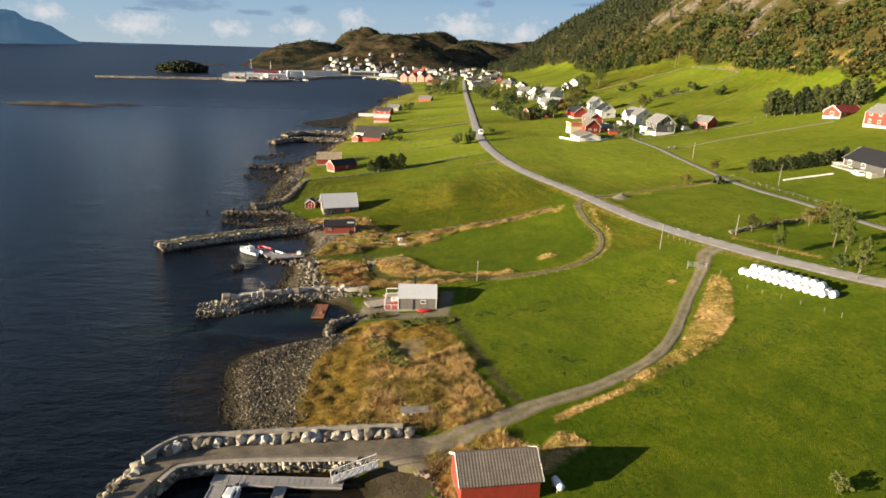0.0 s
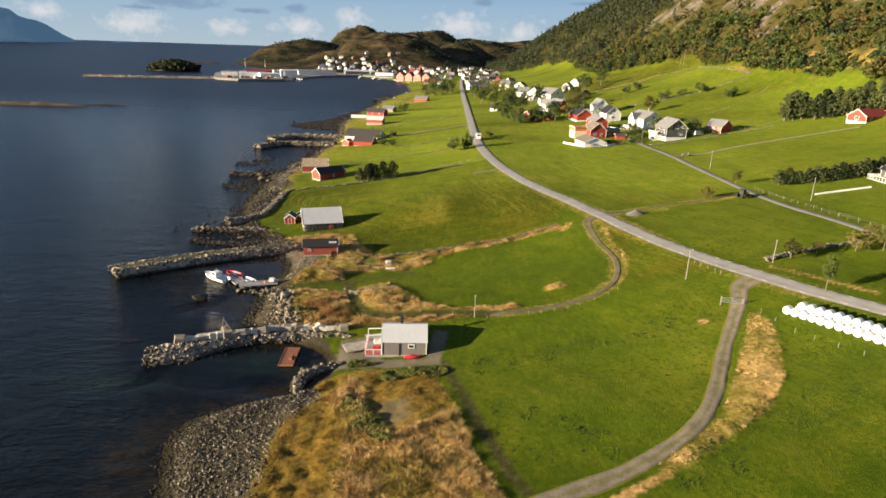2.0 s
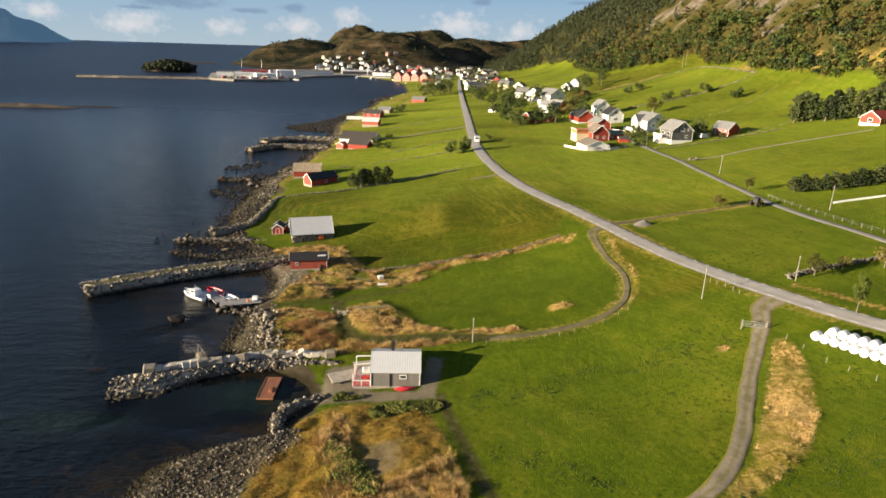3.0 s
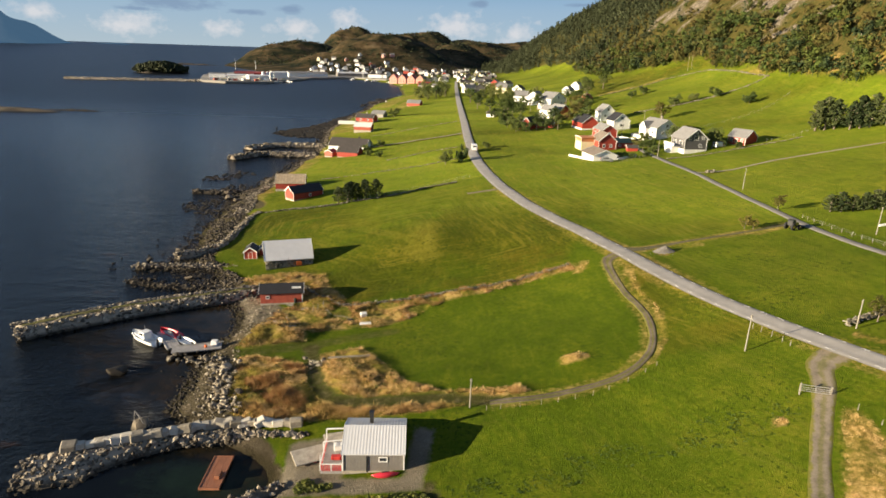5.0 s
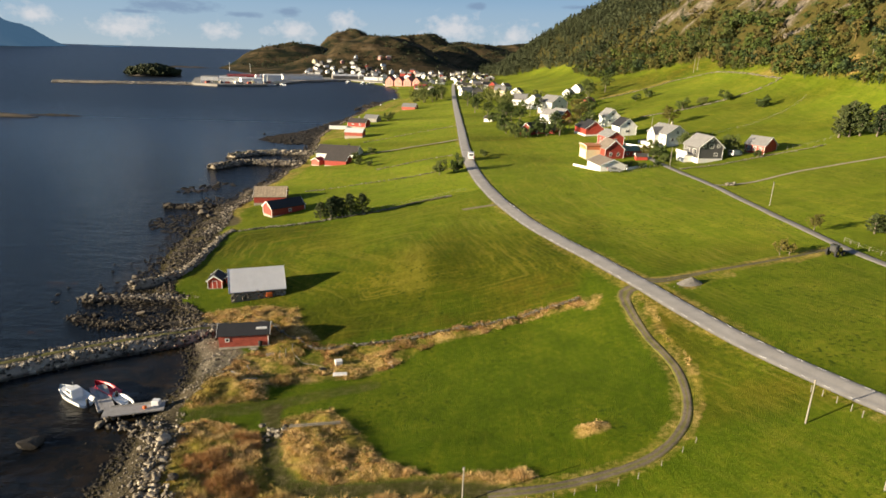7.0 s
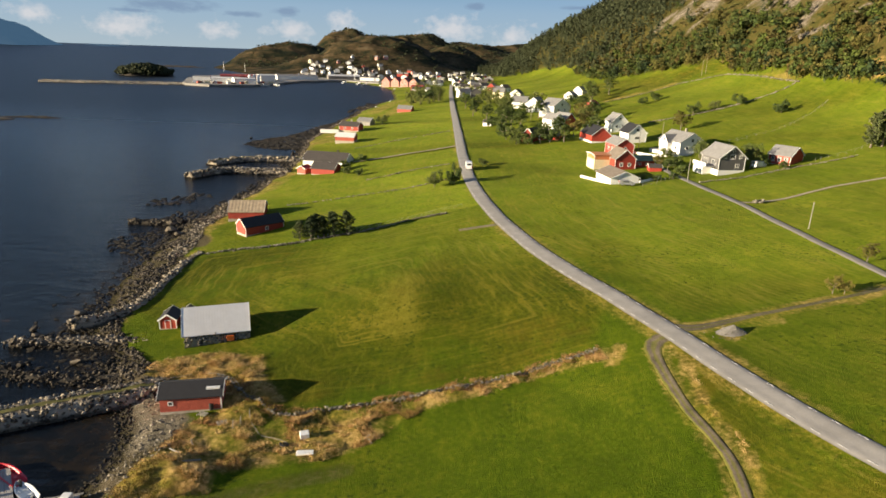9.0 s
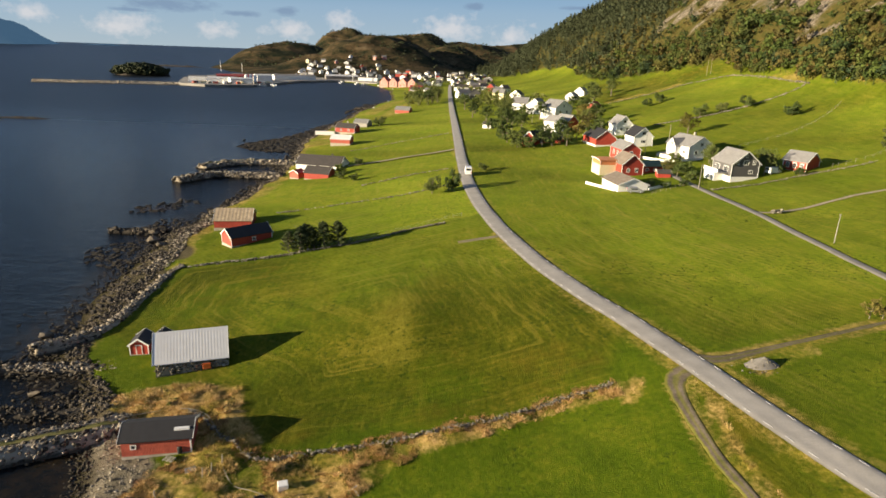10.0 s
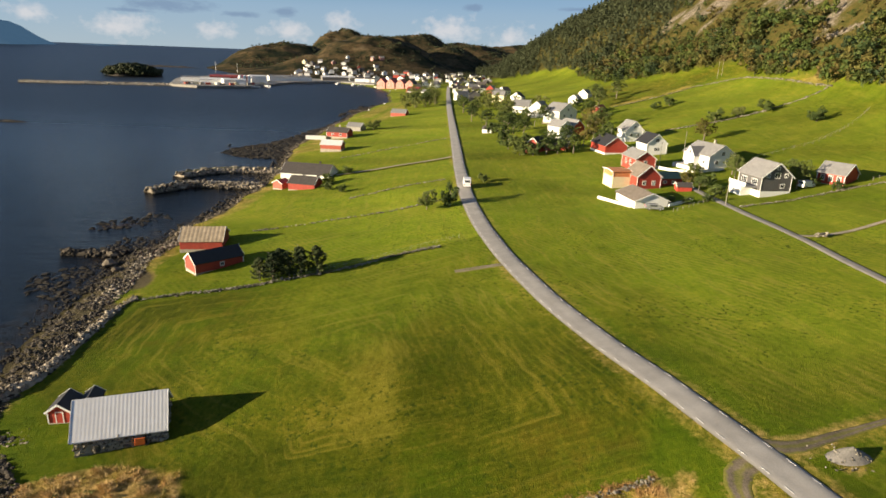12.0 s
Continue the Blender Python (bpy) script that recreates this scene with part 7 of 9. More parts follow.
gate = thing("field_gate", on(50.4, 112.0, 0, -0.25), "light metal field gate across the track", "gate")
for x in (-1.7, 1.7):
    part("gate_post", boxed(x - 0.08, -0.08, -0.3, x + 0.08, 0.08, 1.3), TIMBER, gate)
for z in (0.3, 0.55, 0.8, 1.1):
    part("bar", beam(bmesh.new(), (-1.6, 0, z), (1.6, 0, z), 0.05), STEEL, gate)
for x in (-1.55, 0, 1.55):
    part("stile", beam(bmesh.new(), (x, 0, 0.25), (x, 0, 1.12), 0.05), STEEL, gate)

# bits lying about
part("crate", boxed(-0.55, -0.5, 0, 0.55, 0.5, 0.8, bevel=0.05), TRIM, thing("white_crate", on(-8.6, 148.2, 0.1, 0.3), "white plastic tub in dry grass", "crate"))
part("board", boxed(-1.0, -0.4, 0, 1.0, 0.4, 0.25, bevel=0.04), TRIM, thing("plastic_lid", on(-7.9, 145.0, 0.15, 0.1), "white panel lying in dry grass", "panel"))
part("hoop", tube(bmesh.new(), [(0.5 * math.cos(a), 0.5 * math.sin(a), 0.15 + 0.3 * (a > 3)) for a in np.linspace(0, 5.8, 14)], [0.12] * 14, 8), RUBBER, thing("old_tyre", on(-10.7, 146.6, 0.05), "old black tyre in dry grass", "tyre"))
scrap = thing("metal_scrap", on(-0.9, 147.6, 0.1), "bent grey metal rods at the field edge", "scrap metal")
for a, b in (((-0.6, 0.5, 0), (0.5, -0.6, 0.25)), ((-0.4, -0.2, 0.1), (0.4, 0.3, 0.4)), ((0.1, -0.1, 0.05), (0.7, -1.0, 0.1))):
    part("rod", beam(bmesh.new(), a, b, 0.08), STEEL, scrap)
cart = thing("upturned_float", on(-1.2, 70.4, 0.15, 0.12), "grey weathered plank platform on white floats", "platform")
part("top", boxed(-1.8, -0.75, 0.45, 1.8, 0.75, 0.6), SILVER_WOOD, cart)
for x in (-1.4, -0.5, 0.4, 1.3):
    part("float", tube(bmesh.new(), [(x, -0.8, 0.2), (x, 0.7, 0.2)], [0.22, 0.22], 8), GELCOAT, cart)
part("drawbar", beam(bmesh.new(), (-1.0, -0.7, 0.35), (-1.6, -1.7, 0.05), 0.1), TIMBER, cart)
tank = thing("gas_tank", on(15.0, 56.6, 0.25, 1.9), "white cylindrical tank beside the red barn", "tank")
part("shell", tube(bmesh.new(), [(-0.95, 0, 0.45), (-0.8, 0, 0.45), (0, 0, 0.45), (0.8, 0, 0.45), (0.95, 0, 0.45)], [0.2, 0.42, 0.45, 0.42, 0.2], 12), GELCOAT, tank, smooth=True)
for x in (-0.5, 0.5):
    part("saddle", boxed(x - 0.08, -0.35, -0.3, x + 0.08, 0.35, 0.15), CONCRETE, tank)
part("tub", boxed(-0.6, -0.45, 0, 0.6, 0.45, 0.6, bevel=0.06), GELCOAT, thing("white_tub", on(8.6, 61.4, 0.1, 0.3), "white tub behind the red barn", "tub"))
part("box", boxed(-0.35, -0.35, 0, 0.35, 0.35, 0.6, bevel=0.04), RUSTY_TIN, thing("rusty_box", on(10.8, 61.5, 0.1, 0.1), "rusty box behind the red barn", "box"))
part("slab", boxed(-3.2, -1.5, 0, 3.2, 1.5, 0.14, bevel=0.03), CONCRETE, thing("boat_ramp", on(-9.2, 109.0, 0.1, 0.45), "pale concrete boat slip beside the cabin", "slipway"))
part("slab", boxed(-1.6, -0.8, 0, 1.6, 0.8, 0.14, bevel=0.03), CONCRETE, thing("concrete_slab", on(-7.6, 111.8, 0.1, 0.3), "pale concrete slab behind the cabin", "slab"))
part("skip", boxed(-0.7, -0.5, 0, 0.7, 0.5, 0.7, bevel=0.05), TRIM, thing("fish_tub", on(-6.9, 109.6, 0.15, 0.2), "white fish tub beside the cabin", "tub"))
ladder = thing("fallen_pole", on(-8.5, 129.5, 0.35, 0.12), "grey poles lying on the rough mound", "poles")
for d in (0, 0.35):
    part("log", tube(bmesh.new(), [(-3.2, d, 0.1), (3.0, d + 0.2, 0.2)], [0.08, 0.06], 6), TIMBER, ladder)
LATE.append((thing("stone_heap", Matrix.Identity(4), "heap of pale rubble at the rough mound", "stone heap", kind="stuff"), "stone", np.column_stack([rng.normal(-13.2, 0.8, 60), rng.normal(129.6, 0.7, 60), np.abs(rng.normal(0.2, 0.25, 60)) + 1.6]), np.abs(rng.normal(0.5, 0.15, 60)), PALE_MESHES))
HEAP_GRAVEL = plain("heap_gravel", (0.17, 0.158, 0.142), 0.95, vary=0.4, scale=5, relief=0.06)
gravel = thing("gravel_heap", on(48.6, 160.6, -0.1), "heap of grey gravel beside the lane", "gravel heap")
hr, ha = np.meshgrid(np.linspace(0, 1, 12), np.linspace(0, 2 * math.pi, 33), indexing="ij")
hx, hy = hr * np.cos(ha) * 2.3, hr * np.sin(ha) * 1.35
mound = sheet("mound", hx, hy, 1.35 * (1 - hr) ** 0.85 + 0.10 * wob(hx, hy, 0.6, 3.0) * hr * (1 - hr) * 3 - 0.05, HEAP_GRAVEL)
mound.parent = gravel
gp = np.random.default_rng(31).normal(0, 1, (90, 2)) * [1.9, 1.2]
spill = tagged(heap("rubble", ROCKS, np.column_stack([gp, np.clip(1.2 * (1 - np.hypot(gp[:, 0] / 2.3, gp[:, 1] / 1.35)), 0, 2) + 0.08]), np.random.default_rng(32).uniform(0.08, 0.24, 90), FIELD_STONE, rng), kind="stuff")
spill.parent = gravel



# ---------------------------------------------------------------- vehicles
def vehicle(name, label, x, y, yaw, L, W, H, paint, van=False, up=0.12, category="car"):
    c = thing(name, on(x, y, up, yaw), label, category)
    bm = bmesh.new()
    prof = [(-L / 2, 0.3), (L / 2, 0.3), (L / 2, 0.75), (L * 0.28, 0.95), (L * 0.16, H) if not van else (L * 0.34, 1.15), (-L * 0.36, H) if not van else (L * 0.2, H), (-L / 2, 1.0) if not van else (-L / 2, H)]
    if van:
        prof.insert(3, (L * 0.47, 1.0))
    a = [bm.verts.new((px, -W / 2, pz)) for px, pz in prof]
    b = [bm.verts.new((px, W / 2, pz)) for px, pz in prof]
    bm.faces.new(a)
    bm.faces.new(b[::-1])
    for i in range(len(prof)):
        j = (i + 1) % len(prof)
        bm.faces.new((a[i], b[i], b[j], a[j]))
    bmesh.ops.bevel(bm, geom=bm.edges[:], offset=0.07, segments=2, affect="EDGES")
    part("body", bm, paint, c)
    gl = (0.55, 0.9) if van else (0.62, 0.93)
    for s in (-1, 1):
        part("side_window", boxed(-L * (0.28 if not van else -0.14), s * W / 2 - 0.02, H * gl[0], L * (0.12 if not van else 0.26), s * W / 2 + 0.02, H * gl[1] - 0.06), GLASS, c)
    part("rear_window", boxed(-L / 2 - 0.015, -W * 0.36, H * 0.62, -L / 2 + 0.02, W * 0.36, H * 0.88), GLASS, c) if van else part("rear_window", beam(bmesh.new(), (-L * 0.47, 0, H * 0.72), (-L * 0.39, 0, H * 0.93), W * 0.7, 0.05), GLASS, c)
    part("windscreen", beam(bmesh.new(), (L * (0.35 if van else 0.27), 0, H * (0.56 if van else 0.68)), (L * (0.235 if van else 0.18), 0, H * 0.92), W * 0.8, 0.05), GLASS, c)
    for sx in (-0.3, 0.31):
        for s in (-1, 1):
            w = part("wheel", tube(bmesh.new(), [(L * sx, s * (W / 2 - 0.22), 0.32), (L * sx, s * (W / 2 + 0.02), 0.32)], [0.33, 0.33], 14), RUBBER, c)
            part("rim", tube(bmesh.new(), [(L * sx, s * (W / 2), 0.32), (L * sx, s * (W / 2 + 0.035), 0.32)], [0.2, 0.19], 10), STEEL, w)
    for s in (-1, 1):
        part("headlight", boxed(L / 2 - 0.03, s * W * 0.36 - 0.15, 0.6, L / 2 + 0.02, s * W * 0.36 + 0.15, 0.75), GELCOAT, c)
        part("tail_light", boxed(-L / 2 - 0.02, s * W * 0.42 - 0.08, 0.8, -L / 2 + 0.03, s * W * 0.42 + 0.08, 1.1), RED_PLASTIC, c)
    return c


vehicle("van", "white delivery van on the road", 18.0, 285.5, math.pi / 2, 5.4, 2.0, 2.4, CAR_WHITE, True, 0.42, "van")
vehicle("parked_van", "white van parked beside the grey house", 102.0, 262.6, 0.4, 4.4, 1.8, 1.8, CAR_WHITE, True, 0.1, "van")
vehicle("parked_car", "silver car parked before the white garage", 60.2, 251.6, -0.1, 4.2, 1.75, 1.45, CAR_GREY)
vehicle("parked_car", "white car parked by the grey house", 110.6, 162.4, 1.4, 4.3, 1.8, 1.5, CAR_WHITE)

digger = thing("tractor", on(77.4, 169.0, 0.1, 0.5), "small yellow and black tractor with front loader", "tractor")
part("bonnet", boxed(0.2, -0.4, 0.7, 1.7, 0.4, 1.35, bevel=0.08), YELLOW_PAINT, digger)
cab = part("cab", boxed(-0.9, -0.6, 0.8, 0.2, 0.6, 1.9, bevel=0.08), BLACK_STEEL, digger)
part("cab_window", boxed(-0.8, -0.62, 1.5, 0.1, 0.62, 2.1), GLASS, cab)
part("loader_arm", beam(bmesh.new(), (0.2, 0, 1.2), (2.6, 0, 0.5), 0.5, 0.15), YELLOW_PAINT, digger)
part("bucket", boxed(2.4, -0.8, 0.05, 3.0, 0.8, 0.6, bevel=0.05), BLACK_STEEL, digger)
for x, rr in ((-0.7, 0.7), (1.3, 0.48)):
    for s in (-1, 1):
        w = part("wheel", tube(bmesh.new(), [(x, s * 0.6, rr), (x, s * 0.95, rr)], [rr, rr], 16), RUBBER, digger)
        part("rim", tube(bmesh.new(), [(x, s * 0.94, rr), (x, s * 0.98, rr)], [rr * 0.5, rr * 0.45], 10), YELLOW_PAINT, w)

# broken edge lines of the road
mp = spline(MAIN_ROAD, 1.0)
ms = sides(mp)
marks = thing("edge_lines", Matrix.Identity(4), "broken white edge lines on the asphalt", "road marking", kind="structure")
for side in (-1, 1):
    q = mp + ms * side * 1.57
    far, bm2 = 0, bmesh.new()
    for i in range(20, len(q) - 2, 3):
        if q[i][1] > 420:
            break
        a, b = q[i], q[i] + (q[i + 1] - q[i]) * 1.15
        if q[i][1] > 95:
            za, zb = (max(height(*p), height(*c) - 0.1) + 0.172 + max(0, (p[1] - 190) * 0.0012) for p, c in ((a, mp[i]), (b, mp[i + 1])))
            part("dash", beam(bmesh.new(), (*a, za), (*b, zb), 0.09 if side > 0 else 0.05, 0.02), ROAD_PAINT, marks)


# white garden walls
def low_wall(label, pts, h=0.9, thick=0.25):
    w = thing("garden_wall", Matrix.Identity(4), label, "wall", kind="structure")
    p = [tuple(q) for q in spline(pts, 2.0)]
    for a, b in zip(p, p[1:]):
        za, zb = height(*a), height(*b)
        part("section", beam(bmesh.new(), (*a, za + h / 2 - 0.3), (*b, zb + h / 2 - 0.3), thick, h + 0.6), TRIM, w)


low_wall("long white wall before the garage", [(50.4, 265.0), (53.0, 260.0), (55.8, 254.6)], 0.7)
low_wall("white rendered wall beside the garage drive", [(64.8, 254.6), (68.0, 256.6), (72.5, 259.6)], 0.7)
low_wall("white garden wall of the slate-roofed house", [(76.0, 301.0), (78.5, 296.0), (81.0, 291.8), (87.0, 290.2), (94.5, 292.0)], 0.8)
low_wall("low white wall of the terrace garden", [(94.0, 167.0), (100.0, 167.5), (107.5, 167.5)], 0.35, 0.4)


# odds and ends in the dry grass by the boathouse
hose = thing("hose", Matrix.Identity(4), "pale plastic hose lying in the dry grass", "hose")
hp = spline([(-25.6, 163.1), (-22.2, 162.4), (-18.2, 157.0), (-16.1, 151.6), (-14.0, 148.6), (-10.4, 147.1)], 0.7)
part("pipe", tube(bmesh.new(), [(x, y, height(x, y) + 0.35 + 0.12 * math.sin(i)) for i, (x, y) in enumerate(hp)], [0.035] * len(hp), 6), TIMBER, hose, smooth=True)
long_hose = thing("hose", Matrix.Identity(4), "pale hose laid along the breakwater", "hose")
lp = spline([(-60, 144.6), (-48.3, 152.2), (-40.3, 156.6), (-33.8, 159.4), (-27.5, 162.2)], 0.9)
part("pipe", tube(bmesh.new(), [(x, y, max(1.85, height(x, y) + 0.2)) for x, y in lp], [0.04] * len(lp), 6), TIMBER, long_hose, smooth=True)


def pallet(label, x, y, yaw):
    th = thing("pallet", on(x, y, 0.25, yaw), label, "pallet")
    for i in range(5):
        part("board", boxed(-0.6, -0.4 + 0.2 * i - 0.05, 0.12, 0.6, -0.4 + 0.2 * i + 0.05, 0.145), SILVER_WOOD, th)
    for x0 in (-0.55, 0.0, 0.55):
        part("bearer", boxed(x0 - 0.05, -0.45, 0.0, x0 + 0.05, 0.45, 0.12), SILVER_WOOD, th)


def barrel(label, x, y, mat):
    th = thing("barrel", on(x, y, 0.1), label, "barrel")
    part("drum", tube(bmesh.new(), [(0, 0, 0), (0, 0, 0.05), (0, 0, 0.45), (0, 0, 0.86), (0, 0, 0.9)], [0.27, 0.29, 0.31, 0.29, 0.26], 12), mat, th, smooth=False)
    part("lid", tube(bmesh.new(), [(0, 0, 0.9), (0, 0, 0.93)], [0.2, 0.2], 10), BLACK_STEEL, th)


pallet("grey wooden pallet in the dry grass", -19.7, 151.2, 0.5)
pallet("weathered pallet below the boathouse", -22.9, 153.2, -0.3)
barrel("dark plastic barrel below the boathouse", -22.2, 154.6, BLACK_STEEL)
barrel("blue-grey barrel below the boathouse", -24.5, 154.6, CAR_GREY)
for x, y in ((-17.3, 150.9), (-18.0, 150.0), (-16.6, 152.4)):
    part("stake", beam(bmesh.new(), (0, 0, -0.2), (0.12, 0.05, 1.5), 0.08), TIMBER, thing("stake", on(x, y), "leaning grey stake in the dry grass", "stake", group="stakes"))
for x, y, s in ((-23.3, 145.3, 0.9), (-20.6, 143.1, 1.1), (-22.0, 147.2, 0.7)):
    part("log", tube(bmesh.new(), [(-s, 0, 0.2), (0, 0.1, 0.26), (s, -0.05, 0.2)], [0.09, 0.11, 0.08], 7), SILVER_WOOD, thing("driftwood", on(x, y, 0.1, s * 3), "grey driftwood log on the bank", "driftwood"))

# ---------------------------------------------------------------- trees and scrub
def leaf_cloud(rng, centres, radii, per, size, flat=0.8, facing=0.0, tri=False):
    """Loose leaf-sized quads round many clump centres; returns points and triangles."""
    v, f = [], []
    for c, rad in zip(centres, radii):
        d = rng.normal(0, 1, (per, 3))
        d /= np.linalg.norm(d, axis=1)[:, None]
        p = c + d * rad * rng.uniform(0.45, 1.0, (per, 1)) * [1, 1, flat]
        a = rng.normal(0, 1, (per, 3))
        a -= facing * (a * d).sum(1)[:, None] * d
        a /= np.linalg.norm(a, axis=1)[:, None]
        b = np.cross(a, d + 0.6 * (1 - facing * 0.6) * rng.normal(0, 1, (per, 3)))
        b /= np.linalg.norm(b, axis=1)[:, None] + 1e-6
        s = size * rng.uniform(0.6, 1.3, (per, 1))
        n0 = sum(len(x) for x in v)
        if tri:
            v.append(np.stack([p - a * s - b * s * 0.6, p + b * s, p + a * s - b * s * 0.6], 1).reshape(-1, 3))
            f.append(np.arange(per * 3).reshape(-1, 3) + n0)
            continue
        v.append(np.stack([p - a * s, p + b * s * 0.8, p + a * s, p - b * s * 0.8], 1).reshape(-1, 3))
        k = np.arange(per)[:, None] * 4 + n0
        f.append(np.hstack([k, k + 1, k + 2, k, k + 2, k + 3]).reshape(-1, 3))
    return np.vstack(v), np.vstack(f)


def limbs(rng, h, spread, trunk, n, lean=0.1, first=0.3):
    bm = bmesh.new()
    top = Vector((rng.normal(0, lean), rng.normal(0, lean), h))
    path = [Vector((0, 0, -0.3)), Vector((top.x * 0.3, top.y * 0.3, h * 0.35)), Vector((top.x * 0.6, top.y * 0.6, h * 0.65)), top]
    tube(bm, path, [trunk * 1.25, trunk * 0.8, trunk * 0.5, trunk * 0.12], 7)
    ends = []
    for i in range(n):
        t = first + (0.92 - first) * (i + 0.5) / n
        a = i * 2.4 + rng.uniform(-0.4, 0.4)
        o = Vector((top.x * t, top.y * t, h * t))
        reach = spread * (1.1 - abs(t - 0.55)) * rng.uniform(0.6, 1.0)
        e = o + Vector((math.cos(a) * reach, math.sin(a) * reach, reach * rng.uniform(0.25, 0.7)))
        m = (o + e) / 2 + Vector((0, 0, -0.08 * reach))
        tube(bm, [o, m, e], [trunk * 0.4, trunk * 0.25, trunk * 0.06], 5)
        ends.append(np.array(e))
        ends.append(np.array((o + e * 2) / 3))
    return bm, ends, np.array(top)


TREE_MODELS = {}


def tree_model(kind, seed):
    """First tree of a kind, with trunk and crown; later ones are copies that share its meshes."""
    rng = np.random.default_rng(seed)
    th = thing("tree", Matrix.Identity(4), "", "tree")
    if kind == "broad":
        bm, ends, top = limbs(rng, 5.6, 2.5, 0.19, 9, 0.25, 0.35)
        cs = [e + rng.normal(0, 0.55, 3) for e in ends for _ in range(4)] + [top + rng.normal(0, 0.6, 3) for _ in range(10)]
        crown = leaf_cloud(rng, cs, rng.uniform(0.3, 0.7, len(cs)), 30, 0.15, 0.8, 0.3)
        mat = LEAF
    elif kind == "autumn":
        bm, ends, top = limbs(rng, 5.0, 2.6, 0.16, 10, 0.3, 0.25)
        cs = [e + rng.normal(0, 0.55, 3) for e in ends for _ in range(4)] + [top + rng.normal(0, 0.5, 3) for _ in range(8)]
        crown = leaf_cloud(rng, cs, rng.uniform(0.3, 0.65, len(cs)), 26, 0.145, 0.8, 0.3)
        mat = AUTUMN
    elif kind == "sparse":
        bm, ends, top = limbs(rng, 6.4, 1.5, 0.13, 13, 0.3, 0.3)
        cs = [e + rng.normal(0, 0.4, 3) for e in ends for _ in range(3)] + [top, top * [1, 1, 0.9], top * [1, 1, 0.8]]
        crown = leaf_cloud(rng, cs, rng.uniform(0.3, 0.65, len(cs)), 34, 0.12)
        mat = WEEDS
    elif kind == "shrub":
        bm, ends, top = limbs(rng, 1.9, 1.5, 0.08, 8, 0.2, 0.15)
        cs = [e + rng.normal(0, 0.2, 3) for e in ends] + [rng.normal(0, 0.6, 3) * [1, 1, 0.4] + [0, 0, 0.9] for _ in range(8)]
        crown = leaf_cloud(rng, cs, rng.uniform(0.38, 0.68, len(cs)), 64, 0.115, 0.8, 0.5)
        mat = LEAF
    else:  # wind-bent pines, bushy to the ground
        bm, ends, top = limbs(rng, 6.0, 2.0, 0.17, 14, 0.25, 0.08)
        cs, rad = [top * [1, 1, 0.97], top], [0.35, 0.2]
        for i in range(34):
            z = 0.5 + 5.2 * (i + rng.uniform(0, 0.8)) / 34
            a, reach = i * 2.4 + rng.uniform(-0.5, 0.5), 2.35 * (1 - (z / 6.7) ** 1.6) * rng.uniform(0.55, 1.1)
            for q in (0.45, 0.75, 1.0):
                cs.append(np.array([math.cos(a) * reach * q + top[0] * z / 6, math.sin(a) * reach * q + top[1] * z / 6, z + 0.35 * reach * q * q]))
                rad.append(rng.uniform(0.45, 0.65) * (1.15 - 0.45 * q))
        crown = leaf_cloud(rng, cs, rad, 26, 0.15, 0.75, 0.2)
        mat = PINE
    part("trunk", bm, BARK, th, smooth=True)
    o = new("crown", mesh_from("crown", *crown, mat, False))
    o.parent = th
    return th


TREE_LABELS = {"broad": "green broad-leaved tree beside the houses", "autumn": "yellowing broad-leaved tree in the meadow", "sparse": "slender half-bare tree with thin green leaves", "shrub": "low green shrub in the grass", "pine": "dark bushy pine bent by the wind"}
tree_count = {}


def plant(kind, x, y, scale=1.0, group="", label="", wide=1.0):
    n = tree_count.get(kind, 0)
    tree_count[kind] = n + 1
    key = (kind, n % 3)
    r = random.Random(n * 7 + len(kind))
    m = on(x, y, -0.05, r.uniform(0, 6.28)) @ Matrix.Diagonal((scale * wide, scale * wide, scale, 1))
    if key not in TREE_MODELS:
        TREE_MODELS[key] = tree_model(kind, 40 + n + len(kind))
        t = TREE_MODELS[key]
        t.matrix_basis = m
    else:
        src = TREE_MODELS[key]
        keep = src.matrix_basis.copy()
        src.scale = (1, 1, 1)
        t = copy_thing(src, m)
        src.matrix_basis = keep
        t.matrix_basis = m
    tagged(t, label or TREE_LABELS[kind], "shrub" if kind == "shrub" else "tree", group or {"pine": "shore pines"}.get(kind, "trees of the hamlet"))
    return t


for x, y, s in ((-24.5, 222.5, 0.78), (-21.8, 222.0, 0.95), (-19.0, 223.2, 0.85), (-16.6, 222.6, 0.98), (-13.6, 223.4, 0.95), (-20.8, 224.8, 0.9)):
    plant("pine", x, y, s, "pine clump above the boathouses", wide=1.2)
for i in range(11):
    plant("pine", 137.5 + i * 2.7, 268 - i * 2.1 + (i % 3), 1.75 + 0.15 * math.sin(i * 1.7), "pine row above the meadow")
for i in range(13):
    plant("pine", 91.5 + i * 2.1, 179.5 - 2.2 * math.sin(i / 4), 0.68 + 0.08 * math.sin(i * 2.1), "pine hedge of the grey house", "clipped dark pine in a hedge row", 1.35)
plant("shrub", 44.6, 55.2, 0.75), plant("shrub", 6.8, 264.6, 2.1, wide=0.72), plant("shrub", 12.7, 265.0, 2.2, wide=0.72), plant("shrub", 23.2, 291.5, 1.1)
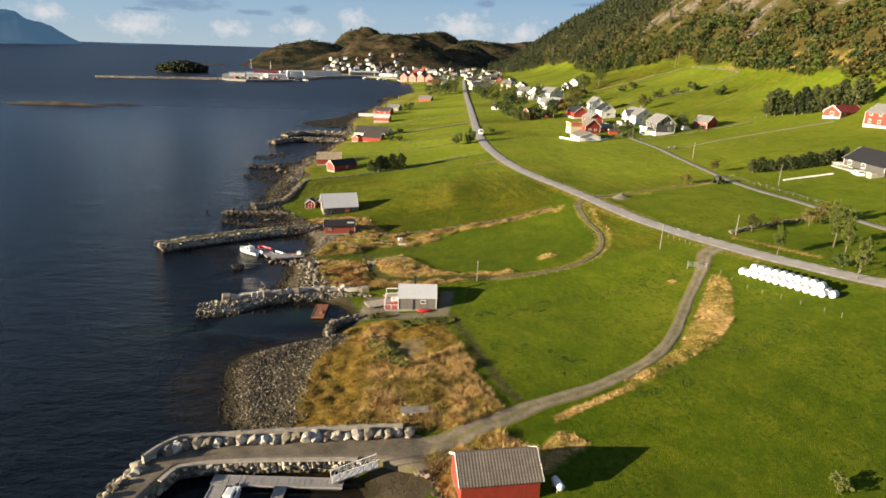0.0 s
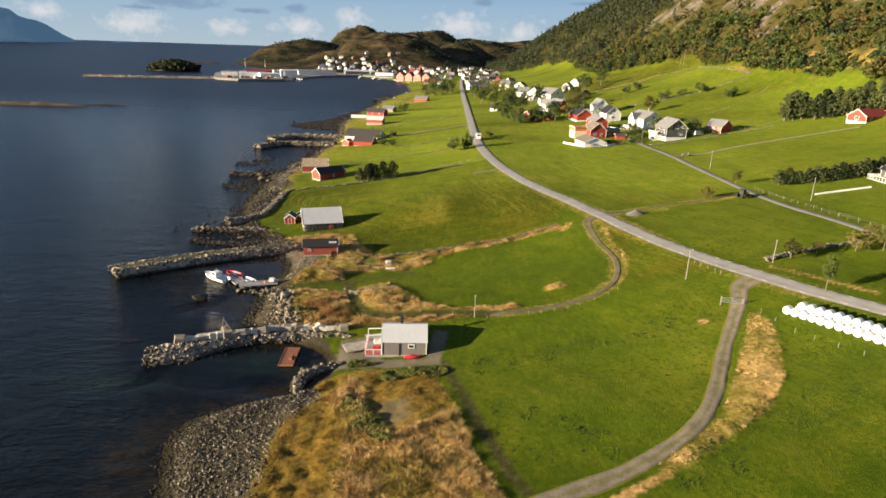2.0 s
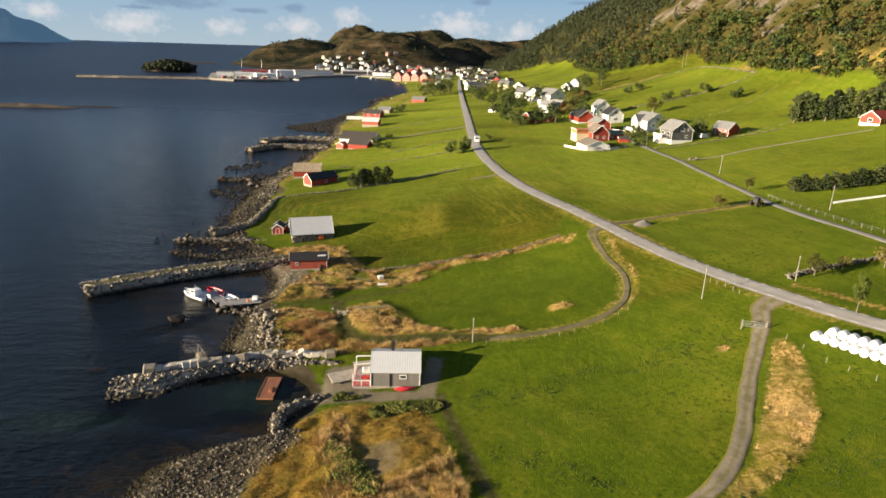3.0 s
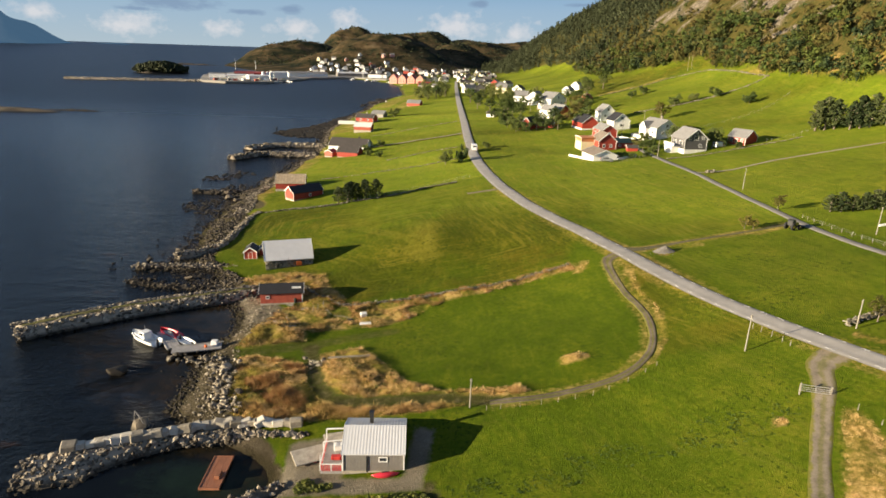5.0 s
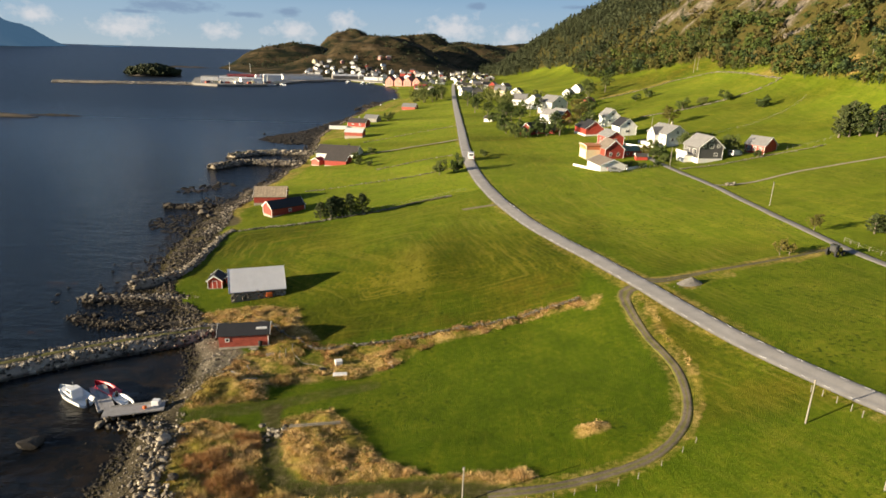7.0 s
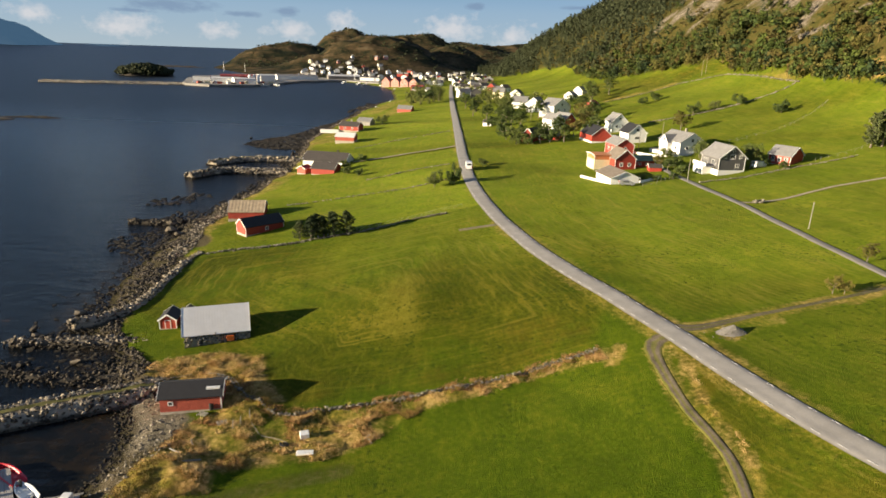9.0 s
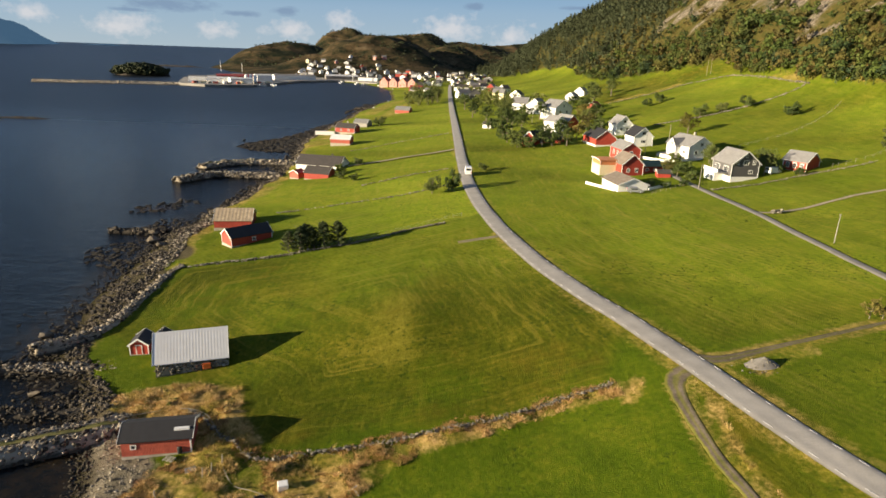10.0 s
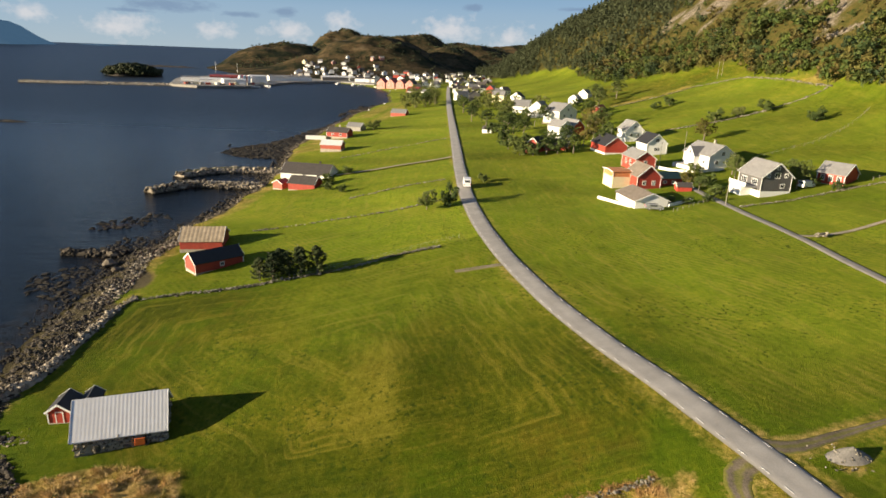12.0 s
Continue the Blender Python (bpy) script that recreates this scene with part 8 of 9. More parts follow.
for kind, x, y, s, w in (("sparse", 65.3, 112.3, 0.92, 0.62), ("sparse", 77.2, 114.7, 1.25, 0.72), ("sparse", 75.9, 109.1, 1.15, 0.62), ("sparse", 72.5, 99.7, 1.1, 0.66), ("sparse", 74.6, 102.2, 0.95, 0.7), ("shrub", 73.0, 104.9, 1.0, 1.0), ("autumn", 66.8, 126.2, 0.62, 0.9), ("autumn", 72.5, 128.0, 0.42, 1.0), ("autumn", 79.4, 127.6, 0.6, 1.0), ("autumn", 82.3, 128.6, 0.78, 0.9), ("sparse", 84.0, 127.0, 0.8, 0.8), ("autumn", 69.0, 171.6, 0.5, 0.9), ("autumn", 70.6, 171.2, 0.4, 0.9), ("autumn", 81.8, 183.2, 0.6, 0.9)):
    plant(kind, x, y, s, wide=w)
plant("autumn", 106.0, 335.3, 1.3), plant("shrub", 122.8, 366.2, 2.0), plant("shrub", 133, 368.6, 1.7), plant("shrub", 142.3, 365.1, 2.1), plant("shrub", 144.4, 333.3, 1.9), plant("shrub", 127, 430, 2.0), plant("shrub", 118, 424, 1.8)
for x, y, k, s in ((91.7, 279.1, "broad", 0.95), (94.0, 277.0, "shrub", 1.8), (76.6, 274.1, "autumn", 0.7), (77.2, 267.8, "broad", 0.6), (79.4, 262.5, "shrub", 1.4), (70.0, 256.8, "shrub", 0.8), (103.5, 263.8, "shrub", 1.3), (106.8, 257.8, "shrub", 1.0), (93.3, 284.3, "broad", 0.9), (98.0, 273.0, "broad", 0.8), (104, 274, "broad", 0.8),
                   (37.7, 352.8, "shrub", 2.4), (40.2, 338.4, "shrub", 2.4), (44.5, 335.5, "shrub", 2.0), (49.5, 336.0, "broad", 1.0), (53.5, 335.5, "shrub", 2.2), (35.4, 435, "broad", 1.4), (41.2, 407.2, "broad", 1.6), (41.3, 390, "broad", 1.6), (45, 398, "broad", 1.5), (48, 386, "broad", 1.3), (38.5, 378, "shrub", 2.6), (36.5, 405, "shrub", 2.4),
                   (54.0, 422.2, "broad", 1.4), (63.6, 429.4, "broad", 1.5), (79.9, 402, "autumn", 1.5), (74.5, 368.8, "autumn", 1.4), (78, 380, "broad", 1.4), (85, 395, "broad", 1.4), (60, 352, "broad", 1.3), (66, 350, "autumn", 1.2), (28.2, 532, "broad", 1.6), (30, 470, "broad", 1.4), (33, 495, "broad", 1.6), (47, 455, "broad", 1.5), (52, 480, "broad", 1.5), (85, 450, "broad", 1.5), (90, 440, "broad", 1.4),
                   (76, 352, "broad", 1.2), (-6.2, 618, "broad", 1.8), (2, 610, "broad", 1.7), (9.6, 633, "broad", 1.9), (5, 645, "broad", 1.9), (-25.7, 470, "shrub", 2.4), (-27, 318, "shrub", 1.4), (-25, 306, "shrub", 1.2), (-22, 331, "shrub", 1.3), (-20, 300, "shrub", 1.0),
                   (99.5, 262.5, "broad", 0.85), (101.8, 266, "broad", 0.95), (84.2, 288, "shrub", 1.5), (75.4, 257.5, "shrub", 0.9), (80.6, 272, "shrub", 1.5), (66.4, 258.4, "shrub", 0.9), (58.6, 333, "broad", 1.1), (52, 345, "broad", 1.2), (70, 339, "broad", 1.1), (43, 345, "broad", 1.1),
                   (108.4, 495, "broad", 1.6), (122, 507, "broad", 1.7), (104, 480, "broad", 1.4), (112, 520, "broad", 1.7)):
    plant(k, x, y, s)

# woods of the hillside, village and headland
wr = np.random.default_rng(77)


def wood_shape(seed, kind):
    r = np.random.default_rng(seed)
    if kind == "spruce":
        cs, rad = [], []
        for i in range(6):
            z = 0.14 + 0.80 * i / 5
            for k in range(2):
                a, q = r.uniform(0, 6.28), 0.17 * (1.05 - z)
                cs.append(np.array([math.cos(a) * q, math.sin(a) * q, z]))
                rad.append(0.19 * (1.1 - z) + 0.02)
        v, f = leaf_cloud(r, cs, rad, 6, 0.072, 0.6, 0.7, True)
    else:
        cs = [np.array([r.normal(0, 0.19), r.normal(0, 0.19), r.uniform(0.24, 0.84)]) for _ in range(10)]
        v, f = leaf_cloud(r, cs, r.uniform(0.11, 0.22, 10), 22, 0.058, 0.85, 0.7, True)
    trunk = np.array([[-0.02, -0.012, 0], [0.02, -0.012, 0], [0, 0.024, 0], [0, 0, 0.7]])
    tf = np.array([[0, 1, 3], [1, 2, 3], [2, 0, 3]]) + len(v)
    return np.vstack([v, trunk]), np.vstack([f, tf])


BROAD_WOOD = [wood_shape(i, "broad") for i in range(5)]
SCRUB_WOOD = [tuple(a) for a in (lambda r: [leaf_cloud(r, [np.array([r.normal(0, 0.22), r.normal(0, 0.22), r.uniform(0.2, 0.7)]) for _ in range(5)], r.uniform(0.18, 0.32, 5), 15, 0.10, 0.85, 0.7, True) for _ in range(5)])(np.random.default_rng(3))]
HEATH_CLUMPS = [leaf_cloud(np.random.default_rng(90 + i), [np.array([0.2 * math.sin(2.1 * k + i), 0.2 * math.cos(2.1 * k + i), 0.4]) for k in range(3)], [0.3, 0.26, 0.34], 8, 0.16, 0.8, 0.7, True) for i in range(4)]
SPRUCE_WOOD = [wood_shape(i + 20, "spruce") for i in range(4)]


def woods(name, label, keep, x0, x1, y0, y1, n, tall, shapes, material):
    x, y = wr.uniform(x0, x1, n), wr.uniform(y0, y1, n)
    z = land(x, y)
    k = wr.uniform(0, 1, n) < keep(x, y, z)
    x, y, z = x[k], y[k], z[k]
    h = wr.uniform(*tall, len(x)) * np.exp(wr.normal(0, 0.15, len(x)))
    w = h * wr.uniform(0.8, 1.2, len(x))
    return tagged(heap(name, shapes, np.stack([x, y, z - 0.2], 1), np.stack([w, w, h], 1), material, wr), label, "trees", kind="stuff")


edge = lambda y: np.interp(y, [0, 250, 340, 367, 440, 470, 560, 620, 790, 900, 1000, 1400], [188, 176, 170, 170, 170, 178, 160, 142, 146, 128, 100, 90])


def clear(x, y):
    """0 on bare crags and scree, 1 elsewhere."""
    bare = sum(np.exp(-((x - cx) / rx) ** 4 - ((y - cy) / ry) ** 4) for cx, cy, rx, ry in CRAGS)
    return np.clip(1 - bare, 0, 1) * (line_gap(x, y, [(189, 424), (200, 395), (222, 372)]) > 4)


woods("hillside_wood", "mixed autumn wood at the foot of the hill", lambda x, y, z: np.where(x > edge(y), np.clip(1.0 - (x - edge(y) - 24) / 18, 0.07, 1) * np.clip(0.62 + 0.7 * wob(x, y, 9.0, 2.0), 0.03, 1) * np.clip(1 - (y - 600) / 160, 0.06, 1) * clear(x, y), 0), 130, 300, 240, 800, 8200, (4.5, 10.5), BROAD_WOOD, FOREST)
woods("hillside_scrub", "low scrub over the rocky slope", lambda x, y, z: np.where(x > edge(y) + 15, np.clip(0.60 + 0.9 * wob(x, y, 8.0, 7.0) - 0.42 * step(40, 100, x - edge(y)), 0, 1) * clear(x, y), 0), 150, 360, 230, 900, 9500, (1.0, 3.8), SCRUB_WOOD, SCRUB)
woods("spruce_wood", "dark spruce wood on the ridge", lambda x, y, z: np.where(x > edge(y) + 4, np.clip((y - 600) / 110, np.where(x < edge(y) + 45, 0.05, 0.015), 1) * (0.85 + 0.4 * wob(x, y, 22.0, 4.0)) * clear(x, y), 0), 90, 430, 400, 1500, 9000, (8, 14), SPRUCE_WOOD, SPRUCE)
woods("village_trees", "garden trees among the village houses", lambda x, y, z: np.where((x > 30) & (y > 520) & (x < np.interp(y, [420, 540, 620, 900, 1080], [100, 78, 66, 74, 92])), 0.75 + 0.5 * wob(x, y, 14.0, 3.0), np.where((x > -18) & (x < 12) & (y > 600), 0.7, 0)), -20, 110, 420, 1080, 1100, (4, 8.5), BROAD_WOOD, LEAF)
woods("headland_scrub", "dark woods and heath on the headland", lambda x, y, z: np.clip(0.25 + 0.7 * wob(x, y, 40.0, 5.0) + 0.6 * (y > 1800) + 0.5 * (x > 0), 0, 1) * (z > 6), -420, 420, 1160, 2250, 7500, (3, 6.5), HEATH_CLUMPS, SPRUCE)


# rough grass
def tuft_shape(seed, blades=17, lean=0.6):
    r = np.random.default_rng(seed)
    v, f = [], []
    for i in range(blades):
        a = r.uniform(0, 6.283)
        d, s = np.array([math.cos(a), math.sin(a), 0]), np.array([-math.sin(a), math.cos(a), 0])
        o = d * r.uniform(0.02, 0.34)
        h, w, out = r.uniform(0.35, 0.85), r.uniform(0.016, 0.038), r.uniform(0.1, lean)
        k = len(v)
        v += [o - s * w, o + s * w, o + d * out + [0.12, 0.04, h]]
        f += [(k, k + 1, k + 2)]
    return np.array(v), np.array(f)


TUFTS = [tuft_shape(i) for i in range(6)]
WEED_SHAPES = [leaf_cloud(np.random.default_rng(i), [np.array([0, 0, 0.25])] * 2, [0.4, 0.28], 12, 0.12, 0.6) for i in range(4)]


def dry_at(x, y):
    d = np.zeros_like(x)
    for i, o in enumerate(DRY_OUTLINES):
        d = np.maximum(d, inside(x, y, o, 0.6) * (wob(x, y, 1.2, 2.0) + 0.5 * wob(x, y, 0.5, 4.0) > (-0.05 if i == 6 else -0.12) if i in (4, 6) else 1.0))
    for pts, rr in DRY_LINES:
        d = np.maximum(d, (1.0 if pts[0][1] < 126 else wob(x, y, 1.1, 3.0) > 0.42) - step(rr * 0.5, rr * 1.2, line_gap(x, y, pts) + 0.7 * rr * np.clip(wob(x, y, 1.9, 6.0), 0, 1)))
    for t, w in ((WHARF_TRACK, 1.5), (CABIN_PATH, 1.0), (BAY_TRACK, 1.5), (SHORE_PATH, 1.2), (JETTY_PATH, 1.4), (FARM_LANE, 1.4)):
        d = d * (line_gap(x, y, t) > w)
    return d * (shore_gap(x, y)[0] > beach_width(y) * 0.97)


def straw_at(x, y):
    """Tall straw: not on the mossy part above the beach, nor on bare gravel."""
    mossy = inside(x, y, DRY_OUTLINES[0], 0.6) * (1 - inside(x, y, STRAW_OUTLINE, 1.2))
    return dry_at(x, y) * (mossy < 0.5)


def moss_at(x, y):
    return dry_at(x, y) * inside(x, y, DRY_OUTLINES[0], 0.6) * (inside(x, y, STRAW_OUTLINE, 1.2) < 0.6) * (inside(x, y, BARE_OUTLINE, 1.0) < 0.4)


def wall_foot(x, y):
    """The overgrown strip along the near wall, in patches."""
    return ((line_gap(x, y, WALL_NEAR) + 1.3 * wob(x, y, 1.6, 5.0) < 1.1) | ((dry_at(x, y) > 0.5) & (wob(x, y, 2.0, 8.0) > 0.35))).astype(float) * (x < 30.5)


def weeds_at(x, y):
    near = np.minimum(line_gap(x, y, [(-8.2, 89), (-6.4, 85.6), (-4.2, 83)]), line_gap(x, y, [(-4.2, 98.6), (-1, 99.2), (2.4, 99.4)]))
    near = np.minimum(near, line_gap(x, y, [(-9.5, 103.2), (-7.5, 102.6)]) + 0.5)
    return (near + 0.7 * wob(x, y, 0.9, 3.0) < 1.4).astype(float)


def grass(name, label, n, x0, x1, y0, y1, level, size, shapes, material, seed, patch=0.0, field=dry_at):
    r = np.random.default_rng(seed)
    x, y = r.uniform(x0, x1, n), r.uniform(y0, y1, n)
    k = (field(x, y) > level) & (wob(x, y, 1.5, seed) > patch - 0.9)
    x, y = x[k], y[k]
    s = r.uniform(*size, len(x)) * (1 + 0.55 * wob(x, y, 0.8, 2.0))
    return tagged(heap(name, shapes, np.stack([x, y, land(x, y) - 0.06], 1), np.stack([s * 1.3, s * 1.3, s], 1), material, r, 0.25), label, "grass", kind="stuff")


grass("dry_grass", "tall golden dry grass in tussocks", 30000, -30, 12, 54, 118, 0.5, (0.40, 0.88), TUFTS, DRY_GRASS, 11, 0.1, straw_at)
grass("verge_grass", "low straw-coloured grass beside the gravel track", 34000, 12, 58, 54, 118, 0.5, (0.22, 0.46), TUFTS, DRY_GRASS, 19, 0.1, straw_at)
grass("mossy_grass", "short ochre grass and moss above the beach", 16000, -20, 12, 66, 102, 0.5, (0.14, 0.34), TUFTS, MOSSY, 17, 0.0, moss_at)
grass("dry_grass", "golden dry grass round the bay and along the field wall", 58000, -44, 62, 114, 172, 0.5, (0.30, 0.62), TUFTS, DRY_GRASS, 12, 0.35)
grass("russet_scrub", "russet heather and scrub in the dry grass", 3600, -26, -13, 114, 129, 0.55, (0.45, 0.8), TUFTS, RUSSET, 13, 1.0)
grass("wall_scrub", "russet and rust-brown grass along the field wall", 15000, -28, 32, 141, 163, 0.5, (0.26, 0.54), TUFTS, RUSSET, 18, -1.0, wall_foot)
grass("green_weeds", "green weeds among the dry grass", 9000, -12, 6, 80, 105, 0.5, (0.45, 1.0), WEED_SHAPES, WEEDS, 14, 0.0, weeds_at)
grass("bay_weeds", "green weeds among the dry grass of the bay", 1200, -40, 20, 114, 170, 0.5, (0.4, 0.8), WEED_SHAPES, WEEDS, 15, 1.15)
DOCK_SHAPES = [leaf_cloud(np.random.default_rng(60 + i), [np.array([0, 0, 0.2])], [0.36], 13, 0.19, 0.5, 0.3, True) for i in range(4)]


def dock_bands(x, y):
    """Weedy bands of the near meadows, clear of the tracks."""
    gap = np.minimum.reduce([line_gap(x, y, p) for p in ([(6, 100), (18.7, 102.9), (32.2, 106), (42, 108.5), (46.5, 111)], [(13, 88), (19, 84), (22, 80)], [(30, 74), (43, 83), (57, 88)])])
    band = (gap + 1.6 * wob(x, y, 2.2, 1.0) < 2.2) & (dry_at(x, y) < 0.2)
    for t, w in ((MAIN_ROAD, 3.4), (WHARF_TRACK, 2.2), (BAY_TRACK, 1.8), (CABIN_PATH, 1.5), (SHORE_PATH, 1.8)):
        band = band & (line_gap(x, y, t) > w)
    return band.astype(float)


grass("meadow_docks", "dark broad-leaved weeds in bands through the meadow", 20000, 5, 60, 70, 115, 0.5, (0.12, 0.30), DOCK_SHAPES, DOCKS, 16, -2.0, dock_bands)

# ---------------------------------------------------------------- village, harbour and headland
vr = random.Random(12)
VILLAGE_WALLS = [WHITE, WHITE, WHITE, WHITE, WHITE, WHITE, WHITE, CREAM, RED, SLATE_GREY, PINK]
VILLAGE_ROOFS = [TILE, TILE, TILE, BROWN_TILE, BROWN_TILE, TAR]


def village_house(x, y, z=None, big=1.0):
    L, W = vr.uniform(8, 12) * big, vr.uniform(6.5, 8) * big
    a = vr.choice([0.0, 0.4, -0.4, 1.2, -1.2]) + vr.uniform(-0.2, 0.2)
    d = np.array([math.cos(a), math.sin(a)])
    p = np.array([x, y])
    w, r = vr.choice(VILLAGE_WALLS), vr.choice(VILLAGE_ROOFS)
    tone = {WHITE: "white", CREAM: "cream", RED: "red", SLATE_GREY: "grey", PINK: "pink"}[w]
    e = vr.uniform(3.6, 5.2)
    building("village_house", f"{tone} timber house of the far village", tuple(p - d * L / 2), tuple(p + d * L / 2), W, e, e + W * 0.42, w, r, along=vr.random() < 0.6, base=z if z is not None else height(x, y), simple=True,
             foundation=-0.3, corners=False, group="village houses", windows=[("f", 0.25, 2.2, 1.4, 1.3, 0), ("f", 0.75, 2.2, 1.4, 1.3, 0), ("l", 0.5, 2.2, 1.4, 1.3, 0)] if y < 800 else ())


placed = []
while len(placed) < 128:
    i = len(placed)
    if i < 22:
        x, y = vr.uniform(30, 74), vr.uniform(590, 900)
    elif i < 64:
        x, y = vr.uniform(-20, 84), vr.uniform(900, 1180)
    elif i < 100:
        x, y = vr.uniform(-235, -70), vr.uniform(1190, 1350)
    else:
        y = vr.uniform(1100, 1260)
        x = vr.uniform(-260, 40) + 0.1 * (y - 1090)
    if all((x - a) ** 2 + (y - b) ** 2 > 15 ** 2 for a, b in placed) and abs(x - 24) > 9 and shore_gap(np.array([x]), np.array([y]))[0][0] > 14:
        placed.append((x, y))
        village_house(x, y, big=1.0 if y < 1000 else 0.8)

# pale red quayside warehouses with gables to the water
for i in range(4):
    x, y = -66 + i * 12.5, 950 - i * 3.5
    building("warehouse", "pale red wharf warehouse with steep gable", (x, y), (x + 10.5, y - 3), 18.0, 7.0, 12.5, PINK, RED_TILE if i < 3 else BROWN_TILE, along=False, base=1.6, simple=True, foundation=-0.3, corners=False, group="quayside warehouses",
             windows=[("l", 0.3, 3, 1.2, 1.4, 0), ("l", 0.7, 3, 1.2, 1.4, 0), ("l", 0.3, 6, 1.2, 1.4, 0), ("l", 0.7, 6, 1.2, 1.4, 0), ("l", 0.5, 9, 1.2, 1.4, 0)], category="warehouse")
building("warehouse", "red wharf shed with white trim", (-24, 872), (-10, 866), 10.0, 4.0, 6.5, RED, RED_TILE, base=2.0, simple=True, corners=False, category="warehouse")
building("boathouse", "dark boathouse near the quay", (-22, 842), (-8, 836), 10.0, 3.5, 6.0, SILVER_WOOD, BROWN_TILE, base=2.0, simple=True, corners=False, category="boathouse")
building("boathouse", "white boathouse near the quay", (-6, 832), (6, 828), 9.0, 3.5, 6.0, WHITE, TILE, base=2.2, simple=True, corners=False, category="boathouse")


def slab_land(name, label, outline, z, mat, low=-4.0):
    bm = bmesh.new()
    top = [bm.verts.new((x, y, z)) for x, y in outline]
    bot = [bm.verts.new((x, y, low)) for x, y in outline]
    bm.faces.new(top)
    for i in range(len(outline)):
        j = (i + 1) % len(outline)
        bm.faces.new((top[i], top[j], bot[j], bot[i]))
    return tagged(part(name, bm, mat, None), label, "quay", kind="structure")


slab_land("quay", "concrete quay of the fish plant", [(-300, 862), (-262, 846), (-214, 868), (-200, 918), (-186, 1012), (-130, 1064), (-76, 1020), (-60, 1060), (-120, 1180), (-330, 1180), (-345, 1000)], 2.6, QUAY)
bank("mole", "long pale rubble mole before the fjord", [(-452, 832), (-400, 842), (-345, 858), (-298, 870)], [5, 6, 7, 9], 2.6, 1.0, 100, 1600, PALE_MESHES, PALE_STONE)


def hall(label, x0, y0, L, W, h, rise, wall, roof, yaw=0.35):
    d = np.array([math.cos(yaw), math.sin(yaw)])
    building("industrial_hall", label, (x0, y0), (x0 + d[0] * L, y0 + d[1] * L), W, h, h + rise, wall, roof, base=2.6, simple=True, foundation=-0.3, corners=False, group="fish plant halls", category="industrial hall")


hall("long red-fronted industrial hall on the quay", -286, 960, 52, 22, 5.5, 2, RED, RED_TILE, 0.3)
hall("white industrial hall on the quay", -276, 895, 34, 18, 5, 1.5, WHITE, TIN, 0.25)
hall("white processing hall at the quay edge", -244, 886, 26, 16, 5.5, 1.2, WHITE, TIN, 0.5)
hall("tall white cold store", -226, 940, 20, 22, 8.5, 1.0, WHITE, TIN, 0.5)
hall("long pale store along the quay", -222, 1015, 60, 20, 5.5, 2, WHITE, TILE, 0.45)
hall("low grey shed on the quay", -160, 1085, 50, 18, 5, 2, GREY, TIN, 0.3)
hall("low white office on the quay", -312, 930, 22, 12, 5, 1.0, WHITE, TILE, 0.2)
hall("white hall behind the quay", -110, 1075, 30, 16, 5, 2, WHITE, BROWN_TILE, -0.1)
for i, (x, y) in enumerate(((-236, 925), (-231, 928), (-226, 930.5))):
    s = thing("silo", Matrix.Translation((x, y, 2.6)), "white steel silo at the fish plant", "silo", group="silos")
    part("drum", tube(bmesh.new(), [(0, 0, 0), (0, 0, 9)], [2.2, 2.2], 14), GELCOAT, s)
    part("cone", tube(bmesh.new(), [(0, 0, 9), (0, 0, 10)], [2.2, 0.3], 14), GELCOAT, s)
for x, y, h in ((-388, 1290, 18), (-352, 1300, 15), (-120, 1092, 14), (-95, 1070, 12), (8, 1000, 14), (30, 1030, 13), (-190, 1040, 14)):
    s = thing("mast", Matrix.Translation((x, y, max(2, height(x, y)))), "thin light mast by the far harbour", "mast", group="masts")
    part("shaft", tube(bmesh.new(), [(0, 0, -1), (0, 0, h)], [0.5, 0.25], 6), GELCOAT, s)


# wooded islet and bare skerry
def islet(name, label, cx, cy, rx, ry, h, mat, seed, channels=()):
    a = np.linspace(0, 2 * math.pi, 49)[None] * np.ones((14, 1))
    q = np.linspace(1.15, 0, 14)[:, None] * np.ones((1, 49))
    wav = 1 + 0.16 * np.sin(3 * a + seed) + 0.09 * np.sin(7 * a + 2 * seed)
    X, Y = cx + q * rx * np.cos(a) * wav, cy + q * ry * np.sin(a) * wav
    Z = h * (1 - q ** 2) + (0.25 * h * wob(X, Y, max(rx, ry) / 6, seed) + (h < 5) * 0.35 * h * wob(X, Y, max(rx, ry) / 17, seed)) * np.clip(1.2 - q, 0, 1) - 0.4
    return tagged(sheet(name, X, Y, Z, mat, channels), label, "island", kind="structure")


islet("islet", "small wooded islet beyond the mole", -434, 1064, 38, 25, 9, WEED_STONE, 1.0)
k = wr.normal(0, 0.5, (900, 2))
k = k[np.hypot(k[:, 0], k[:, 1]) < 0.95]
tagged(heap("islet_wood", SCRUB_WOOD, np.column_stack([-434 + k[:, 0] * 42, 1064 + k[:, 1] * 27, 8.5 * (1 - (k ** 2).sum(1)) - 1]), 11 * np.exp(wr.normal(0, 0.16, len(k))) * (1 - 0.25 * (k ** 2).sum(1)), SPRUCE, wr), "dense dark wood covering the islet", "trees", kind="stuff")
islet("skerry", "low bare rock skerry in the fjord", -292, 472, 40, 9, 2.6, WEED_STONE, 2.0)
islet("skerry", "low bare rock reef in the fjord", -246, 484, 22, 4, 1.2, WEED_STONE, 3.5)
islet("skerry", "low distant skerry", -560, 1480, 70, 12, 3.0, WEED_STONE, 0.6)

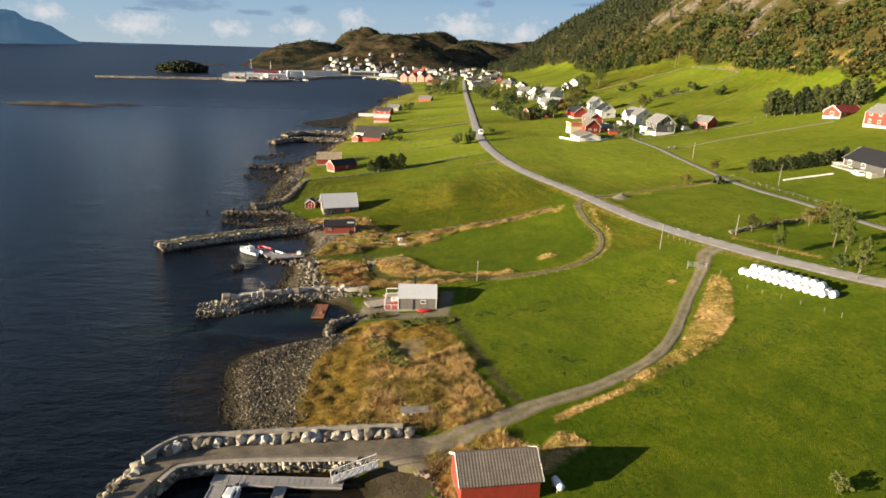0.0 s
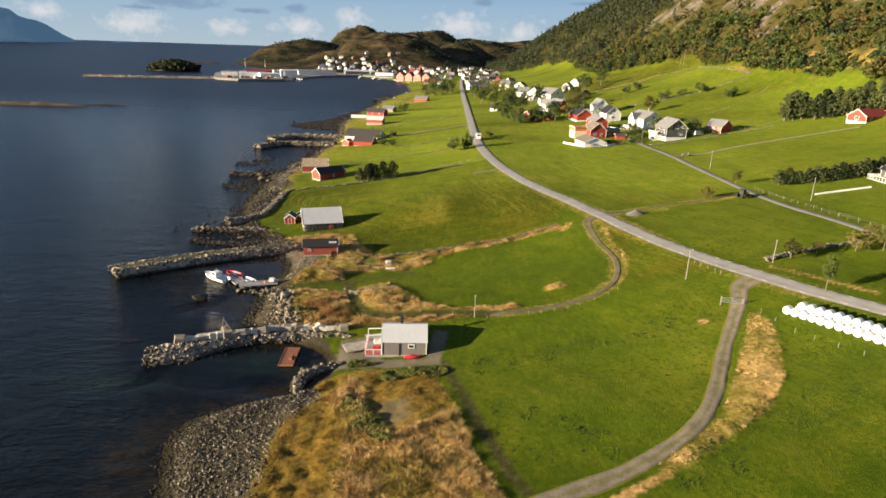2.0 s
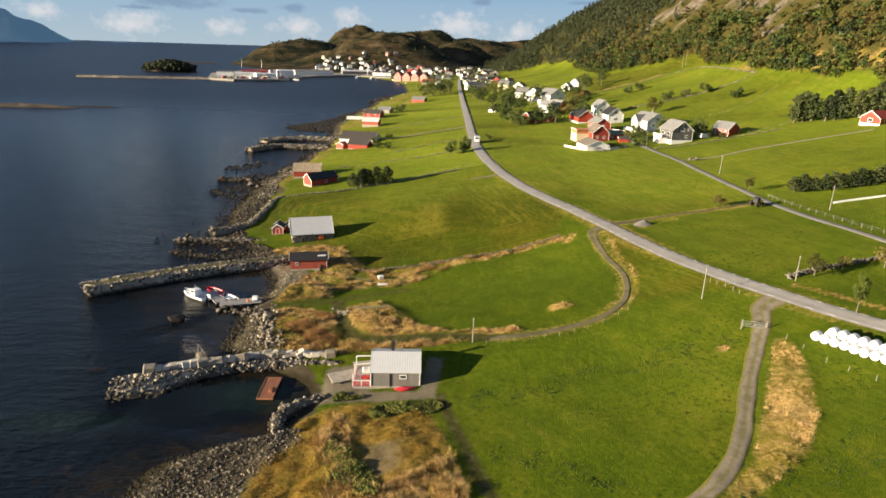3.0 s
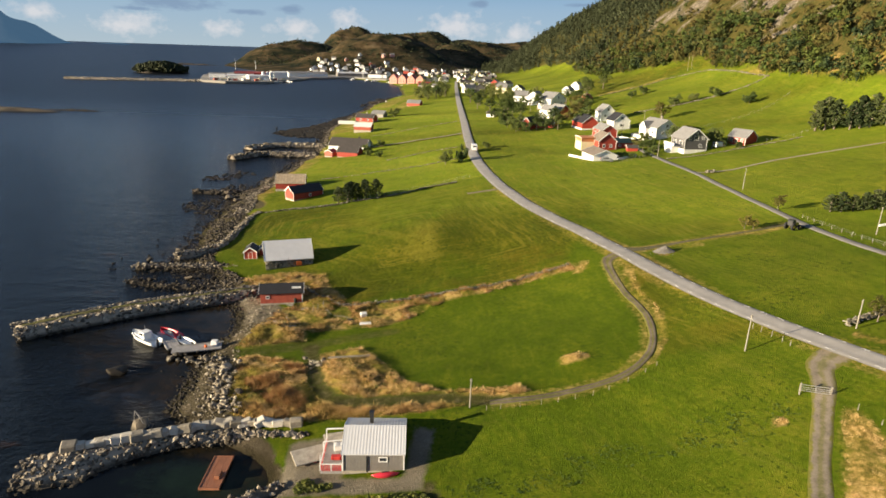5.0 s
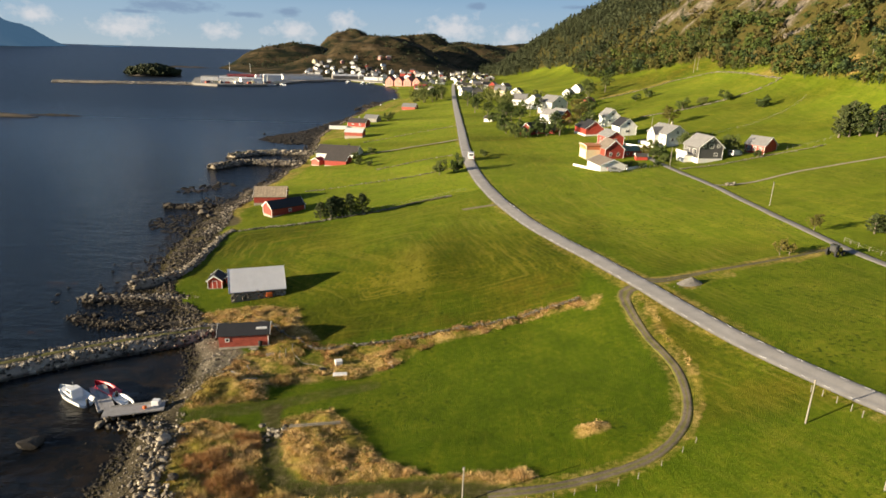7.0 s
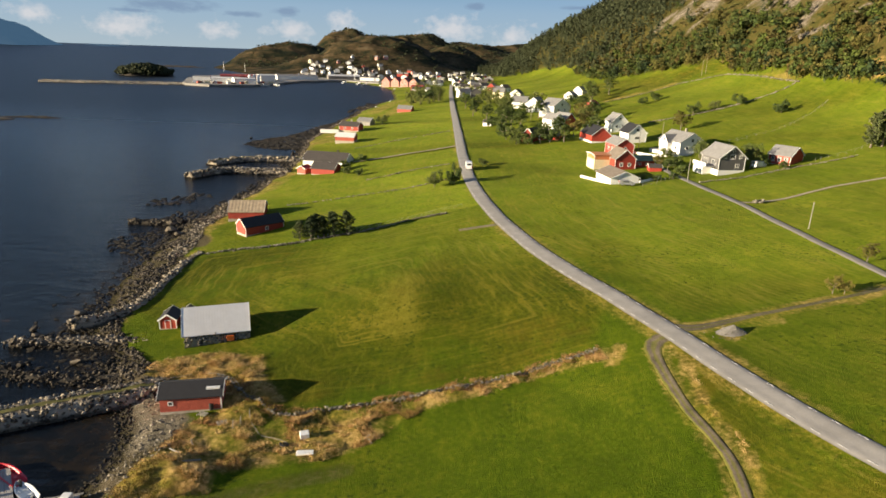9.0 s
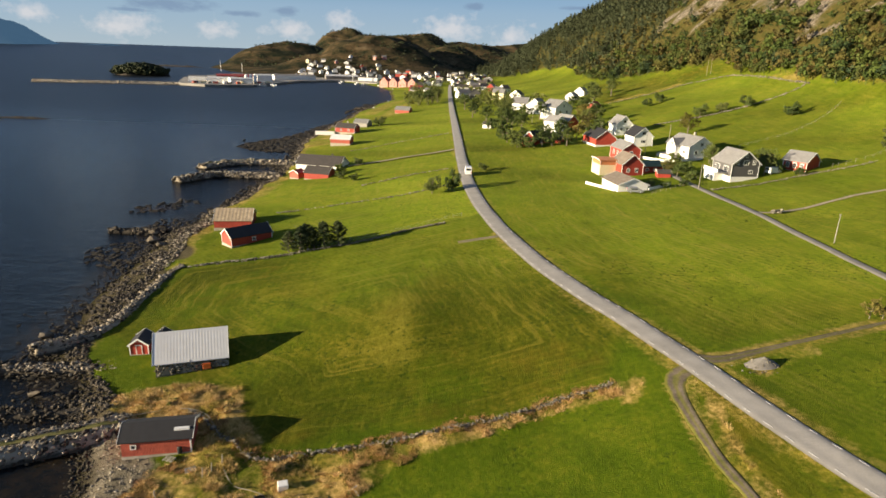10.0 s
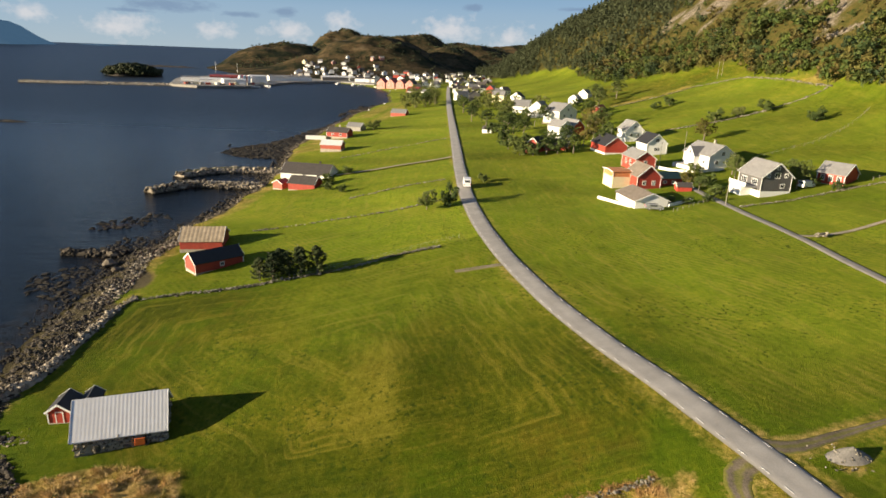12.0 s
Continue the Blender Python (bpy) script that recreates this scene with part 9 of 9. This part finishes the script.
# mountain across the fjord and low land on the horizon, blue with painted haze
FAR_HAZE = Nodes("mountain_haze_glow", 1.0, 0.0, 0.0)  # backdrop, the air in between painted in as a faint blue glow
FAR_HAZE.colour(FAR_HAZE.ramp(FAR_HAZE.noise(0.006, 5), (0.4, (0.010, 0.014, 0.018)), (0.6, (0.020, 0.026, 0.030))))
# emission stands in for the haze; the rock itself gives no light
FAR_HAZE.bsdf.inputs["Emission Color"].default_value = (0.019, 0.040, 0.066, 1)
FAR_HAZE.bsdf.inputs["Emission Strength"].default_value = 1.0
FAR_HAZE = FAR_HAZE.mat


def far_mountain(label, cx, cy, rx, ry, h, seed, p=1.6):
    u, v = np.meshgrid(np.linspace(-1, 1, 70), np.linspace(-1, 1, 30))
    q = np.clip(1 - np.abs(u) ** p, 0, 1) * np.clip(1 - v ** 2, 0, 1)
    X, Y = cx + u * rx, cy + v * ry
    Z = 20 + h * q * (1 + 0.16 * wob(X, Y, rx / 5, seed) + 0.06 * wob(X, Y, rx / 14, seed)) - 8 * (q <= 0)
    return tagged(sheet("far_mountain", X, Y, Z, FAR_HAZE), label, "mountain", kind="structure")


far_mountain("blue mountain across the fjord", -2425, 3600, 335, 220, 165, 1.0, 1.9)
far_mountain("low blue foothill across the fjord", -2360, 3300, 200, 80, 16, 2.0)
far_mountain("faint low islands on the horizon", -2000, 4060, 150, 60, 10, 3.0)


# boats and boxes of the far harbour
for i, (x, y, L) in enumerate(((-92, 1006, 11), (-104, 1012, 13), (-70, 978, 9), (-52, 968, 10), (-128, 1030, 14), (-196, 900, 15), (-206, 884, 12), (-40, 930, 8), (-46, 905, 7), (-36, 700, 6), (-44, 628, 6))):
    boat("white boat moored in the far harbour", x, y, 0.4 + 0.9 * (i % 3), L, L * 0.32, L * 0.14, GELCOAT, -L * 0.08, motor=False)
for i in range(16):
    x, y = -290 + 5.6 * i + 3 * math.sin(i * 2.1), 872 + 6 * math.cos(i * 1.7) + max(0, i - 9) * 6
    b = thing("container", Matrix.Translation((x, y, 2.62)) @ Matrix.Rotation(0.3 + 0.5 * (i % 3), 4, "Z"), "stacked goods container on the far quay", "container", group="containers")
    part("body", boxed(-3, -1.2, 0, 3, 1.2, 2.5, bevel=0.08), (WHITE, GREY, RED_PALE, CREAM)[i % 4], b)

# ---------------------------------------------------------------- stones, piece by piece
def stone_wall(label, pts, count, loose, high=0.7, wide=0.45, size=0.36):
    """A dry-stone field wall: the nearest stones as parts, the rest joined."""
    p = spline(pts, 0.5)
    th = thing("stone_wall", Matrix.Identity(4), label, "stone wall", kind="structure")
    n = count + loose
    i = rng.integers(0, len(p), n)
    z = rng.uniform(0, 1, n) ** 0.8 * high
    s = sides(p)
    off = rng.uniform(-1, 1, n) * wide * (1 - 0.5 * z / high)
    x, y = p[i, 0] + s[i, 0] * off + rng.normal(0, 0.15, n), p[i, 1] + s[i, 1] * off + rng.normal(0, 0.15, n)
    pos = np.stack([x, y, land(x, y) + z], 1)
    sz = size * np.exp(rng.normal(0, 0.28, n))
    if loose:
        h = tagged(heap("rubble", ROCKS, pos[count:], np.stack([sz[count:] * 1.3, sz[count:], sz[count:] * 0.85], 1), FIELD_STONE, rng), kind="stuff")
        h.parent = th
    stones_on(th, "stone", pos[:count], sz[:count] * 1.2, FIELD_MESHES, rng)


stone_wall("old dry-stone wall between two meadows", WALL_NEAR, 300, 700, 0.36, 0.28, 0.19)
stone_wall("low dry-stone wall across the far meadow", WALL_FAR, 280, 700, 0.42, 0.3, 0.26)
stone_wall("tumbled wall along a far field", [(-36, 259), (-21, 262.5), (-7, 265.5), (12, 274)], 0, 220, 0.25, 0.4, 0.34)
stone_wall("tumbled stone wall beside the half-bare trees", [(62.3, 125.8), (70, 128.8), (82.4, 131.4)], 190, 300, 0.65, 0.4, 0.3)
stone_wall("stone wall along the upper meadow", [(103, 366), (125, 364), (149, 368), (168, 369)], 0, 520, 0.45, 0.45, 0.42)
stone_wall("pale stone wall below the wood", [(110, 467), (122, 470), (133.5, 472), (147, 474.5), (156, 473.5), (163, 460), (168.7, 443.5), (169.5, 420), (169, 395), (169, 368)], 0, 900, 0.5, 0.45, 0.4)
stone_wall("small heap of field stones in the meadow", [(82.6, 224.9), (83.4, 224.8), (84.4, 225.2)], 40, 0, 0.7, 0.5, 0.42)
stone_wall("retaining wall below the grey and red houses", [(80, 250.5), (92, 253.5), (104, 256), (116, 258.5), (130, 262)], 0, 460, 0.35, 0.3, 0.24)
stone_wall("low wall along a far shore field", [(-16, 289), (-3, 296), (12, 300)], 0, 160, 0.25, 0.4, 0.34)
stone_wall("pale stones along the far fields", [(-30, 372), (-10, 385), (14, 400)], 0, 120, 0.25, 0.4, 0.45)
# stones of the barn's front and gable
bs = []
for i in range(150):
    u, z = rng.uniform(-BL / 2, BL / 2), rng.uniform(-0.4, 1.4)
    bs.append((u, -BW / 2 - 0.02, z))
for i in range(60):
    bs.append((BL / 2 + 0.02, rng.uniform(-BW / 2, BW / 2), rng.uniform(-0.4, 1.5)))
stones_on(barn, "stone", np.array(bs), np.abs(rng.normal(0.45, 0.12, len(bs))), FIELD_MESHES, rng)
for owner, name, at, size, meshes in LATE:
    stones_on(owner, name, at, size, meshes, rng)
